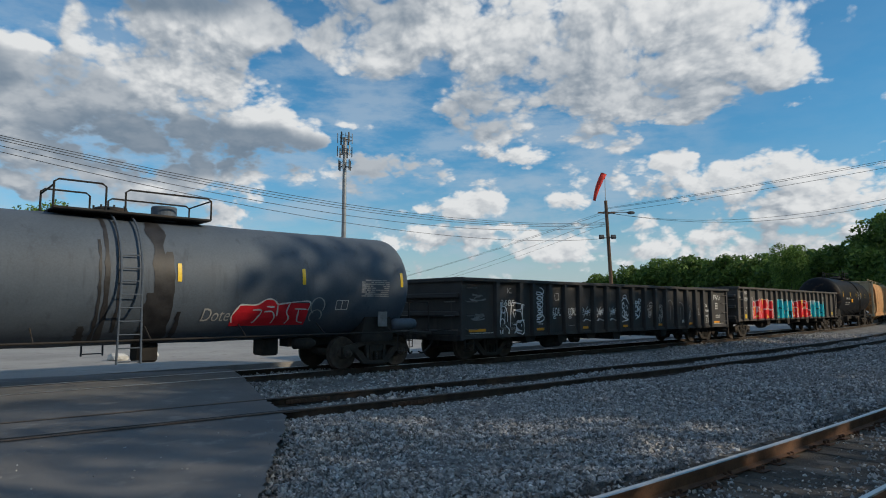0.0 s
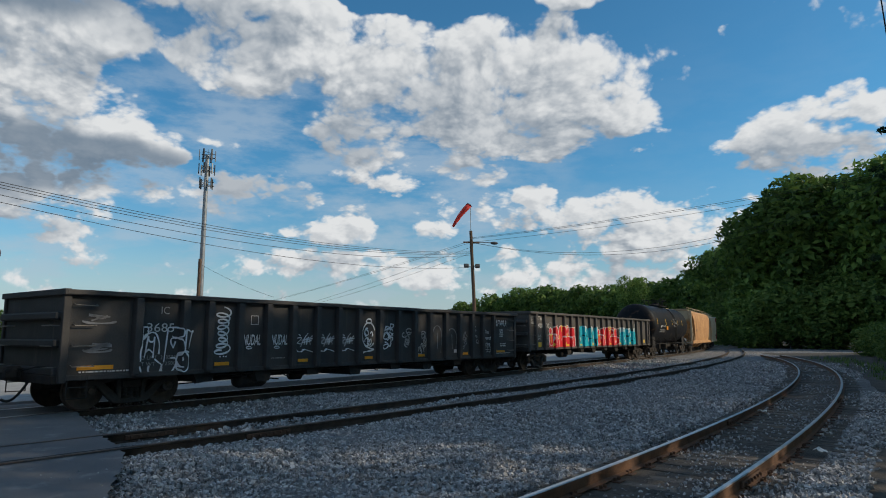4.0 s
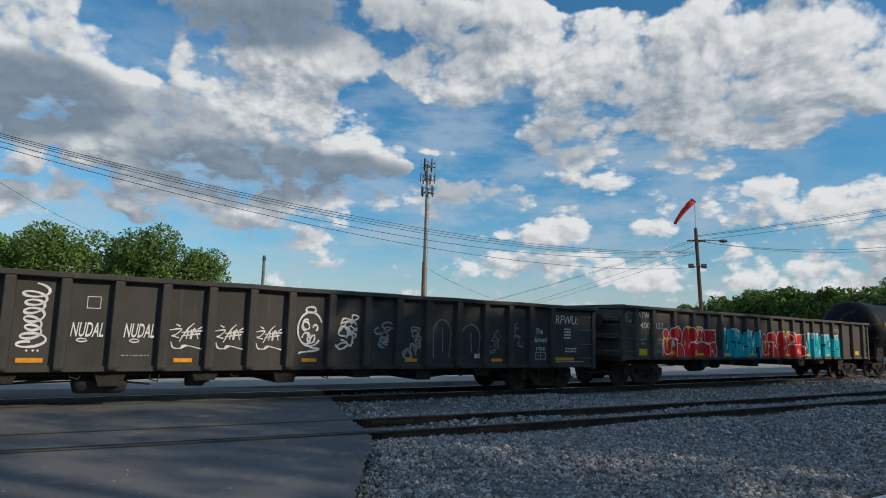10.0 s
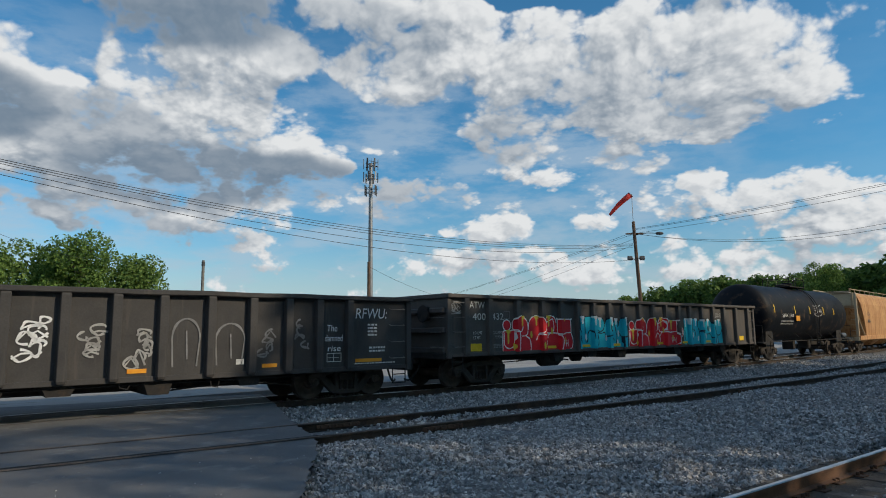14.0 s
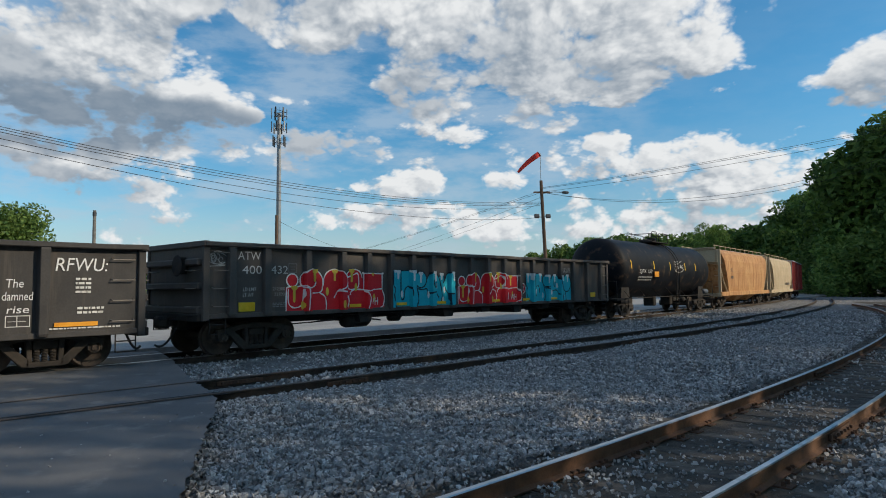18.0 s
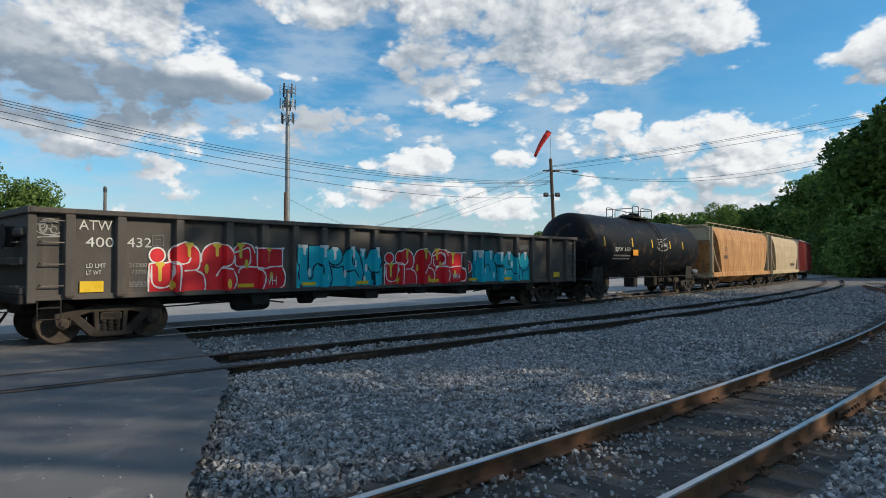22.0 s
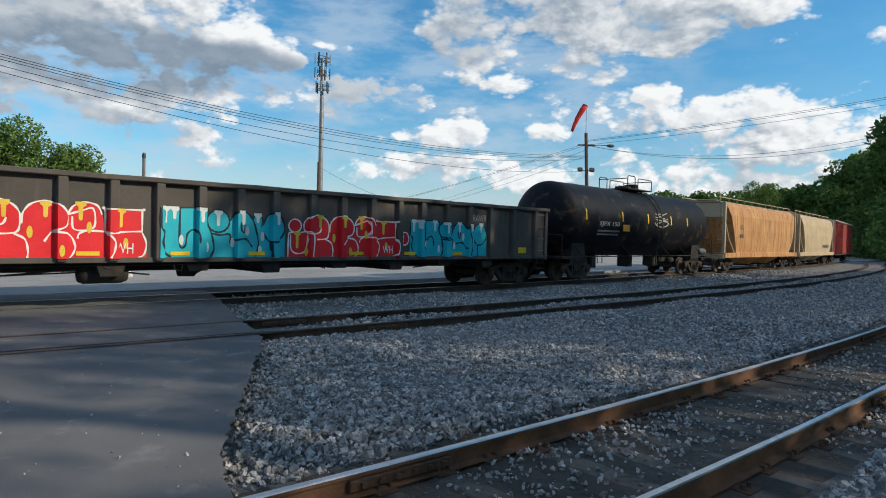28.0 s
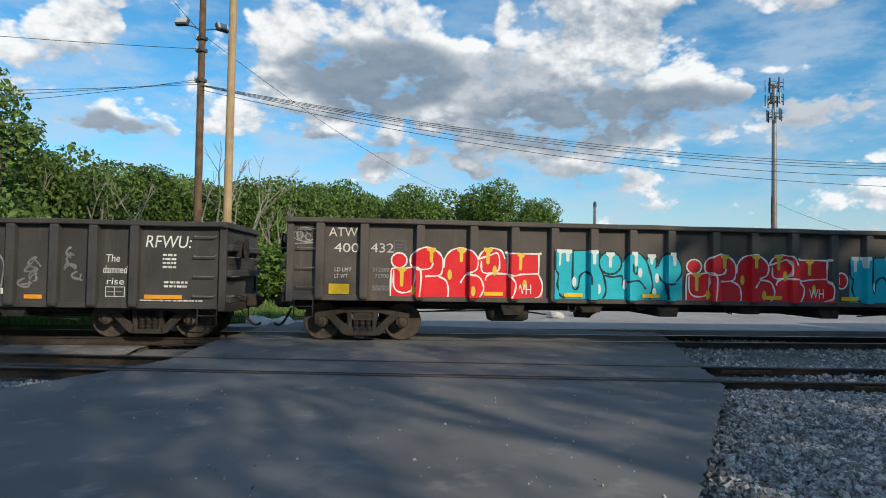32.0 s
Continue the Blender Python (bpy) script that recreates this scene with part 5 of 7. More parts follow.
def arc_rod(mid, r, a0, a1, x, n, thick):
    return rod([(x, mid[0] + r * math.cos(a), mid[1] + r * math.sin(a)) for a in np.linspace(a0, a1, n)], thick)


def tank(length, radius, middle, half, paintwork, label, platform, ladder_x, bar_xs):
    """A tank car: shell with dished heads on saddles, walkway, ladder, top platform with rails and fittings."""
    car = tagged(new("tank_car"), label, "tank car", "cars of the freight train")
    e = length / 2
    h = e - 0.35
    dome = radius * 0.45
    prof = [(0.02, -h)] + [(radius * math.sin(a), -h + dome * (1 - math.cos(a))) for a in np.linspace(0.15, math.pi / 2, 9)]
    n = 24
    prof += [(radius + (0.012 if i % 6 == 3 else 0.0), -h + dome + (2 * (h - dome)) * i / n) for i in range(1, n)]
    prof += [(r, -x) for r, x in prof[:10][::-1]]
    part("shell", lathe(prof, 56, "X"), paintwork, car, m=pose(0, 0, middle), smooth=True)
    for s in (-1, 1):
        make_truck(car, s * half)
        coupler(car, s * (e + 0.05), s)
        bm = prism([(-0.55, 0.72), (0.55, 0.72), (0.42, middle - radius * 0.6), (-0.42, middle - radius * 0.6)], -1.15, 1.15)
        part("saddle", bm, UNDER, car, m=pose(s * half, 0, 0))
        part("stub_sill", slab(min(s * (half - 2.2), s * (e + 0.0)), max(s * (half - 2.2), s * (e + 0.0)), -0.24, 0.24, 0.62, 0.96, bevel=0.02), UNDER, car)
        part("end_platform", slab(min(s * (e - 1.0), s * (e + 0.02)), max(s * (e - 1.0), s * (e + 0.02)), -1.45, 1.45, 0.88, 0.96, bevel=0.01), UNDER, car)
        bm = rod([(s * (e - 0.05), -1.4, 0.95), (s * (e - 0.05), -1.4, 1.78), (s * (e - 0.05), -0.5, 1.82), (s * (e - 0.05), -0.5, 0.95)], 0.022)
        part("end_rail", bm, UNDER, car, "bent pipe end rail")
        bm = rod([(s * (e - 1.2), -1.46, 0.92), (s * (e - 1.2), -1.46, 0.45), (s * (e - 0.8), -1.46, 0.45), (s * (e - 0.8), -1.46, 0.92)], 0.016)
        part("step", bm, UNDER, car)
    for t in (-1, 1):
        part("side_rail", rod([(-e + 0.8, t * 1.47, 0.97), (e - 0.8, t * 1.47, 0.97)], 0.022), UNDER, car, "pipe handrail along the tank")
        for x in np.linspace(-e + 1.4, e - 1.4, 7):
            part("rail_bracket", rod([(float(x), t * 1.46, 0.97), (float(x), t * radius * 0.72, middle - radius * 0.70)], 0.016, 6), UNDER, car)
        # ladder over the shell
        steel = UNDER if paintwork is TANK_BLACK else TANK_GREY
        ladder = None
        for dx in (-0.20, 0.20):
            pts = [(ladder_x + dx * 1.15, t * 1.50, 0.50), (ladder_x + dx, t * (radius + 0.09), middle - 0.25)]
            pts += [(ladder_x + dx, t * (radius + 0.09) * math.cos(a), middle + (radius + 0.09) * math.sin(a)) for a in np.linspace(0.0, 1.25, 8)]
            ladder = part("ladder_rail", rod(pts, 0.022, 6), steel, car, "bent steel ladder rail")
        for i in range(9):
            z = 0.55 + i * 0.27
            y = 1.50 if z < middle - 0.2 else (radius + 0.09) * math.cos(math.asin(max(-1, min(1, (z - middle) / (radius + 0.09)))))
            part("rung", tube(bmesh.new(), (ladder_x - 0.2, t * y, z), (ladder_x + 0.2, t * y, z), 0.014, sides=6), steel, ladder)
    p0, p1 = platform
    top = middle + radius
    part("platform", slab(p0, p1, -0.75, 0.75, top + 0.02, top + 0.07, bevel=0.01), UNDER, car, "steel grating platform on top")
    for x0, x1, hi in ((p0, p0 + (p1 - p0) * 0.30, 0.62), (p0 + (p1 - p0) * 0.42, p1, 0.55)):
        for t in (-0.72, 0.72):
            bm = rod([(x0, t, top + 0.05), (x0, t, top + hi - 0.06), (x0 + 0.08, t, top + hi), (x1 - 0.08, t, top + hi), (x1, t, top + hi - 0.06), (x1, t, top + 0.05)], 0.022)
            part("platform_rail", bm, UNDER, car, "bent pipe platform rail")
    for x in (p0, p1):
        part("platform_rail", rod([(x, -0.72, top + 0.5), (x, 0.72, top + 0.5)], 0.02), UNDER, car)
    bm = lathe([(0.30, -0.08), (0.30, 0.12), (0.36, 0.13), (0.36, 0.18), (0.28, 0.22), (0.02, 0.25)], 24)
    for i in range(8):
        a = 2 * math.pi * i / 8
        tube(bm, (0.33 * math.cos(a), 0.33 * math.sin(a), 0.13), (0.33 * math.cos(a), 0.33 * math.sin(a), 0.25), 0.022, sides=6)
    part("manway", bm, UNDER, car, "bolted manway lid", m=pose(p0 + (p1 - p0) * 0.38, 0, top))
    bm = lathe([(0.28, -0.05), (0.28, 0.33), (0.26, 0.36), (0.02, 0.37)], 24)
    part("valve_housing", bm, paintwork, car, "round valve housing", m=pose(p0 + (p1 - p0) * 0.74, 0, top), smooth=False)
    for x in bar_xs:
        bm = bmesh.new()
        pts = [(a, (radius + 0.012)) for a in np.linspace(-0.02, 0.26, 5)]
        rows = [(bm.verts.new((x - 0.045, -r * math.cos(a), middle + r * math.sin(a))), bm.verts.new((x + 0.045, -r * math.cos(a), middle + r * math.sin(a)))) for a, r in pts]
        for a, b in zip(rows[:-1], rows[1:]):
            bm.faces.new((a[0], a[1], b[1], b[0]))
        part("reflector", bm, YELLOW, car, "upright yellow reflective strip")
    bm = lathe([(0.02, -0.42), (0.13, -0.39), (0.16, -0.30), (0.16, 0.30), (0.13, 0.39), (0.02, 0.42)], 16, "X")
    part("air_reservoir", bm, TANK_GREY, car, m=pose(e - 0.75, -1.12, 1.17), smooth=True)
    part("brake_cylinder", lathe([(0.02, -0.3), (0.14, -0.27), (0.14, 0.2), (0.05, 0.34)], 14, "X"), UNDER, car, m=pose(half - 2.0, -0.7, 0.72), smooth=True)
    for x in (-half + 2.6, 0.3, half - 2.7):
        part("bottom_fitting", slab(x - 0.22, x + 0.22, -0.3, 0.3, 0.42, middle - radius + 0.05, bevel=0.05), UNDER, car)
    return car


def wrap(name, bm, car, material, radius, middle, lift, label=""):
    """Lays a flat shape (x and y as way round the shell from its waist) on the near side of a tank."""
    bmesh.ops.subdivide_edges(bm, edges=[e for e in bm.edges if e.calc_length() > 0.25], cuts=2, use_grid_fill=True)
    for v in bm.verts:
        a, out = v.co.y / radius, radius + lift + 0.008
        v.co = Vector((v.co.x, -out * math.cos(a), middle + out * math.sin(a)))
    bm.faces.index_update()
    return apart(name, bm, material, car, label)


# grey tank car at the head
R1, M1 = 1.40, 2.22
tank_a = tank(15.2, R1, M1, 5.95, TANK_GREY, "weathered blue grey tank car with a black spill down its side", (-1.75, 1.45), -0.42, (0.56, 3.55, 6.58))
bm = bmesh.new()
rng = random.Random(4)
for x, w, a0, a1 in ((0.16, 0.36, -1.35, 1.30), (0.36, 0.22, -1.3, 0.45), (-0.02, 0.2, -1.3, -0.2), (-0.85, 0.10, -1.2, 1.2), (-0.98, 0.06, -1.2, 0.6), (-0.62, 0.05, -0.9, 1.1), (0.62, 0.12, -1.3, -0.5), (-1.2, 0.16, -1.3, -0.75)):
    rows = []
    for i, a in enumerate(np.linspace(a0, a1, 26)):
        ww = w * (0.75 + 0.55 * noise.noise(Vector((x * 3, i * 0.33, 1.0))) + 0.35 * (a1 - a) / (a1 - a0))
        rows.append((bm.verts.new((x - ww / 2 + 0.04 * noise.noise(Vector((x, i * 0.5, 7))), a * R1, 0)), bm.verts.new((x + ww / 2, a * R1, 0))))
    for a, b in zip(rows[:-1], rows[1:]):
        bm.faces.new((a[0], a[1], b[1], b[0]))
for v in bm.verts:
    a = v.co.y / R1
    v.co = Vector((v.co.x, -(R1 + 0.008) * math.cos(a), M1 + (R1 + 0.008) * math.sin(a)))
part("spill", bm, SPILL, tank_a, "black product spill running down the shell", smooth=True)


def on_shell(name, bm, material, lift):
    wrap(name, bm, tank_a, material, R1, M1, 0.006 + lift)


piece(1.82, 3.76, -1.12, -0.38, [dome(0.13, 0.40, 0.13, 0.42), block(0.10, 0.32, 0.78), dome(0.44, 0.62, 0.15, 0.38), block(0.28, 0.62, 0.62), block(0.55, 1.0, 0.86)], (0.0, 0.30, 0.56, 0.76, 1.0),
      [[(0.02, 0.15), (0.0, 0.4), (0.06, 0.72), (0.10, 0.80), (0.28, 0.80), (0.40, 0.98), (0.50, 0.96), (0.57, 0.80), (0.62, 0.84), (0.985, 0.92), (0.99, 0.60)],
       [(0.25, 0.62), (0.36, 0.60), (0.32, 0.30), (0.28, 0.12)], [(0.40, 0.55), (0.50, 0.56), (0.55, 0.35), (0.53, 0.10)], [(0.42, 0.74), (0.52, 0.72)], [(0.56, 0.78), (0.58, 0.4)],
       [(0.72, 0.86), (0.70, 0.55), (0.75, 0.30), (0.72, 0.08)], [(0.80, 0.66), (0.97, 0.64)], [(0.86, 0.62), (0.88, 0.20), (0.97, 0.10)]], [], [], [], RED_PAINT, WHITE_INK, GREY_INK, on_shell, 0.035)
for x, z, rx, rz in ((4.00, -0.56, 0.19, 0.22), (4.00, -0.84, 0.17, 0.18)):
    on_shell("letter_line", ribbon([(x + rx * math.cos(a), z + rz * math.sin(a)) for a in np.linspace(-0.6, 4.2, 20)], 0.032), GREY_INK, 0.003)
wrap("scrawl", fitted(text_mesh("Dote", 1.0, 0.0, 0.2), 1.12, 1.78, -0.96, -0.62), tank_a, GREY_INK, R1, M1, 0.006, "pale sprayed hand lettering")
wrap("scrawl", tag_strokes(5, -3.4, -2.55, -0.95, -0.42, 5, 0.03, "loops"), tank_a, FAINT_INK, R1, M1, 0.006, "pale sprayed scrawl")
bm = bmesh.new()
rng = random.Random(8)
for r in range(9):
    x = 5.25
    while x < 6.15:
        w = min(rng.uniform(0.06, 0.28), 6.15 - x)
        if rng.random() < 0.75:
            z = 0.12 - r * 0.052
            bm.faces.new([bm.verts.new(p) for p in ((x, z, 0), (x + w, z, 0), (x + w, z + 0.03, 0), (x, z + 0.03, 0))])
        x += w + rng.uniform(0.01, 0.04)
wrap("small_print", bm, tank_a, GREY_INK, R1, M1, 0.006)
bm = bmesh.new()
for x0, x1, z0, z1 in ((4.52, 4.88, -0.42, -0.405), (4.52, 4.88, -0.66, -0.645), (4.52, 4.535, -0.66, -0.41), (4.865, 4.88, -0.66, -0.41), (4.69, 4.705, -0.66, -0.41)):
    bm.faces.new([bm.verts.new(p) for p in ((x0, z0, 0), (x1, z0, 0), (x1, z1, 0), (x0, z1, 0))])
wrap("stencil_box", bm, tank_a, WHITE_INK, R1, M1, 0.006)
part("placard_board", slab(5.82, 6.12, -1.36, -1.33, 1.12, 1.52, bevel=0.01), FAINT_INK, tank_a, "pale placard board")

# black tank car
R2, M2 = 1.50, 2.45
tank_b = tank(14.2, R2, M2, 5.55, TANK_BLACK, "grimy black tank car with painted brown sun dapples and yellow strips", (-0.95, 1.35), 0.6, (-5.55, -2.7, -0.4, 1.9, 3.7))
wrap("lettering", fitted(text_mesh("SJFX 150", 1.0), -4.55, -3.0, -0.28, -0.06), tank_b, WHITE_INK, R2, M2, 0.016)
bm = bmesh.new()
rng = random.Random(12)
for r in range(2):
    x = -4.6
    while x < -3.0:
        w = rng.uniform(0.08, 0.2)
        z = -0.48 - r * 0.15
        bm.faces.new([bm.verts.new(p) for p in ((x, z, 0), (x + w, z, 0), (x + w, z + 0.07, 0), (x, z + 0.07, 0))])
        x += w + 0.04
wrap("small_print", bm, tank_b, GREY_INK, R2, M2, 0.006)
wrap("scrawl", tag_strokes(31, 0.2, 1.6, -0.15, 0.62, 5, 0.05, "star"), tank_b, GREY_INK, R2, M2, 0.006, "pale sprayed scrawl")
part("placard_board", slab(-2.75, -2.2, -1.56, -1.53, 2.02, 2.30, bevel=0.01), AMBER, tank_b, "pale green placard board")


def loft(levels, sides_x):
    """A hopper body: rings of (z, half width, x from, x to)."""
    bm = bmesh.new()
    rings = []
    for z, w, x0, x1 in levels:
        xs = np.linspace(x0, x1, sides_x)
        rings.append([bm.verts.new((float(x), -w, z)) for x in xs] + [bm.verts.new((float(x), w, z)) for x in xs[::-1]])
    n = len(rings[0])
    for a, b in zip(rings[:-1], rings[1:]):
        for i in range(n):
            bm.faces.new((a[i], a[(i + 1) % n], b[(i + 1) % n], b[i]))
    bm.faces.new(rings[0][::-1])
    bm.faces.new(rings[-1])
    bmesh.ops.recalc_face_normals(bm, faces=bm.faces)
    return bm


def hopper(length, half, paintwork, label, seed):
    car = tagged(new("hopper_car"), label, "hopper car", "cars of the freight train")
    e = length / 2
    part("body", loft([(1.0, 1.47, -e + 2.0, e - 2.0), (1.5, 1.53, -e + 1.75, e - 1.75), (2.4, 1.57, -e + 1.25, e - 1.25), (3.2, 1.54, -e + 0.85, e - 0.85), (3.7, 1.42, -e + 0.55, e - 0.55), (3.95, 1.15, -e + 0.3, e - 0.3)], 24), paintwork, car, "curved hopper side", smooth=False)
    part("roof", loft([(3.94, 1.18, -e + 0.15, e - 0.15), (4.02, 0.95, -e + 0.15, e - 0.15), (4.06, 0.4, -e + 0.15, e - 0.15)], 3), HOPPER_PALE, car)
    for s in (-1, 1):
        make_truck(car, s * half)
        coupler(car, s * (e + 0.1), s)
        part("end_sill", slab(min(s * (e - 0.25), s * (e + 0.08)), max(s * (e - 0.25), s * (e + 0.08)), -1.5, 1.5, 0.78, 1.02, bevel=0.02), HOPPER_PALE, car)
        part("slope_sheet", prism([(s * (e - 0.35), 3.9), (s * (e - 0.42), 3.9), (s * (e - 2.3), 1.1), (s * (e - 2.2), 1.1)], -1.4, 1.4), HOPPER_PALE, car, "sloped end sheet")
        part("end_panel", slab(min(s * (e - 0.25), s * (e - 0.30)), max(s * (e - 0.25), s * (e - 0.30)), -1.25, 1.25, 3.1, 3.92), HOPPER_PALE, car)
        for t in (-1, 1):
            part("corner_post", slab(min(s * (e - 0.12), s * (e - 0.28)), max(s * (e - 0.12), s * (e - 0.28)), min(t * 1.30, t * 1.46), max(t * 1.30, t * 1.46), 0.9, 3.95, bevel=0.01), HOPPER_PALE, car)
            part("brace", rod([(s * (e - 0.25), t * 1.36, 3.0), (s * (e - 0.9), t * 1.40, 1.9), (s * (e - 1.9), t * 1.42, 1.0)], 0.05, 6), HOPPER_PALE, car)
            for i in range(8):
                z = 1.1 + i * 0.36
                part("rung", tube(bmesh.new(), (s * (e - 0.16), t * 1.48, z), (s * (e - 0.16), t * 1.05, z), 0.014, sides=6), HOPPER_PALE, car)
        bm = bmesh.new()
        tube(bm, (s * (e - 0.1), -1.2, 4.05), (s * (e - 0.1), 1.2, 4.05), 0.03)
        part("roof_rail", bm, HOPPER_PALE, car)
    for t in (-1, 1):
        part("side_sill", slab(-e, e, min(t * 1.44, t * 1.56), max(t * 1.44, t * 1.56), 0.82, 1.10, bevel=0.015), paintwork, car)
        part("roof_rail", rod([(-e + 0.2, t * 1.05, 4.22), (e - 0.2, t * 1.05, 4.22)], 0.022), HOPPER_PALE, car)
        for x in np.linspace(-e + 0.4, e - 0.4, 11):
            part("rail_post", rod([(float(x), t * 1.05, 3.95), (float(x), t * 1.05, 4.22)], 0.018, 6), HOPPER_PALE, car)
    for x in (-e * 0.5, 0, e * 0.5):
        bm = loft([(0.32, 0.5, -0.35, 0.35), (1.05, 1.3, -1.5, 1.5)], 3)
        part("hopper_bay", bm, paintwork, car, m=pose(x, 0, 0))
        part("outlet_gate", slab(x - 0.4, x + 0.4, -0.6, 0.6, 0.24, 0.34, bevel=0.01), UNDER, car)
    for x in np.linspace(-e * 0.7, e * 0.7, 6):
        part("hatch", lathe([(0.40, 0), (0.42, 0.05), (0.3, 0.10), (0.02, 0.11)], 16), HOPPER_PALE, car, m=pose(float(x), 0, 4.06))
    return car


hopper_a = hopper(14.9, 5.8, HOPPER_TAN, "tan covered hopper car streaked with orange rust", 1)
hopper_b = hopper(14.2, 5.5, HOPPER_PALE, "faded pale covered hopper car with rust streaks", 2)
words(hopper_a, "OCCX", -5.2, 2.45, 0.26, BROWN_STEEL, -1.585, width=0.7)
bars(hopper_a, -5.2, 1.98, 0.7, 0.2, 1, BROWN_STEEL, -1.585, 3)


def end_words(car, text, x, y, z, high, wide, material):
    bm = fitted(text_mesh(text, 1.0), 0, wide, 0, high)
    for v in bm.verts:
        v.co = Vector((0, -v.co.x, v.co.y))
    part("lettering", bm, material, car, m=pose(x, y, z))


end_words(hopper_a, "OCCX", -7.162, 0.55, 3.62, 0.18, 0.9, BROWN_STEEL)
end_words(hopper_a, "201616", -7.162, 0.62, 3.36, 0.18, 1.05, BROWN_STEEL)
bars(hopper_b, 1.5, 1.5, 2.6, 0.22, 1, BROWN_STEEL, -1.59, 9)


def box_car(length, half):
    car = tagged(new("box_car"), "oxide red box car with ribbed sides and a pale roof", "box car", "cars of the freight train")
    e = length / 2
    part("body", slab(-e, e, -1.45, 1.45, 0.85, 4.0, bevel=0.03), BOX_RED, car)
    part("roof", prism([(-e - 0.05, 3.98), (e + 0.05, 3.98), (e + 0.05, 4.05), (-e - 0.05, 4.05)], -1.52, 1.52), ROOF_GREY, car, "pale galvanised roof")
    part("roof_ridge", loft([(4.04, 1.5, -e, e), (4.2, 0.1, -e, e)], 3), ROOF_GREY, car)
    for s in (-1, 1):
        make_truck(car, s * half)
        coupler(car, s * (e + 0.1), s)
        part("end_wall", slab(min(s * e, s * (e + 0.04)), max(s * e, s * (e + 0.04)), -1.4, 1.4, 0.95, 3.95), ROOF_GREY, car, "pale weathered end wall")
        for t in (-1,):
            for i in range(8):
                x = s * (1.9 + i * (e - 2.0) / 7.5)
                part("rib", slab(x - 0.06, x + 0.06, -1.52, -1.44, 0.9, 3.95, bevel=0.015), BOX_RED, car)
    part("door", slab(-1.5, 1.5, -1.53, -1.46, 0.95, 3.85, bevel=0.02), BOX_RED, car, "sliding red door")
    part("door_rail", slab(-1.6, 4.6, -1.56, -1.5, 3.84, 3.92), UNDER, car)
    part("side_sill", slab(-e, e, -1.5, -1.4, 0.78, 0.9), UNDER, car)
    return car


red_car = box_car(15.2, 5.9)

# car, its middle on the track at the start, half the spread of its trucks
TRAIN = [(tank_a, 4.2, 5.95), (gondola_a, 22.28, 7.62), (gondola_b, 42.6, 8.1), (tank_b, 60.4, 5.55), (hopper_a, 76.45, 5.8), (hopper_b, 92.0, 5.5), (red_car, 107.7, 5.9)]


# ---- poles, wires, mast ----
POLE_WOOD = surface("weathered brown pole timber", (0.09, 0.055, 0.035), (0.17, 0.11, 0.075), 0.9, scale=2, fine=40, bump=0.3, stain=(0.06, 0.05, 0.045), streak=True)
POLE_NEW = surface("fresh tan pole timber", (0.36, 0.25, 0.14), (0.46, 0.33, 0.19), 0.85, scale=2, fine=40, bump=0.2, stain=(0.27, 0.18, 0.10), streak=True)
POLE_GREY = surface("grey weathered pole timber", (0.15, 0.14, 0.13), (0.23, 0.22, 0.20), 0.9, scale=2, fine=40, bump=0.3)
GALV = surface("galvanised mast steel", (0.20, 0.21, 0.22), (0.28, 0.29, 0.30), 0.5, 0.5, scale=1, fine=30, bump=0.05)
DARK_METAL = surface("dark mast fittings", (0.05, 0.052, 0.055), (0.09, 0.092, 0.095), 0.6, 0.3, scale=2, fine=30, bump=0.05)
CABLE = surface("black cable", (0.012, 0.012, 0.013), (0.02, 0.02, 0.021), 0.7, scale=4, fine=60, bump=0.0)
SOCK_RED = surface("faded red orange cloth", (0.60, 0.035, 0.030), (0.70, 0.06, 0.04), 0.8, scale=4, fine=60, bump=0.1)
GLASS_LENS = surface("lamp lens", (0.35, 0.36, 0.37), (0.45, 0.46, 0.47), 0.25, scale=4, fine=60, bump=0.0)


def away(bearing, distance, z=0.0):
    """A place at a bearing to the left of ahead, at a distance from the camera's stand."""
    a = radians(bearing)
    return Vector((-math.sin(a) * distance, math.cos(a) * distance, z))


def height(elevation, distance):
    return 1.68 + distance * math.tan(radians(elevation))


def pole(name, place, top, r0, r1, wood, label, lean=(0, 0)):
    thing = tagged(new(name), label, "utility pole")
    thing.matrix_basis = Matrix.Translation(place)
    bm = tube(bmesh.new(), (0, 0, -0.3), (lean[0], lean[1], top), r0, r1, 14)
    part("shaft", bm, wood, thing, smooth=False)
    return thing


def wire(a, b, sag, r, label="thin black overhead cable between poles", n=26):
    a, b = Vector(a), Vector(b)
    pts = [a.lerp(b, float(t)) - Vector((0, 0, sag * 4 * float(t * (1 - t)))) for t in np.linspace(0, 1, n)]
    return tagged(part("overhead_cable", rod(pts, r, 5), CABLE), label, "cable", "overhead cables")


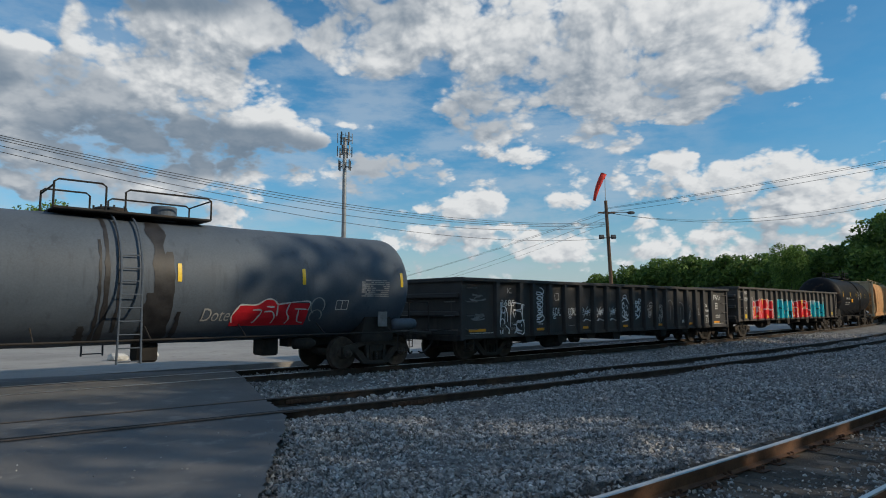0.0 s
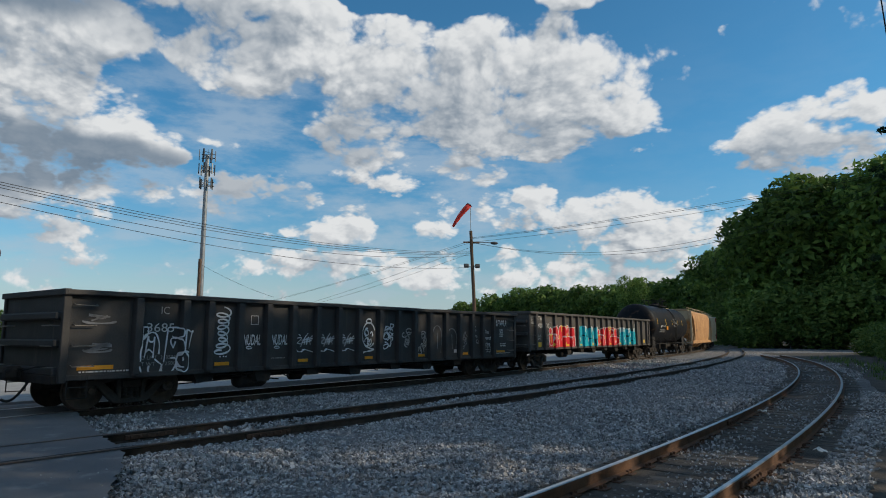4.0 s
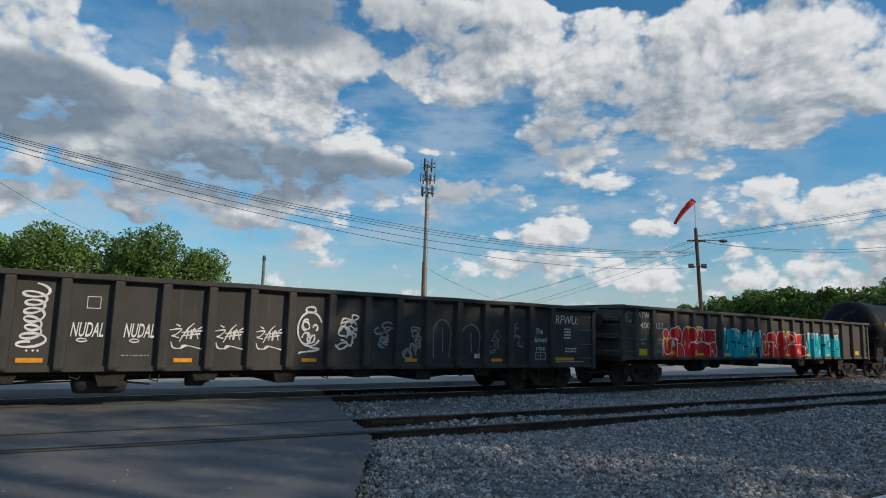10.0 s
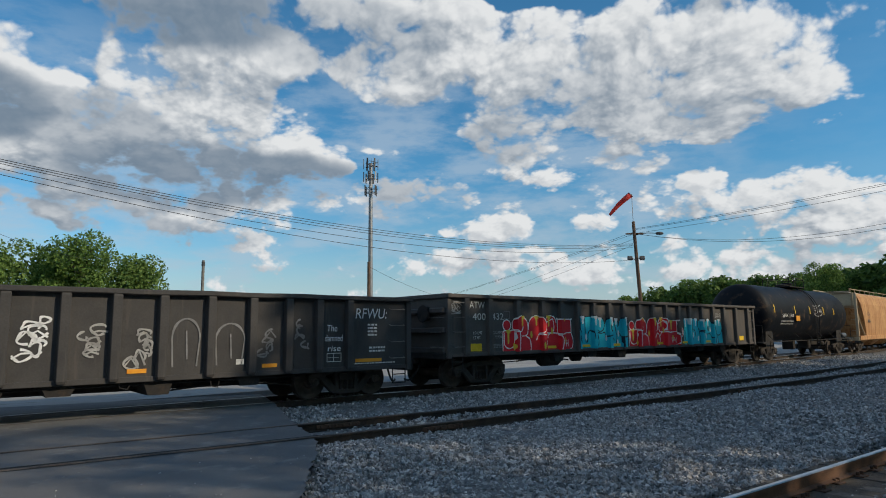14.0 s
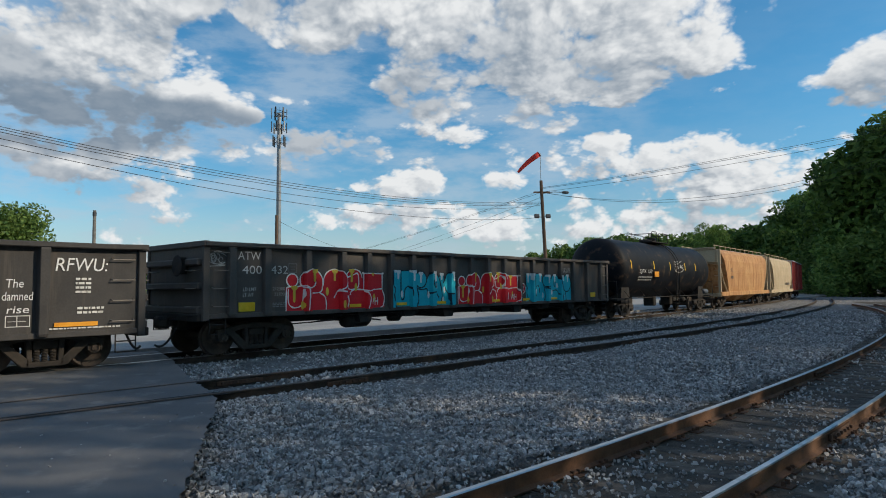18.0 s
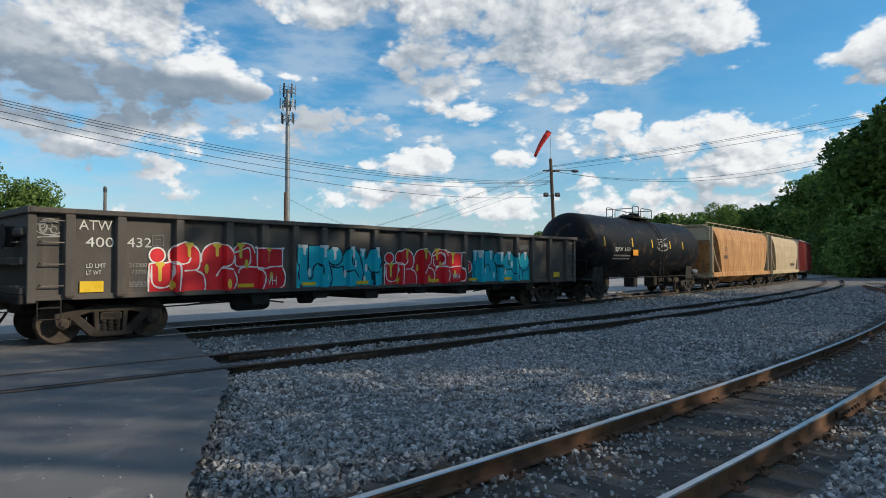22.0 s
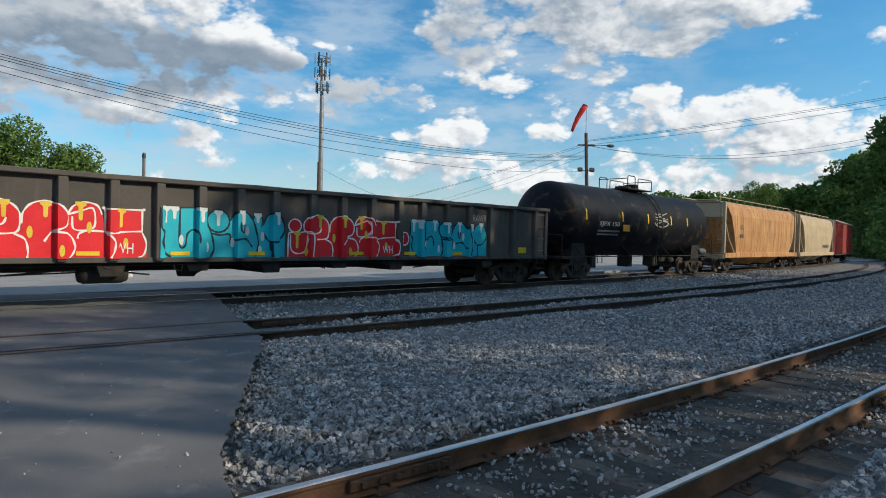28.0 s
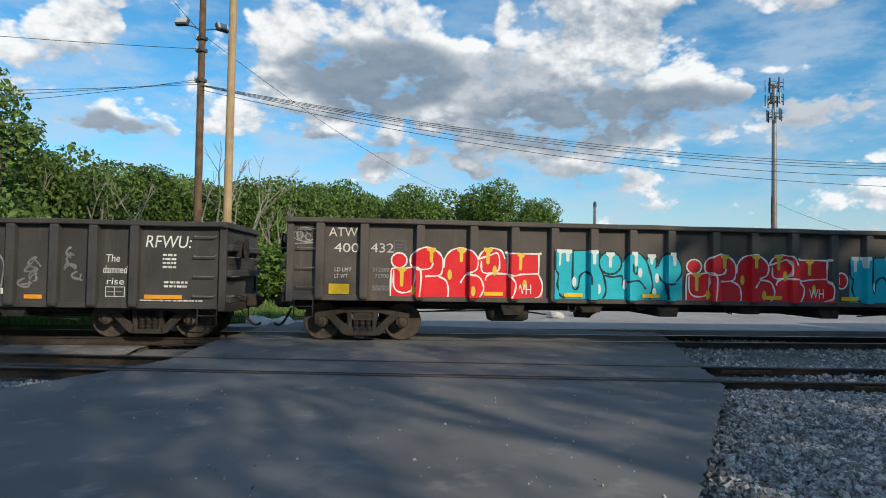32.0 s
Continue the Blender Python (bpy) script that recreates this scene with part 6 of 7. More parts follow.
D1 = 27.0
lamp_at = away(58.95, D1, -0.2)
lamp_pole = pole("floodlight_pole", lamp_at, 14.5, 0.17, 0.12, POLE_WOOD, "brown timber pole with two floodlights", lean=(-0.12, 0.0))
lamp_top = height(19.4, D1) + 0.2
for s in (-1, 1):
    side = Vector((math.cos(radians(58.75)), math.sin(radians(58.75)), 0)) * s
    base = Vector((-0.10, 0, lamp_top))
    part("lamp_arm", rod([base, base + side * 0.35 + Vector((0, 0, 0.1)), base + side * 0.55 + Vector((0, 0, 0.12))], 0.025), DARK_METAL, lamp_pole)
    bm = slab(-0.26, 0.26, -0.10, 0.10, -0.18, 0.18, bevel=0.04)
    head = part("floodlight", bm, DARK_METAL, lamp_pole, "dark floodlight head", m=Matrix.Translation(base + side * 0.75 + Vector((0, 0, 0.22))) @ pose(0, 0, 0, -30, 0, 58.75 + s * 25))
    part("lens", slab(-0.22, 0.22, -0.112, -0.10, -0.14, 0.14), GLASS_LENS, head)
for z in (lamp_top - 0.35, height(15.4, D1) + 0.2, height(17.8, D1) + 0.2):
    part("bracket", slab(-0.28, 0.1, -0.16, 0.16, z - 0.07, z + 0.07, bevel=0.02), DARK_METAL, lamp_pole)
    part("insulator", lathe([(0.03, -0.12), (0.07, -0.1), (0.05, -0.04), (0.07, 0.0), (0.05, 0.06), (0.03, 0.1)], 10), GLASS_LENS, lamp_pole, m=pose(-0.26, -0.12, z + 0.1))
part("tag_plate", slab(-0.09, 0.09, -0.20, -0.18, 3.2, 3.5), WHITE_INK, lamp_pole, "white pole tag", m=pose(-0.08, 0, 0))
new_pole = pole("timber_pole", away(56.62, 26.0, -0.2), 15.5, 0.17, 0.14, POLE_NEW, "tall fresh tan timber pole without fittings")

D2 = 53.0
sock_at = away(-14.6, D2, -0.2)
sock_top = height(9.4, D2) + 0.2
sock_pole = pole("utility_pole", sock_at, sock_top, 0.17, 0.13, POLE_WOOD, "old timber utility pole with lamps and a mast", lean=(-0.45, 0.0))
part("mast", rod([(-0.45, 0, sock_top - 0.8), (-0.47, 0, sock_top + 2.3)], 0.025), GALV, sock_pole)
for s in (-1, 1):
    part("lamp_arm", rod([(-0.40, 0, sock_top - 3.1), (-0.40 + s * 0.35, -0.1, sock_top - 3.0)], 0.03), DARK_METAL, sock_pole)
    part("floodlight", slab(-0.2, 0.2, -0.12, 0.12, -0.16, 0.16, bevel=0.04), DARK_METAL, sock_pole, "dark floodlight head", m=pose(-0.40 + s * 0.48, -0.12, sock_top - 3.0, -25, 0, 0))
part("street_lamp_arm", rod([(-0.42, 0, sock_top - 1.1), (0.6, 0, sock_top - 0.95), (1.4, 0, sock_top - 0.98)], 0.03), DARK_METAL, sock_pole)
part("street_lamp", lathe([(0.02, -0.3), (0.10, -0.25), (0.14, 0.0), (0.10, 0.25), (0.02, 0.32)], 12, "X"), DARK_METAL, sock_pole, m=pose(1.6, 0, sock_top - 1.0))
part("cross_arm", slab(-1.1, 0.3, -0.06, 0.06, sock_top - 1.05, sock_top - 0.93, bevel=0.01), POLE_WOOD, sock_pole)

# windsock swinging on its mast
windsock = tagged(new("windsock"), "faded red cloth windsock hanging from a mast", "windsock")
bm = lathe([(0.24, 0.0), (0.23, -0.5), (0.19, -1.2), (0.15, -1.9), (0.11, -2.35)], 16)
for v in bm.verts:
    v.co.x += 0.10 * math.sin(v.co.z * 1.3)
part("sleeve", bm, SOCK_RED, windsock, smooth=True)
part("hoop", lathe([(0.235, -0.02), (0.26, 0.0), (0.235, 0.02), (0.225, 0.0)], 16), GALV, windsock)
SOCK_AT = sock_at + Vector((-0.55, 0, sock_top + 2.25))

pole_stub = pole("utility_pole", away(9.66, 85, -0.2), height(6.4, 85) + 0.2, 0.24, 0.20, POLE_WOOD, "short brown timber pole beside the mast")
pole_far = pole("utility_pole", away(23.85, 62, -0.2), height(6.3, 62) + 0.2, 0.17, 0.13, POLE_GREY, "grey timber pole behind the lot")
part("cap", lathe([(0.16, 0), (0.16, 0.35), (0.05, 0.42)], 10), DARK_METAL, pole_far, m=pose(0, 0, height(6.3, 62) - 0.3))
near_pole = pole("utility_pole", away(-49.15, 22, -0.3), 13.5, 0.17, 0.14, POLE_WOOD, "dark timber pole beside the curved track", lean=(0.0, 0.0))
part("bracket", slab(-0.42, 0.12, -0.06, 0.06, 12.05, 12.25, bevel=0.02), DARK_METAL, near_pole, m=pose(0, 0, 0, 0, 0, -49))
wire(away(-48.1, 21.8, 12.0), away(-49.6, 21.0, -0.25), 0.12, 0.02, "thin dark cable running down beside a pole")

# cables between the poles
top1, top2 = lamp_at + Vector((-0.12, 0, 0)), sock_at + Vector((-0.45, 0, 0))
for k, (z1, z2, sag) in enumerate(((8.98, 8.66, 1.72), (8.94, 8.57, 1.78), (8.90, 8.50, 1.86), (8.89, 8.36, 2.12), (8.71, 7.34, 1.92))):
    wire(top1 + Vector((0.05 * k, -0.1, z1 + 0.2)), top2 + Vector((-0.1, 0, z2 + 0.2)), sag, 0.013)
far_right = away(-62, 60)
for k, (z1, z2, sag) in enumerate(((9.86, 15.80, 0.80), (9.78, 15.66, 0.82), (9.49, 15.42, 0.92), (9.44, 22.3, 5.95), (9.48, 21.7, 6.1))):
    wire(top2 + Vector((0.1, 0, z1 + 0.2)), far_right + Vector((0, 0, z2)), sag, 0.013)
for zz, bearing, zl in ((-0.85, 6.0, 5.6), (-1.0, 6.3, 5.4), (-1.4, 3.6, 4.7)):
    wire(top2 + Vector((0, 0, sock_top + zz)), away(bearing, 95, zl), 0.3, 0.013)
wire(top2 + Vector((0, 0, sock_top - 1.9)), away(7.5, 110, 4.0), 1.0, 0.012)
left_far = away(95, 45)
for k, (e1, zl) in enumerate(((15.5, 8.0), (15.3, 7.6), (15.1, 7.2), (17.9, 10.5), (22.0, 20.0))):
    wire(top1 + Vector((0, -0.1, height(e1, D1) + 0.2)), left_far + Vector((0, -6.0 * k, zl)), 1.0, 0.011)
wire(top1 + Vector((0.1, 0, height(19.0, D1) + 0.2)), away(30.5, 75, height(6.2, 75)), 2.2, 0.011)
wire(top1 + Vector((0.1, 0, height(19.0, D1) + 0.2)), away(75, 18, 14.0), 0.4, 0.011)
wire(away(9.5, 85, height(5.9, 85)), away(3.5, 95, height(3.3, 95)), 0.3, 0.02)

# telephone mast
D3 = 130.0
mast = tagged(new("cell_tower"), "tall grey steel mast with three rings of antennas", "cell tower")
mast.matrix_basis = Matrix.Translation(away(9.52, D3, -0.3))
mast_top = height(15.2, D3) + 0.3
part("shaft", tube(bmesh.new(), (0, 0, 0), (0, 0, mast_top), 0.58, 0.36, 20), GALV, mast, smooth=False)
for n, e in enumerate((15.0, 13.85, 12.65)):
    z = height(e, D3) + 0.3
    ring = bmesh.new()
    for i in range(3):
        a0, a1 = (2 * math.pi * (i + k) / 3 + 0.4 for k in (0, 1))
        p, q = Vector((1.5 * math.cos(a0), 1.5 * math.sin(a0), z)), Vector((1.5 * math.cos(a1), 1.5 * math.sin(a1), z))
        tube(ring, p, q, 0.07, sides=6)
        tube(ring, p + Vector((0, 0, 0.8)), q + Vector((0, 0, 0.8)), 0.05, sides=6)
        tube(ring, (0, 0, z), (p + q) / 2, 0.07, sides=6)
    frame_part = part("antenna_frame", ring, DARK_METAL, mast)
    for i in range(6):
        a = 2 * math.pi * i / 6 + 0.2 + 0.15 * n
        rr = 1.5 if n < 2 else 1.25
        m = pose(rr * math.cos(a), rr * math.sin(a), z + 0.3, 0, 0, math.degrees(a) + 90)
        part("antenna", slab(-0.16, 0.16, -0.08, 0.08, -1.0, 1.15, bevel=0.03), DARK_METAL if (i + n) % 3 else GALV, frame_part, m=m)
part("lightning_rod", tube(bmesh.new(), (0.1, 0, mast_top), (0.1, 0, mast_top + 1.2), 0.03), DARK_METAL, mast)

# ---- trees ----
BARK = surface("tree bark", (0.05, 0.04, 0.03), (0.10, 0.085, 0.07), 0.95, scale=3, fine=30, bump=0.5)
BARE = surface("pale dead wood", (0.20, 0.18, 0.15), (0.30, 0.28, 0.24), 0.9, scale=3, fine=30, bump=0.3)
LEAF = leaf_surface("summer leaves", (0.05, 0.10, 0.026), (0.18, 0.28, 0.058))
LEAF_LIGHT = leaf_surface("light green leaves", (0.06, 0.12, 0.03), (0.19, 0.28, 0.068))
LEAF_DARK = leaf_surface("dark needles", (0.012, 0.028, 0.010), (0.035, 0.065, 0.02))


def leaf_mesh(name, lobes, leaf, count, seed, stretch=1.0):
    """Crown: folded leaf sprays spread over uneven lobes; lobes are (x, y, z, radius)."""
    r = np.random.default_rng(seed)
    lobes = np.array(lobes)
    pick = r.choice(len(lobes), count, p=lobes[:, 3] ** 2 / (lobes[:, 3] ** 2).sum())
    d = r.normal(size=(count, 3))
    d /= np.linalg.norm(d, axis=1)[:, None]
    far = (0.55 + 0.5 * r.random(count) ** 0.6)[:, None]
    centre = lobes[pick, :3] + d * far * lobes[pick, 3:4] * np.array([1, 1, stretch])
    size = leaf * (0.6 + 0.8 * r.random(count))
    n = d + 0.8 * r.normal(size=(count, 3))
    n /= np.linalg.norm(n, axis=1)[:, None]
    a = np.cross(n, r.normal(size=(count, 3)))
    a /= np.linalg.norm(a, axis=1)[:, None]
    b = np.cross(n, a)
    s = size[:, None]
    droop = np.array([0, 0, -0.25])
    v = np.stack([centre - a * s, centre - b * s * 0.55 + n * s * 0.15, centre + a * s + droop * s, centre + b * s * 0.55 + n * s * 0.15], 1).reshape(-1, 3)
    f = np.arange(4 * count).reshape(-1, 4)
    me = bpy.data.meshes.new(name)
    me.from_pydata(v.tolist(), [], f.tolist())
    return me


def crown_lobes(seed, h, w, low):
    r = random.Random(seed)
    out = []
    for i in range(15):
        t = r.random() ** 0.8
        z = h * (low + (0.92 - low) * t)
        spread = w * (1.0 - 0.75 * abs(t - 0.35) ** 1.2)
        a = r.uniform(0, 6.28)
        q = spread * r.uniform(0.25, 0.75)
        out.append((q * math.cos(a), q * math.sin(a), z, w * r.uniform(0.28, 0.46)))
    out.append((0, 0, h * 0.9, w * 0.26))
    return out


def trunk_mesh(seed, h, w, lobes):
    r = random.Random(seed)
    bm = bmesh.new()
    tube(bm, (0, 0, -0.4), (0.15, 0, h * 0.35), 0.035 * h * 0.62, 0.024 * h * 0.62, 8)
    tube(bm, (0.15, 0, h * 0.35), (0.0, 0.1, h * 0.8), 0.024 * h * 0.62, 0.008 * h, 8)
    for x, y, z, q in lobes[:9]:
        tube(bm, (0.1, 0.05, max(h * 0.22, z - w * 0.5)), (x, y, z), 0.009 * h, 0.003 * h, 6)
    me = bpy.data.meshes.new("trunk")
    bm.to_mesh(me)
    bm.free()
    return me


SPECIES = {}
for key, (h, w, low, count, leaf, mats) in {
        "broad": (12.0, 4.6, 0.25, 9000, 0.17, LEAF), "tall": (14.0, 3.8, 0.22, 9000, 0.17, LEAF), "round": (9.0, 4.2, 0.22, 7500, 0.16, LEAF_LIGHT), "airy": (14.0, 3.6, 0.25, 2600, 0.19, LEAF_LIGHT),
        "bush": (4.5, 2.8, 0.10, 3200, 0.15, LEAF_LIGHT), "wood": (13.0, 4.6, 0.18, 5200, 0.27, LEAF), "far": (12.0, 5.2, 0.12, 1800, 0.42, LEAF), "shade": (18.0, 5.6, 0.12, 8000, 0.26, LEAF), "thin": (18.0, 5.2, 0.14, 3000, 0.22, LEAF)}.items():
    for n in range(3 if key not in ("shade", "thin") else 2):
        lobes = crown_lobes(len(key) * 7 + 11 * n, h, w, low)
        SPECIES[key, n] = (trunk_mesh(n, h, w, lobes), leaf_mesh("crown", lobes, leaf, count, n + 5), mats)


def tree(key, n, place, size, turn, label, category="tree", group="", tint=None):
    trunk, crown, leaves = SPECIES[key, n]
    thing = tagged(new("tree" if key != "bush" else "bush"), label, category if key != "bush" else "bush", group)
    thing.matrix_basis = Matrix.Translation(place) @ Matrix.Rotation(turn, 4, "Z") @ Matrix.Diagonal((size[0], size[0], size[1], 1))
    link("trunk", trunk, BARK, thing)
    link("crown", crown, leaves, thing)
    return thing


rng = random.Random(21)
# wooded bank along the right of the curve: bearing, distance, top height in degrees
for b, d, e, kind in ((-33.2, 120, 5.6, "tall"), (-34.6, 112, 6.6, "broad"), (-35.8, 100, 7.4, "tall"), (-36.9, 92, 8.4, "broad"), (-38.0, 84, 9.5, "tall"), (-39.3, 76, 10.8, "broad"),
                      (-40.6, 68, 12.1, "tall"), (-42.2, 62, 11.6, "broad"), (-43.6, 58, 12.4, "broad"), (-45.0, 54, 11.5, "tall"), (-46.4, 50, 12.6, "broad"), (-48.2, 47, 13.0, "tall"), (-50.5, 44, 13.5, "broad")):
    d = max(d * 1.35, 104 + 0.8 * (b + 50))
    h = height(e, d)
    key = ("wood", rng.randrange(3))
    k = h / 13.0
    tree(*key, away(b, d, -0.3), (k * rng.uniform(1.0, 1.25), k), rng.uniform(0, 6), "tall broadleaf tree in dense green summer leaf", group="trees of the wooded bank")
    bk = rng.uniform(1.2, 1.6)
    tree("bush", rng.randrange(3), away(b + 0.4, d - 8, -0.3), (bk * 1.7, bk * 1.3), rng.uniform(0, 6), "low green bush at the foot of the bank", group="bushes of the wooded bank")
    tree("round", rng.randrange(3), away(b - 1.2, d - 3.5, -0.3), (1.0 * bk, 0.8 * bk), rng.uniform(0, 6), "small leafy tree at the edge of the bank", group="trees of the wooded bank")
for b, d in ((-36.5, 165), (-39, 150), (-42, 140), (-45, 132), (-48, 128), (-51, 126)):
    tree("wood", rng.randrange(3), away(b, d, -0.3), (2.0, 1.85), rng.uniform(0, 6), "tall broadleaf tree in dense green summer leaf", group="trees of the wooded bank")
# near conifer whose layered boughs reach over the track
spruce = tagged(new("tree"), "dark conifer with layered drooping boughs", "tree", "trees of the wooded bank")
spruce.matrix_basis = Matrix.Translation(away(-52.6, 27, -0.3))
part("trunk", tube(bmesh.new(), (0, 0, -0.2), (0, 0, 13.0), 0.22, 0.04, 10), BARK, spruce)
boughs = []
turn = random.Random(5)
for z, reach in ((3.4, 3.3), (5.0, 3.1), (6.4, 2.9), (8.0, 2.8), (9.4, 2.5), (10.6, 1.9), (11.7, 1.3), (12.6, 0.7)):
    for i in range(7):
        a = 2 * math.pi * i / 7 + z + turn.uniform(-0.25, 0.25)
        for f in (0.35, 0.6, 0.8, 0.97):
            boughs.append((reach * f * math.cos(a), reach * f * math.sin(a), z + 0.25 - 0.5 * f * f + turn.uniform(-0.1, 0.1), 0.20 + 0.28 * (1 - f)))
link("crown", leaf_mesh("crown", boughs, 0.085, 15000, 12, 0.45), LEAF_DARK, spruce)
# low growth that edges the curve
for n in range(13):
    u = 36 + 2.6 * n
    v = float(line_a(u)) - 5.5 - 0.12 * (u - 36) + rng.uniform(-0.6, 0.6)
    tree("bush", n % 3, plan(u, v, -0.3), (rng.uniform(0.75, 1.0), rng.uniform(0.35, 0.6)), n * 1.3, "low green bush beside the curved track", group="bushes of the wooded bank")
# far wooded ridge, one tall tree on it
far_wood = [(-12.5 - 0.72 * i, 230 - 3.2 * i) for i in range(30)]
for n, (b, d) in enumerate(far_wood):
    e = 2.5 + 1.6 * min(1, n / 9) + 0.35 * math.sin(n * 1.7) + (0.5 if n > 20 else 0)
    k = height(e, d) / 12.0
    tree("far", n % 3, away(b, d, -0.3), (k * 1.15, k), n * 1.3, "distant broadleaf tree on the wooded ridge", group="trees of the far ridge")
tree("broad", 2, away(-28.4, 140, -0.3), (1.0, height(4.95, 140) / 12.0), 1.0, "distant tall tree with an airy yellow green crown", group="trees of the far ridge")
# low trees far behind the lot
for n in range(22):
    b, d = 29.0 - 1.9 * n, 125 + 14 * math.sin(n * 2.3)
    k = height(1.5 + 0.7 * abs(math.sin(n * 1.9)), d) / 12.0
    tree("far", n % 3, away(b, d, -0.2), (k * 1.5, k), n * 0.7, "distant low tree behind the lot", group="trees behind the lot")
# trees behind the lot on the left
for n, (b, d, e, kind) in enumerate(((29.2, 75, 6.3, "round"), (32.9, 72, 7.8, "broad"), (35.2, 76, 6.9, "round"), (38.2, 80, 6.6, "tall"), (40.0, 74, 7.3, "broad"), (42.2, 80, 6.2, "round"), (44.2, 75, 6.4, "round"),
                                     (46.5, 62, 7.4, "broad"), (48.6, 58, 7.3, "round"), (50.6, 52, 7.2, "round"), (52.5, 50, 7.2, "round"), (54.4, 48, 7.0, "round"), (57.0, 46, 7.0, "round"), (59.5, 50, 6.8, "round"),
                                     (61.4, 48, 7.4, "broad"), (63.4, 46, 8.2, "broad"), (65.6, 44, 7.0, "round"), (67.6, 42, 7.6, "round"), (70.0, 38, 8.5, "round"), (72.8, 32, 14.0, "airy"), (75.6, 34, 15.0, "airy"))):
    h = height(e, d)
    k = h / {"round": 9.0, "broad": 12.0, "tall": 14.0, "airy": 14.0}[kind]
    tree(kind, n % 3, away(b, d, -0.2), (k * 1.05, k), n * 0.9, "green broadleaf tree at the back of the lot", group="trees behind the lot")
    if b > 44:
        tree("bush", n % 3, away(b + 0.8, d - 9, -0.2), (0.9, 0.75), n * 1.1, "low green bush behind the lot", group="bushes behind the lot")
for n, b in enumerate(np.linspace(46, 74, 16)):
    tree("bush", n % 3, away(float(b), 33 + 3 * math.sin(n * 2.1), -0.2), (1.0, 0.62), n * 1.7, "low green bush behind the lot", group="bushes behind the lot")


def bare_tree(place, h, seed):
    thing = tagged(new("dead_tree"), "bare pale dead tree with broken limbs", "tree", "dead trees")
    thing.matrix_basis = Matrix.Translation(place)
    r = random.Random(seed)
    bm = bmesh.new()

    def grow(bm, p, d, long, thick, depth):
        q = p + d * long
        tube(bm, p, q, thick, thick * 0.62, 6)
        if depth:
            for _ in range(r.choice((2, 2, 3))):
                nd = (d + Vector((r.uniform(-0.6, 0.6), r.uniform(-0.6, 0.6), r.uniform(-0.05, 0.35)))).normalized()
                grow(bm, q, nd, long * r.uniform(0.55, 0.8), thick * 0.58, depth - 1)

    foot, top = Vector((0, 0, -0.3)), Vector((0.02 * h, 0, 0.40 * h))
    part("trunk", tube(bm, foot, top, 0.14, 0.09, 8), BARE, thing)
    for i in range(3):
        limb = bmesh.new()
        a = 2.1 * i + r.uniform(-0.4, 0.4)
        way = Vector((0.45 * math.cos(a), 0.45 * math.sin(a), 1)).normalized()
        grow(limb, top - Vector((0, 0, 0.03 * h * i)), way, h * r.uniform(0.20, 0.28), 0.075, 3)
        part("limb", limb, BARE, thing)


for b, d, e, s in ((57.6, 40, 11.0, 1), (54.9, 40, 9.5, 2), (67.0, 38, 8.5, 3), (70.6, 38, 9.5, 4), (64.4, 40, 8.0, 5), (52.2, 36, 6.5, 6)):
    bare_tree(away(b, d, -0.2), height(e, d) * 0.92, s)

# unseen trees added along the right of the curve to shade the yard
for n in range(23):
    u = -14 + 4.3 * n + rng.uniform(-0.8, 0.8)
    v = -11.0 + rng.uniform(-1.5, 1.5) - (2.0 if n < 3 else 0.0) - max(0.0, (u - 34) * 0.16)
    # height and leaf density set how much sun reaches train and ground
    tall = rng.uniform(0.88, 0.96) if n < 9 else rng.uniform(0.92, 1.04)
    tree("thin" if n < 9 else "shade", n % 2, plan(u, v, -0.3), (0.95, tall), n * 1.1, "unseen tall broadleaf tree added to shade the yard", group="trees of the wooded bank")

# ---- grass, weeds and rails behind the lot ----
def tufts(name, spots_list, label, leaf, seed, high=0.28):
    r = np.random.default_rng(seed)
    verts, faces = [], []
    for x, y, z in spots_list:
        for _ in range(7):
            a = r.uniform(0, 6.28)
            bx, by = x + r.normal() * 0.10, y + r.normal() * 0.10
            h = high * r.uniform(0.5, 1.2)
            wx, wy = 0.02 * math.cos(a), 0.02 * math.sin(a)
            lx, ly = 0.4 * h * math.cos(a + 1.2), 0.4 * h * math.sin(a + 1.2)
            i = len(verts)
            verts += [(bx - wx, by - wy, z), (bx + wx, by + wy, z), (bx + lx, by + ly, z + h)]
            faces.append((i, i + 1, i + 2))
    me = bpy.data.meshes.new(name)
    me.from_pydata(verts, [], faces)
    return tagged(link(name, me, leaf), label, "grass", kind="stuff")


verge = [away(b, d)[:2] for b, d in ((28, 52), (34, 38), (40, 30), (46, 24), (52, 20.5), (60, 19.5), (75, 21), (95, 26), (100, 70), (70, 80), (45, 95), (28, 95))]
patch("verge", verge, 0.02, GRASS, "rough sunlit grass verge behind the lot", "grass")
r = np.random.default_rng(2)
spots_list = []
for _ in range(2600):
    b, t = r.uniform(38, 88), r.random()
    d0 = float(np.interp(b, (34, 40, 46, 52, 60, 75, 95), (38, 30, 24, 20.5, 19.5, 21, 26)))
    p = away(b, d0 + 10 * t * t)
    spots_list.append((p.x, p.y, 0.02))
tufts("grass", spots_list, "tufts of rough grass on the verge", LEAF_LIGHT, 3)
spots_list = []
for _ in range(160):
    u = r.uniform(22, 60)
    p = plan(u, float(line_a(u)) - r.uniform(2.2, 5))
    spots_list.append((p.x, p.y, -0.2))
tufts("weeds", spots_list, "sparse green weeds beside the curved track", LEAF, 4, 0.35)

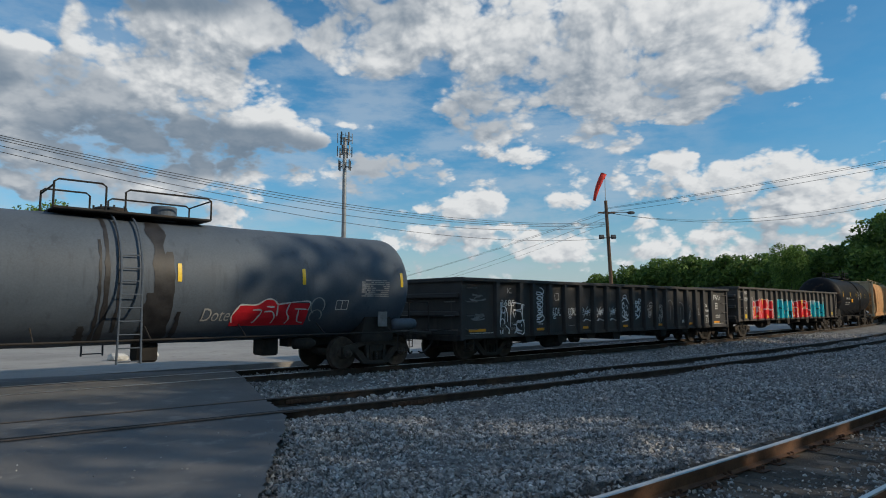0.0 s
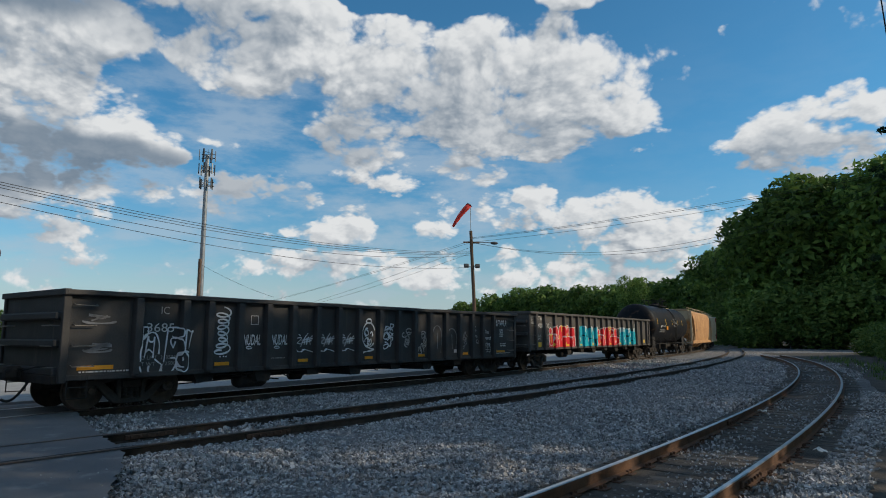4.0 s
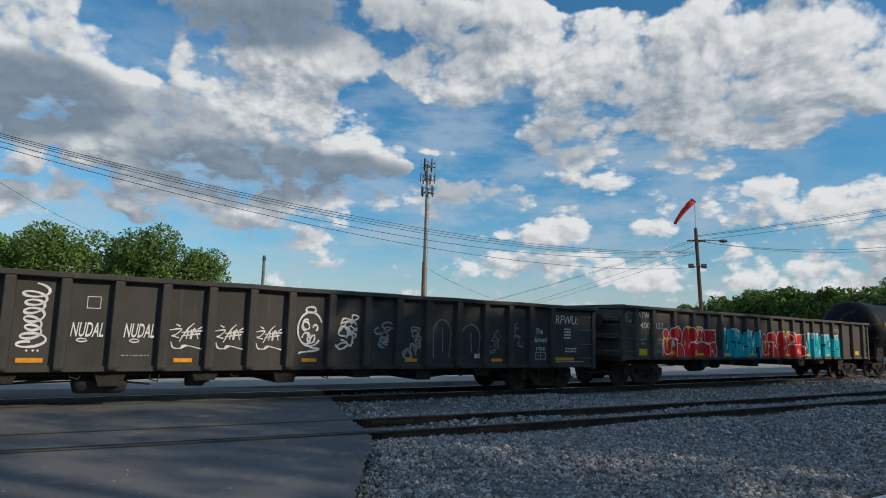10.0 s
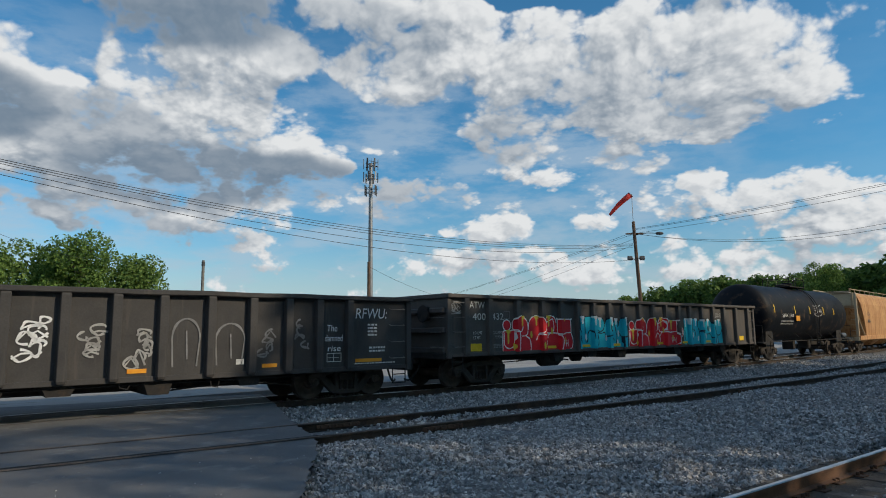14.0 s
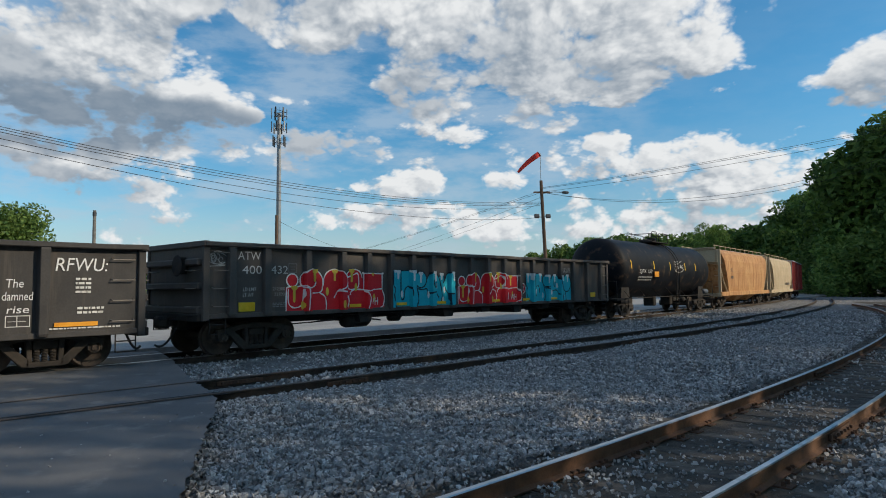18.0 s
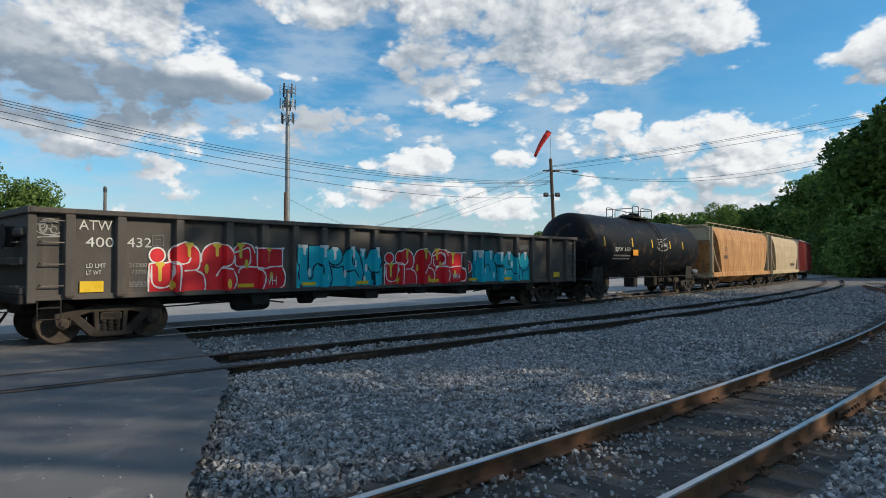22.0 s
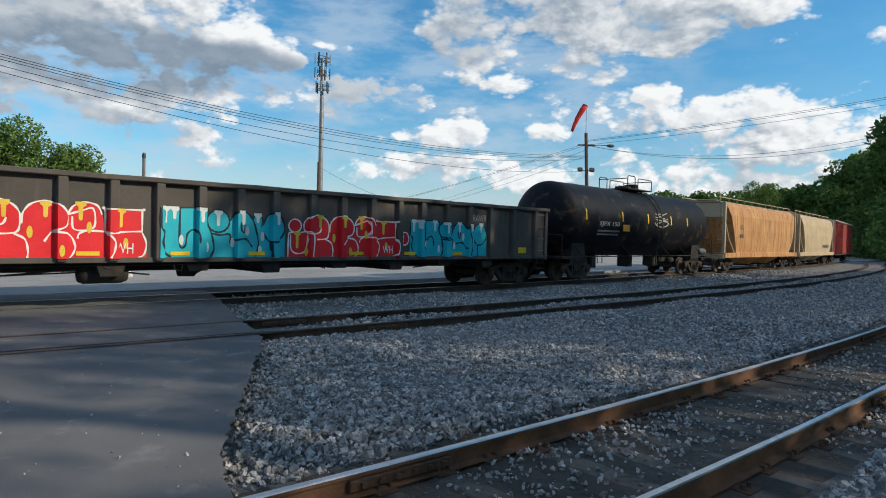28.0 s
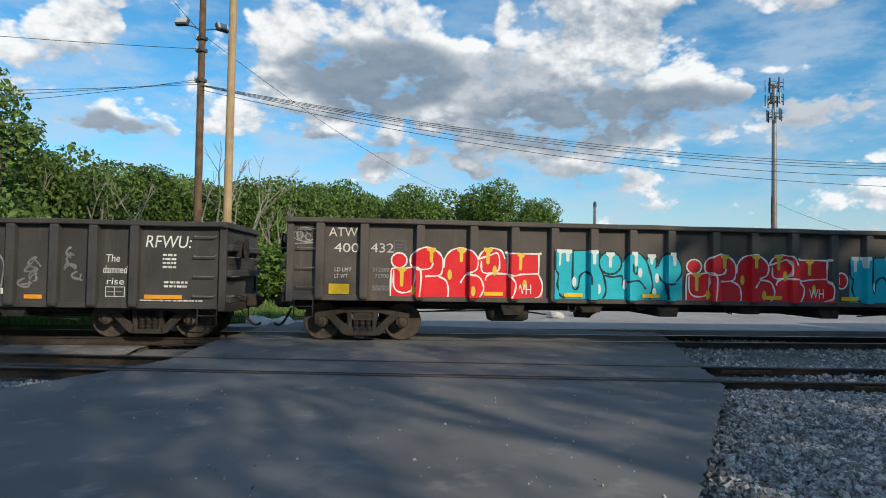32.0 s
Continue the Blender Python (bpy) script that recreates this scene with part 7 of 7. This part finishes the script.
STEEL_PALE = surface("galvanised guard rail", (0.50, 0.51, 0.52), (0.62, 0.63, 0.64), 0.45, 0.4, scale=2, fine=30, bump=0.03)
barrier = tagged(new("guard_rail"), "pale galvanised guard rail behind the track", "guard rail")
a, b = away(78, 22.5), away(66, 20.5)
for z in (0.45, 0.80):
    bm = bmesh.new()
    tube(bm, Vector((a.x, a.y, z)), Vector((b.x, b.y, z)), 0.06, sides=10)
    part("rail_bar", bm, STEEL_PALE, barrier)
for t in np.linspace(0, 1, 5):
    p = a.lerp(b, float(t))
    part("post", tube(bmesh.new(), (p.x, p.y, -0.2), (p.x, p.y, 0.86), 0.05), STEEL_PALE, barrier)
CONCRETE = surface("pale broken concrete", (0.50, 0.49, 0.47), (0.62, 0.61, 0.58), 0.9, scale=3, fine=40, bump=0.3)
for n, (bb, dd) in enumerate(((53.5, 19.3), (52.3, 19.0), (51.8, 19.8), (54.2, 20.2), (27.5, 24.0), (25.2, 25.5), (46.5, 20.0))):
    bm = bmesh.new()
    bmesh.ops.create_icosphere(bm, subdivisions=2, radius=0.32)
    for v in bm.verts:
        v.co *= 1 + 0.45 * noise.noise(v.co * 3 + Vector((n * 5, 0, 0)))
        v.co.z *= 0.6
    rock = tagged(part("concrete_lump", bm, CONCRETE, m=Matrix.Translation(away(bb, dd, 0.02)) @ Matrix.Rotation(n, 4, "Z")), "pale broken lump of concrete on the verge", "rubble", "rubble on the verge")


# ---- track fittings and ballast ----
def bolt_plate(track, line, u, side, level, out):
    """A joint bar with bolts on the web of a rail."""
    m = track_pose(line, u, level - RAIL_H) @ pose(0, side, 0)
    s = -1 if out < 0 else 1
    bm = slab(-0.46, 0.46, min(s * 0.014, s * 0.05), max(s * 0.014, s * 0.05), 0.035, 0.118, bevel=0.008)
    bar = part("joint_bar", bm, STEEL, track, "rusty joint bar with square bolts", m=m)
    for x in (-0.36, -0.2, -0.06, 0.1, 0.24, 0.38):
        link("bolt", shared("bolt", lambda: slab(-0.02, 0.02, -0.02, 0.02, -0.02, 0.02, bevel=0.004)), STEEL, bar, m=pose(x, s * 0.062, 0.078))


track_a_thing = bpy.data.objects["track_a"]
for u, side in ((3.0, 0.75), (14.6, 0.75), (9.0, -0.75), (21.0, -0.75)):
    for out in (-1, 1):
        bolt_plate(track_a_thing, line_a, u, side, LEVEL_A, out)
for u, side in ((7.6, -0.75), (6.2, 0.75), (18.5, -0.75)):
    bolt_plate(bpy.data.objects["track_b"], line_b, u, side, LEVEL_B, -1)
plate = shared("tie_plate", lambda: slab(-0.09, 0.09, -0.17, 0.17, 0, 0.016, bevel=0.004))
spike = shared("spike", lambda: slab(-0.012, 0.012, -0.03, 0.012, 0, 0.045, bevel=0.004))
for ob in [c for c in track_a_thing.children if c.name.startswith("tie")]:
    p = ob.matrix_basis.translation
    if p.length < 22:
        for side in (-0.75, 0.75):
            q = link("tie_plate", plate, STEEL, ob, m=pose(0, side, 0.0))
            if p.length < 13:
                for dx, dy in ((-0.05, -0.085), (0.05, 0.085), (0.05, -0.09)):
                    link("spike", spike, STEEL, q, m=pose(dx, dy, 0.012, 0, 0, 0 if dy < 0 else 180))

ROAD_XY = np.array(road)


def inside(px, py, poly):
    """Which of the points lie in a polygon."""
    hit = np.zeros(len(px), bool)
    x0, y0 = poly[:, 0], poly[:, 1]
    x1, y1 = np.roll(x0, -1), np.roll(y0, -1)
    for a, b, c, d in zip(x0, y0, x1, y1):
        if b != d:
            hit ^= ((b > py) != (d > py)) & (px < (c - a) * (py - b) / (d - b) + a)
    return hit


SHAPE = np.array([(-1, -.8, -.6), (.9, -1, -.5), (1, .8, -.7), (-.8, 1, -.6), (-.7, -.6, .6), (.6, -.8, .7), (.8, .5, .5), (-.5, .7, .8)]) * 0.6
FACES = np.array([(0, 3, 2, 1), (4, 5, 6, 7), (0, 1, 5, 4), (1, 2, 6, 5), (2, 3, 7, 6), (3, 0, 4, 7)])


def stones(name, xy, z, size, seed, material, label):
    """Crushed stones: angular blocks, each turned and skewed its own way, in one mesh."""
    r = np.random.default_rng(seed)
    n = len(xy)
    q = r.normal(size=(n, 4))
    q /= np.linalg.norm(q, axis=1)[:, None]
    w, x, y, zz = q.T
    rot = np.stack([1 - 2 * (y * y + zz * zz), 2 * (x * y - zz * w), 2 * (x * zz + y * w), 2 * (x * y + zz * w), 1 - 2 * (x * x + zz * zz), 2 * (y * zz - x * w), 2 * (x * zz - y * w), 2 * (y * zz + x * w), 1 - 2 * (x * x + y * y)], 1).reshape(n, 3, 3)
    shape = SHAPE[None] * r.uniform(0.45, 1.35, (n, 1, 3)) + r.normal(size=(n, 8, 3)) * 0.16
    v = np.einsum("nij,nkj->nki", rot, shape) * size[:, None, None]
    v += np.stack([xy[:, 0], xy[:, 1], z], 1)[:, None, :]
    me = bpy.data.meshes.new(name)
    me.vertices.add(8 * n)
    me.vertices.foreach_set("co", v.reshape(-1))
    f = (FACES[None] + 8 * np.arange(n)[:, None, None]).reshape(-1)
    me.loops.add(24 * n)
    me.loops.foreach_set("vertex_index", f.astype(np.int32))
    me.polygons.add(6 * n)
    me.polygons.foreach_set("loop_start", np.arange(0, 24 * n, 4, dtype=np.int32))
    me.polygons.foreach_set("use_smooth", np.zeros(6 * n, bool))
    me.update(calc_edges=True)
    return tagged(link(name, me, material), label, "ballast", kind="stuff")


r = np.random.default_rng(7)


def scatter(u0, u1, v0, v1, per_m2, size, z, seed, name, label):
    n = int((u1 - u0) * (v1 - v0) * per_m2)
    u, v = r.uniform(u0, u1, n), r.uniform(v0, v1, n)
    x, y = u * UX - v * UY, u * UY + v * UX
    keep = ~inside(x + r.normal(size=n) * 0.06, y + r.normal(size=n) * 0.06, ROAD_XY)
    for line in (line_a, line_b, line_c):
        off = np.abs(v - line(u))
        keep &= ~((off > 0.66) & (off < 0.84))
    # between the rails of the curved track the stones lie low among the ties
    between = np.abs(v - line_a(u)) < 1.28
    low = np.where(between, 0.03, 0.0)
    keep &= ~(between & (r.random(n) < 0.72))
    keep &= ~((v < line_a(u) - 1.9) & (u > 10) & (r.random(n) < 0.9))
    s = size * r.uniform(0.55, 1.35, n) * np.where(between, 0.75, 1.0)
    hump = 0.05 * np.sin(u * 0.9) * np.sin(v * 1.3)
    return stones(name, np.stack([x, y], 1)[keep], (z + hump - low + 0.9 * shoulder(u, v) + r.uniform(-0.015, 0.02, n))[keep], s[keep], seed, STONE, label)


scatter(-6, 12, 0.5, 10, 560, 0.037, -0.165, 1, "ballast_stones", "grey angular crushed stones of the near ballast")
scatter(12, 26, 0.0, 14, 190, 0.045, -0.165, 2, "ballast_stones", "grey angular crushed stones of the ballast")
scatter(-4, 14, 10, 17.5, 130, 0.045, -0.165, 3, "ballast_stones", "grey angular crushed stones of the ballast")
scatter(26, 50, 2, 20, 45, 0.065, -0.165, 4, "ballast_stones", "grey angular crushed stones of the far ballast")
# pebbles and crumbs strewn on the road
n = 420
px, py = r.uniform(-10, -1, n), r.uniform(2.5, 14, n)
keep = inside(px, py, ROAD_XY)
stones("road_grit", np.stack([px, py], 1)[keep], np.full(keep.sum(), -0.006), r.uniform(0.008, 0.026, keep.sum()), 9, STONE, "loose dark grit strewn on the asphalt")
# dark clods and scraps of tie lying in the ballast
LITTER = surface("pale crumpled litter", (0.60, 0.60, 0.58), (0.74, 0.74, 0.72), 0.6, scale=9, fine=60, bump=0.3)
for n, (x, y, k) in enumerate(((7.9, 8.8, 0.0), (10.6, 13.6, 1.0), (6.1, 5.0, 2.0))):
    bm = bmesh.new()
    bmesh.ops.create_grid(bm, x_segments=5, y_segments=5, size=0.09)
    for v in bm.verts:
        v.co.z = 0.05 + 0.06 * noise.noise(v.co * 14 + Vector((k * 7, 0, 0)))
    bmesh.ops.solidify(bm, geom=bm.faces[:], thickness=0.004)
    tagged(part("litter", bm, LITTER, m=pose(x, y, -0.14, 6, 4, 40 * k)), "scrap of pale crumpled litter in the ballast", "litter", "litter beside the track")


# ---- what moves ----
def sock_pose(lean, turn):
    return Matrix.Translation(SOCK_AT) @ pose(0, 0, 0, 0, 0, turn) @ pose(0, 0, 0, 0, lean, 0)


def swing():
    rows = [(0, 20, -14), (1, 24, -14), (2, 22, -14), (3, 30, -14), (6, 40, -14), (7, 44, -14), (8, 52, -14), (9, 42, -14), (10, 38, -14), (11, 24, -14), (12, 22, -14), (13, 40, -14), (16, 50, -14), (17, 46, -14),
            (18, 50, -14), (19, 44, -14), (20, 34, -14), (21, 36, -14), (22, 30, -14), (23, 52, -14), (24, 48, -14), (27, 48, -14), (28, 26, -14), (29, 28, -14), (30, 28, -14), (31, 22, -14), (32, 22, -14)]
    walk(windsock, [(t, sock_pose(lean, turn)) for t, lean, turn in rows])


def motions():
    for car, mid, half in TRAIN:
        walk(car, [(t, car_pose(mid - d, half)) for t, d in TRAVEL])
    when = np.arange(0, 32.01, 0.25)
    times, gone = [t for t, _ in TRAVEL], [d for _, d in TRAVEL]
    for wheel, x in WHEELSETS:
        walk(wheel, [(float(t), pose(x, 0, 0.42, 0, -math.degrees(float(np.interp(t, times, gone)) / 0.42), 0)) for t in when])
    swing()


motions()
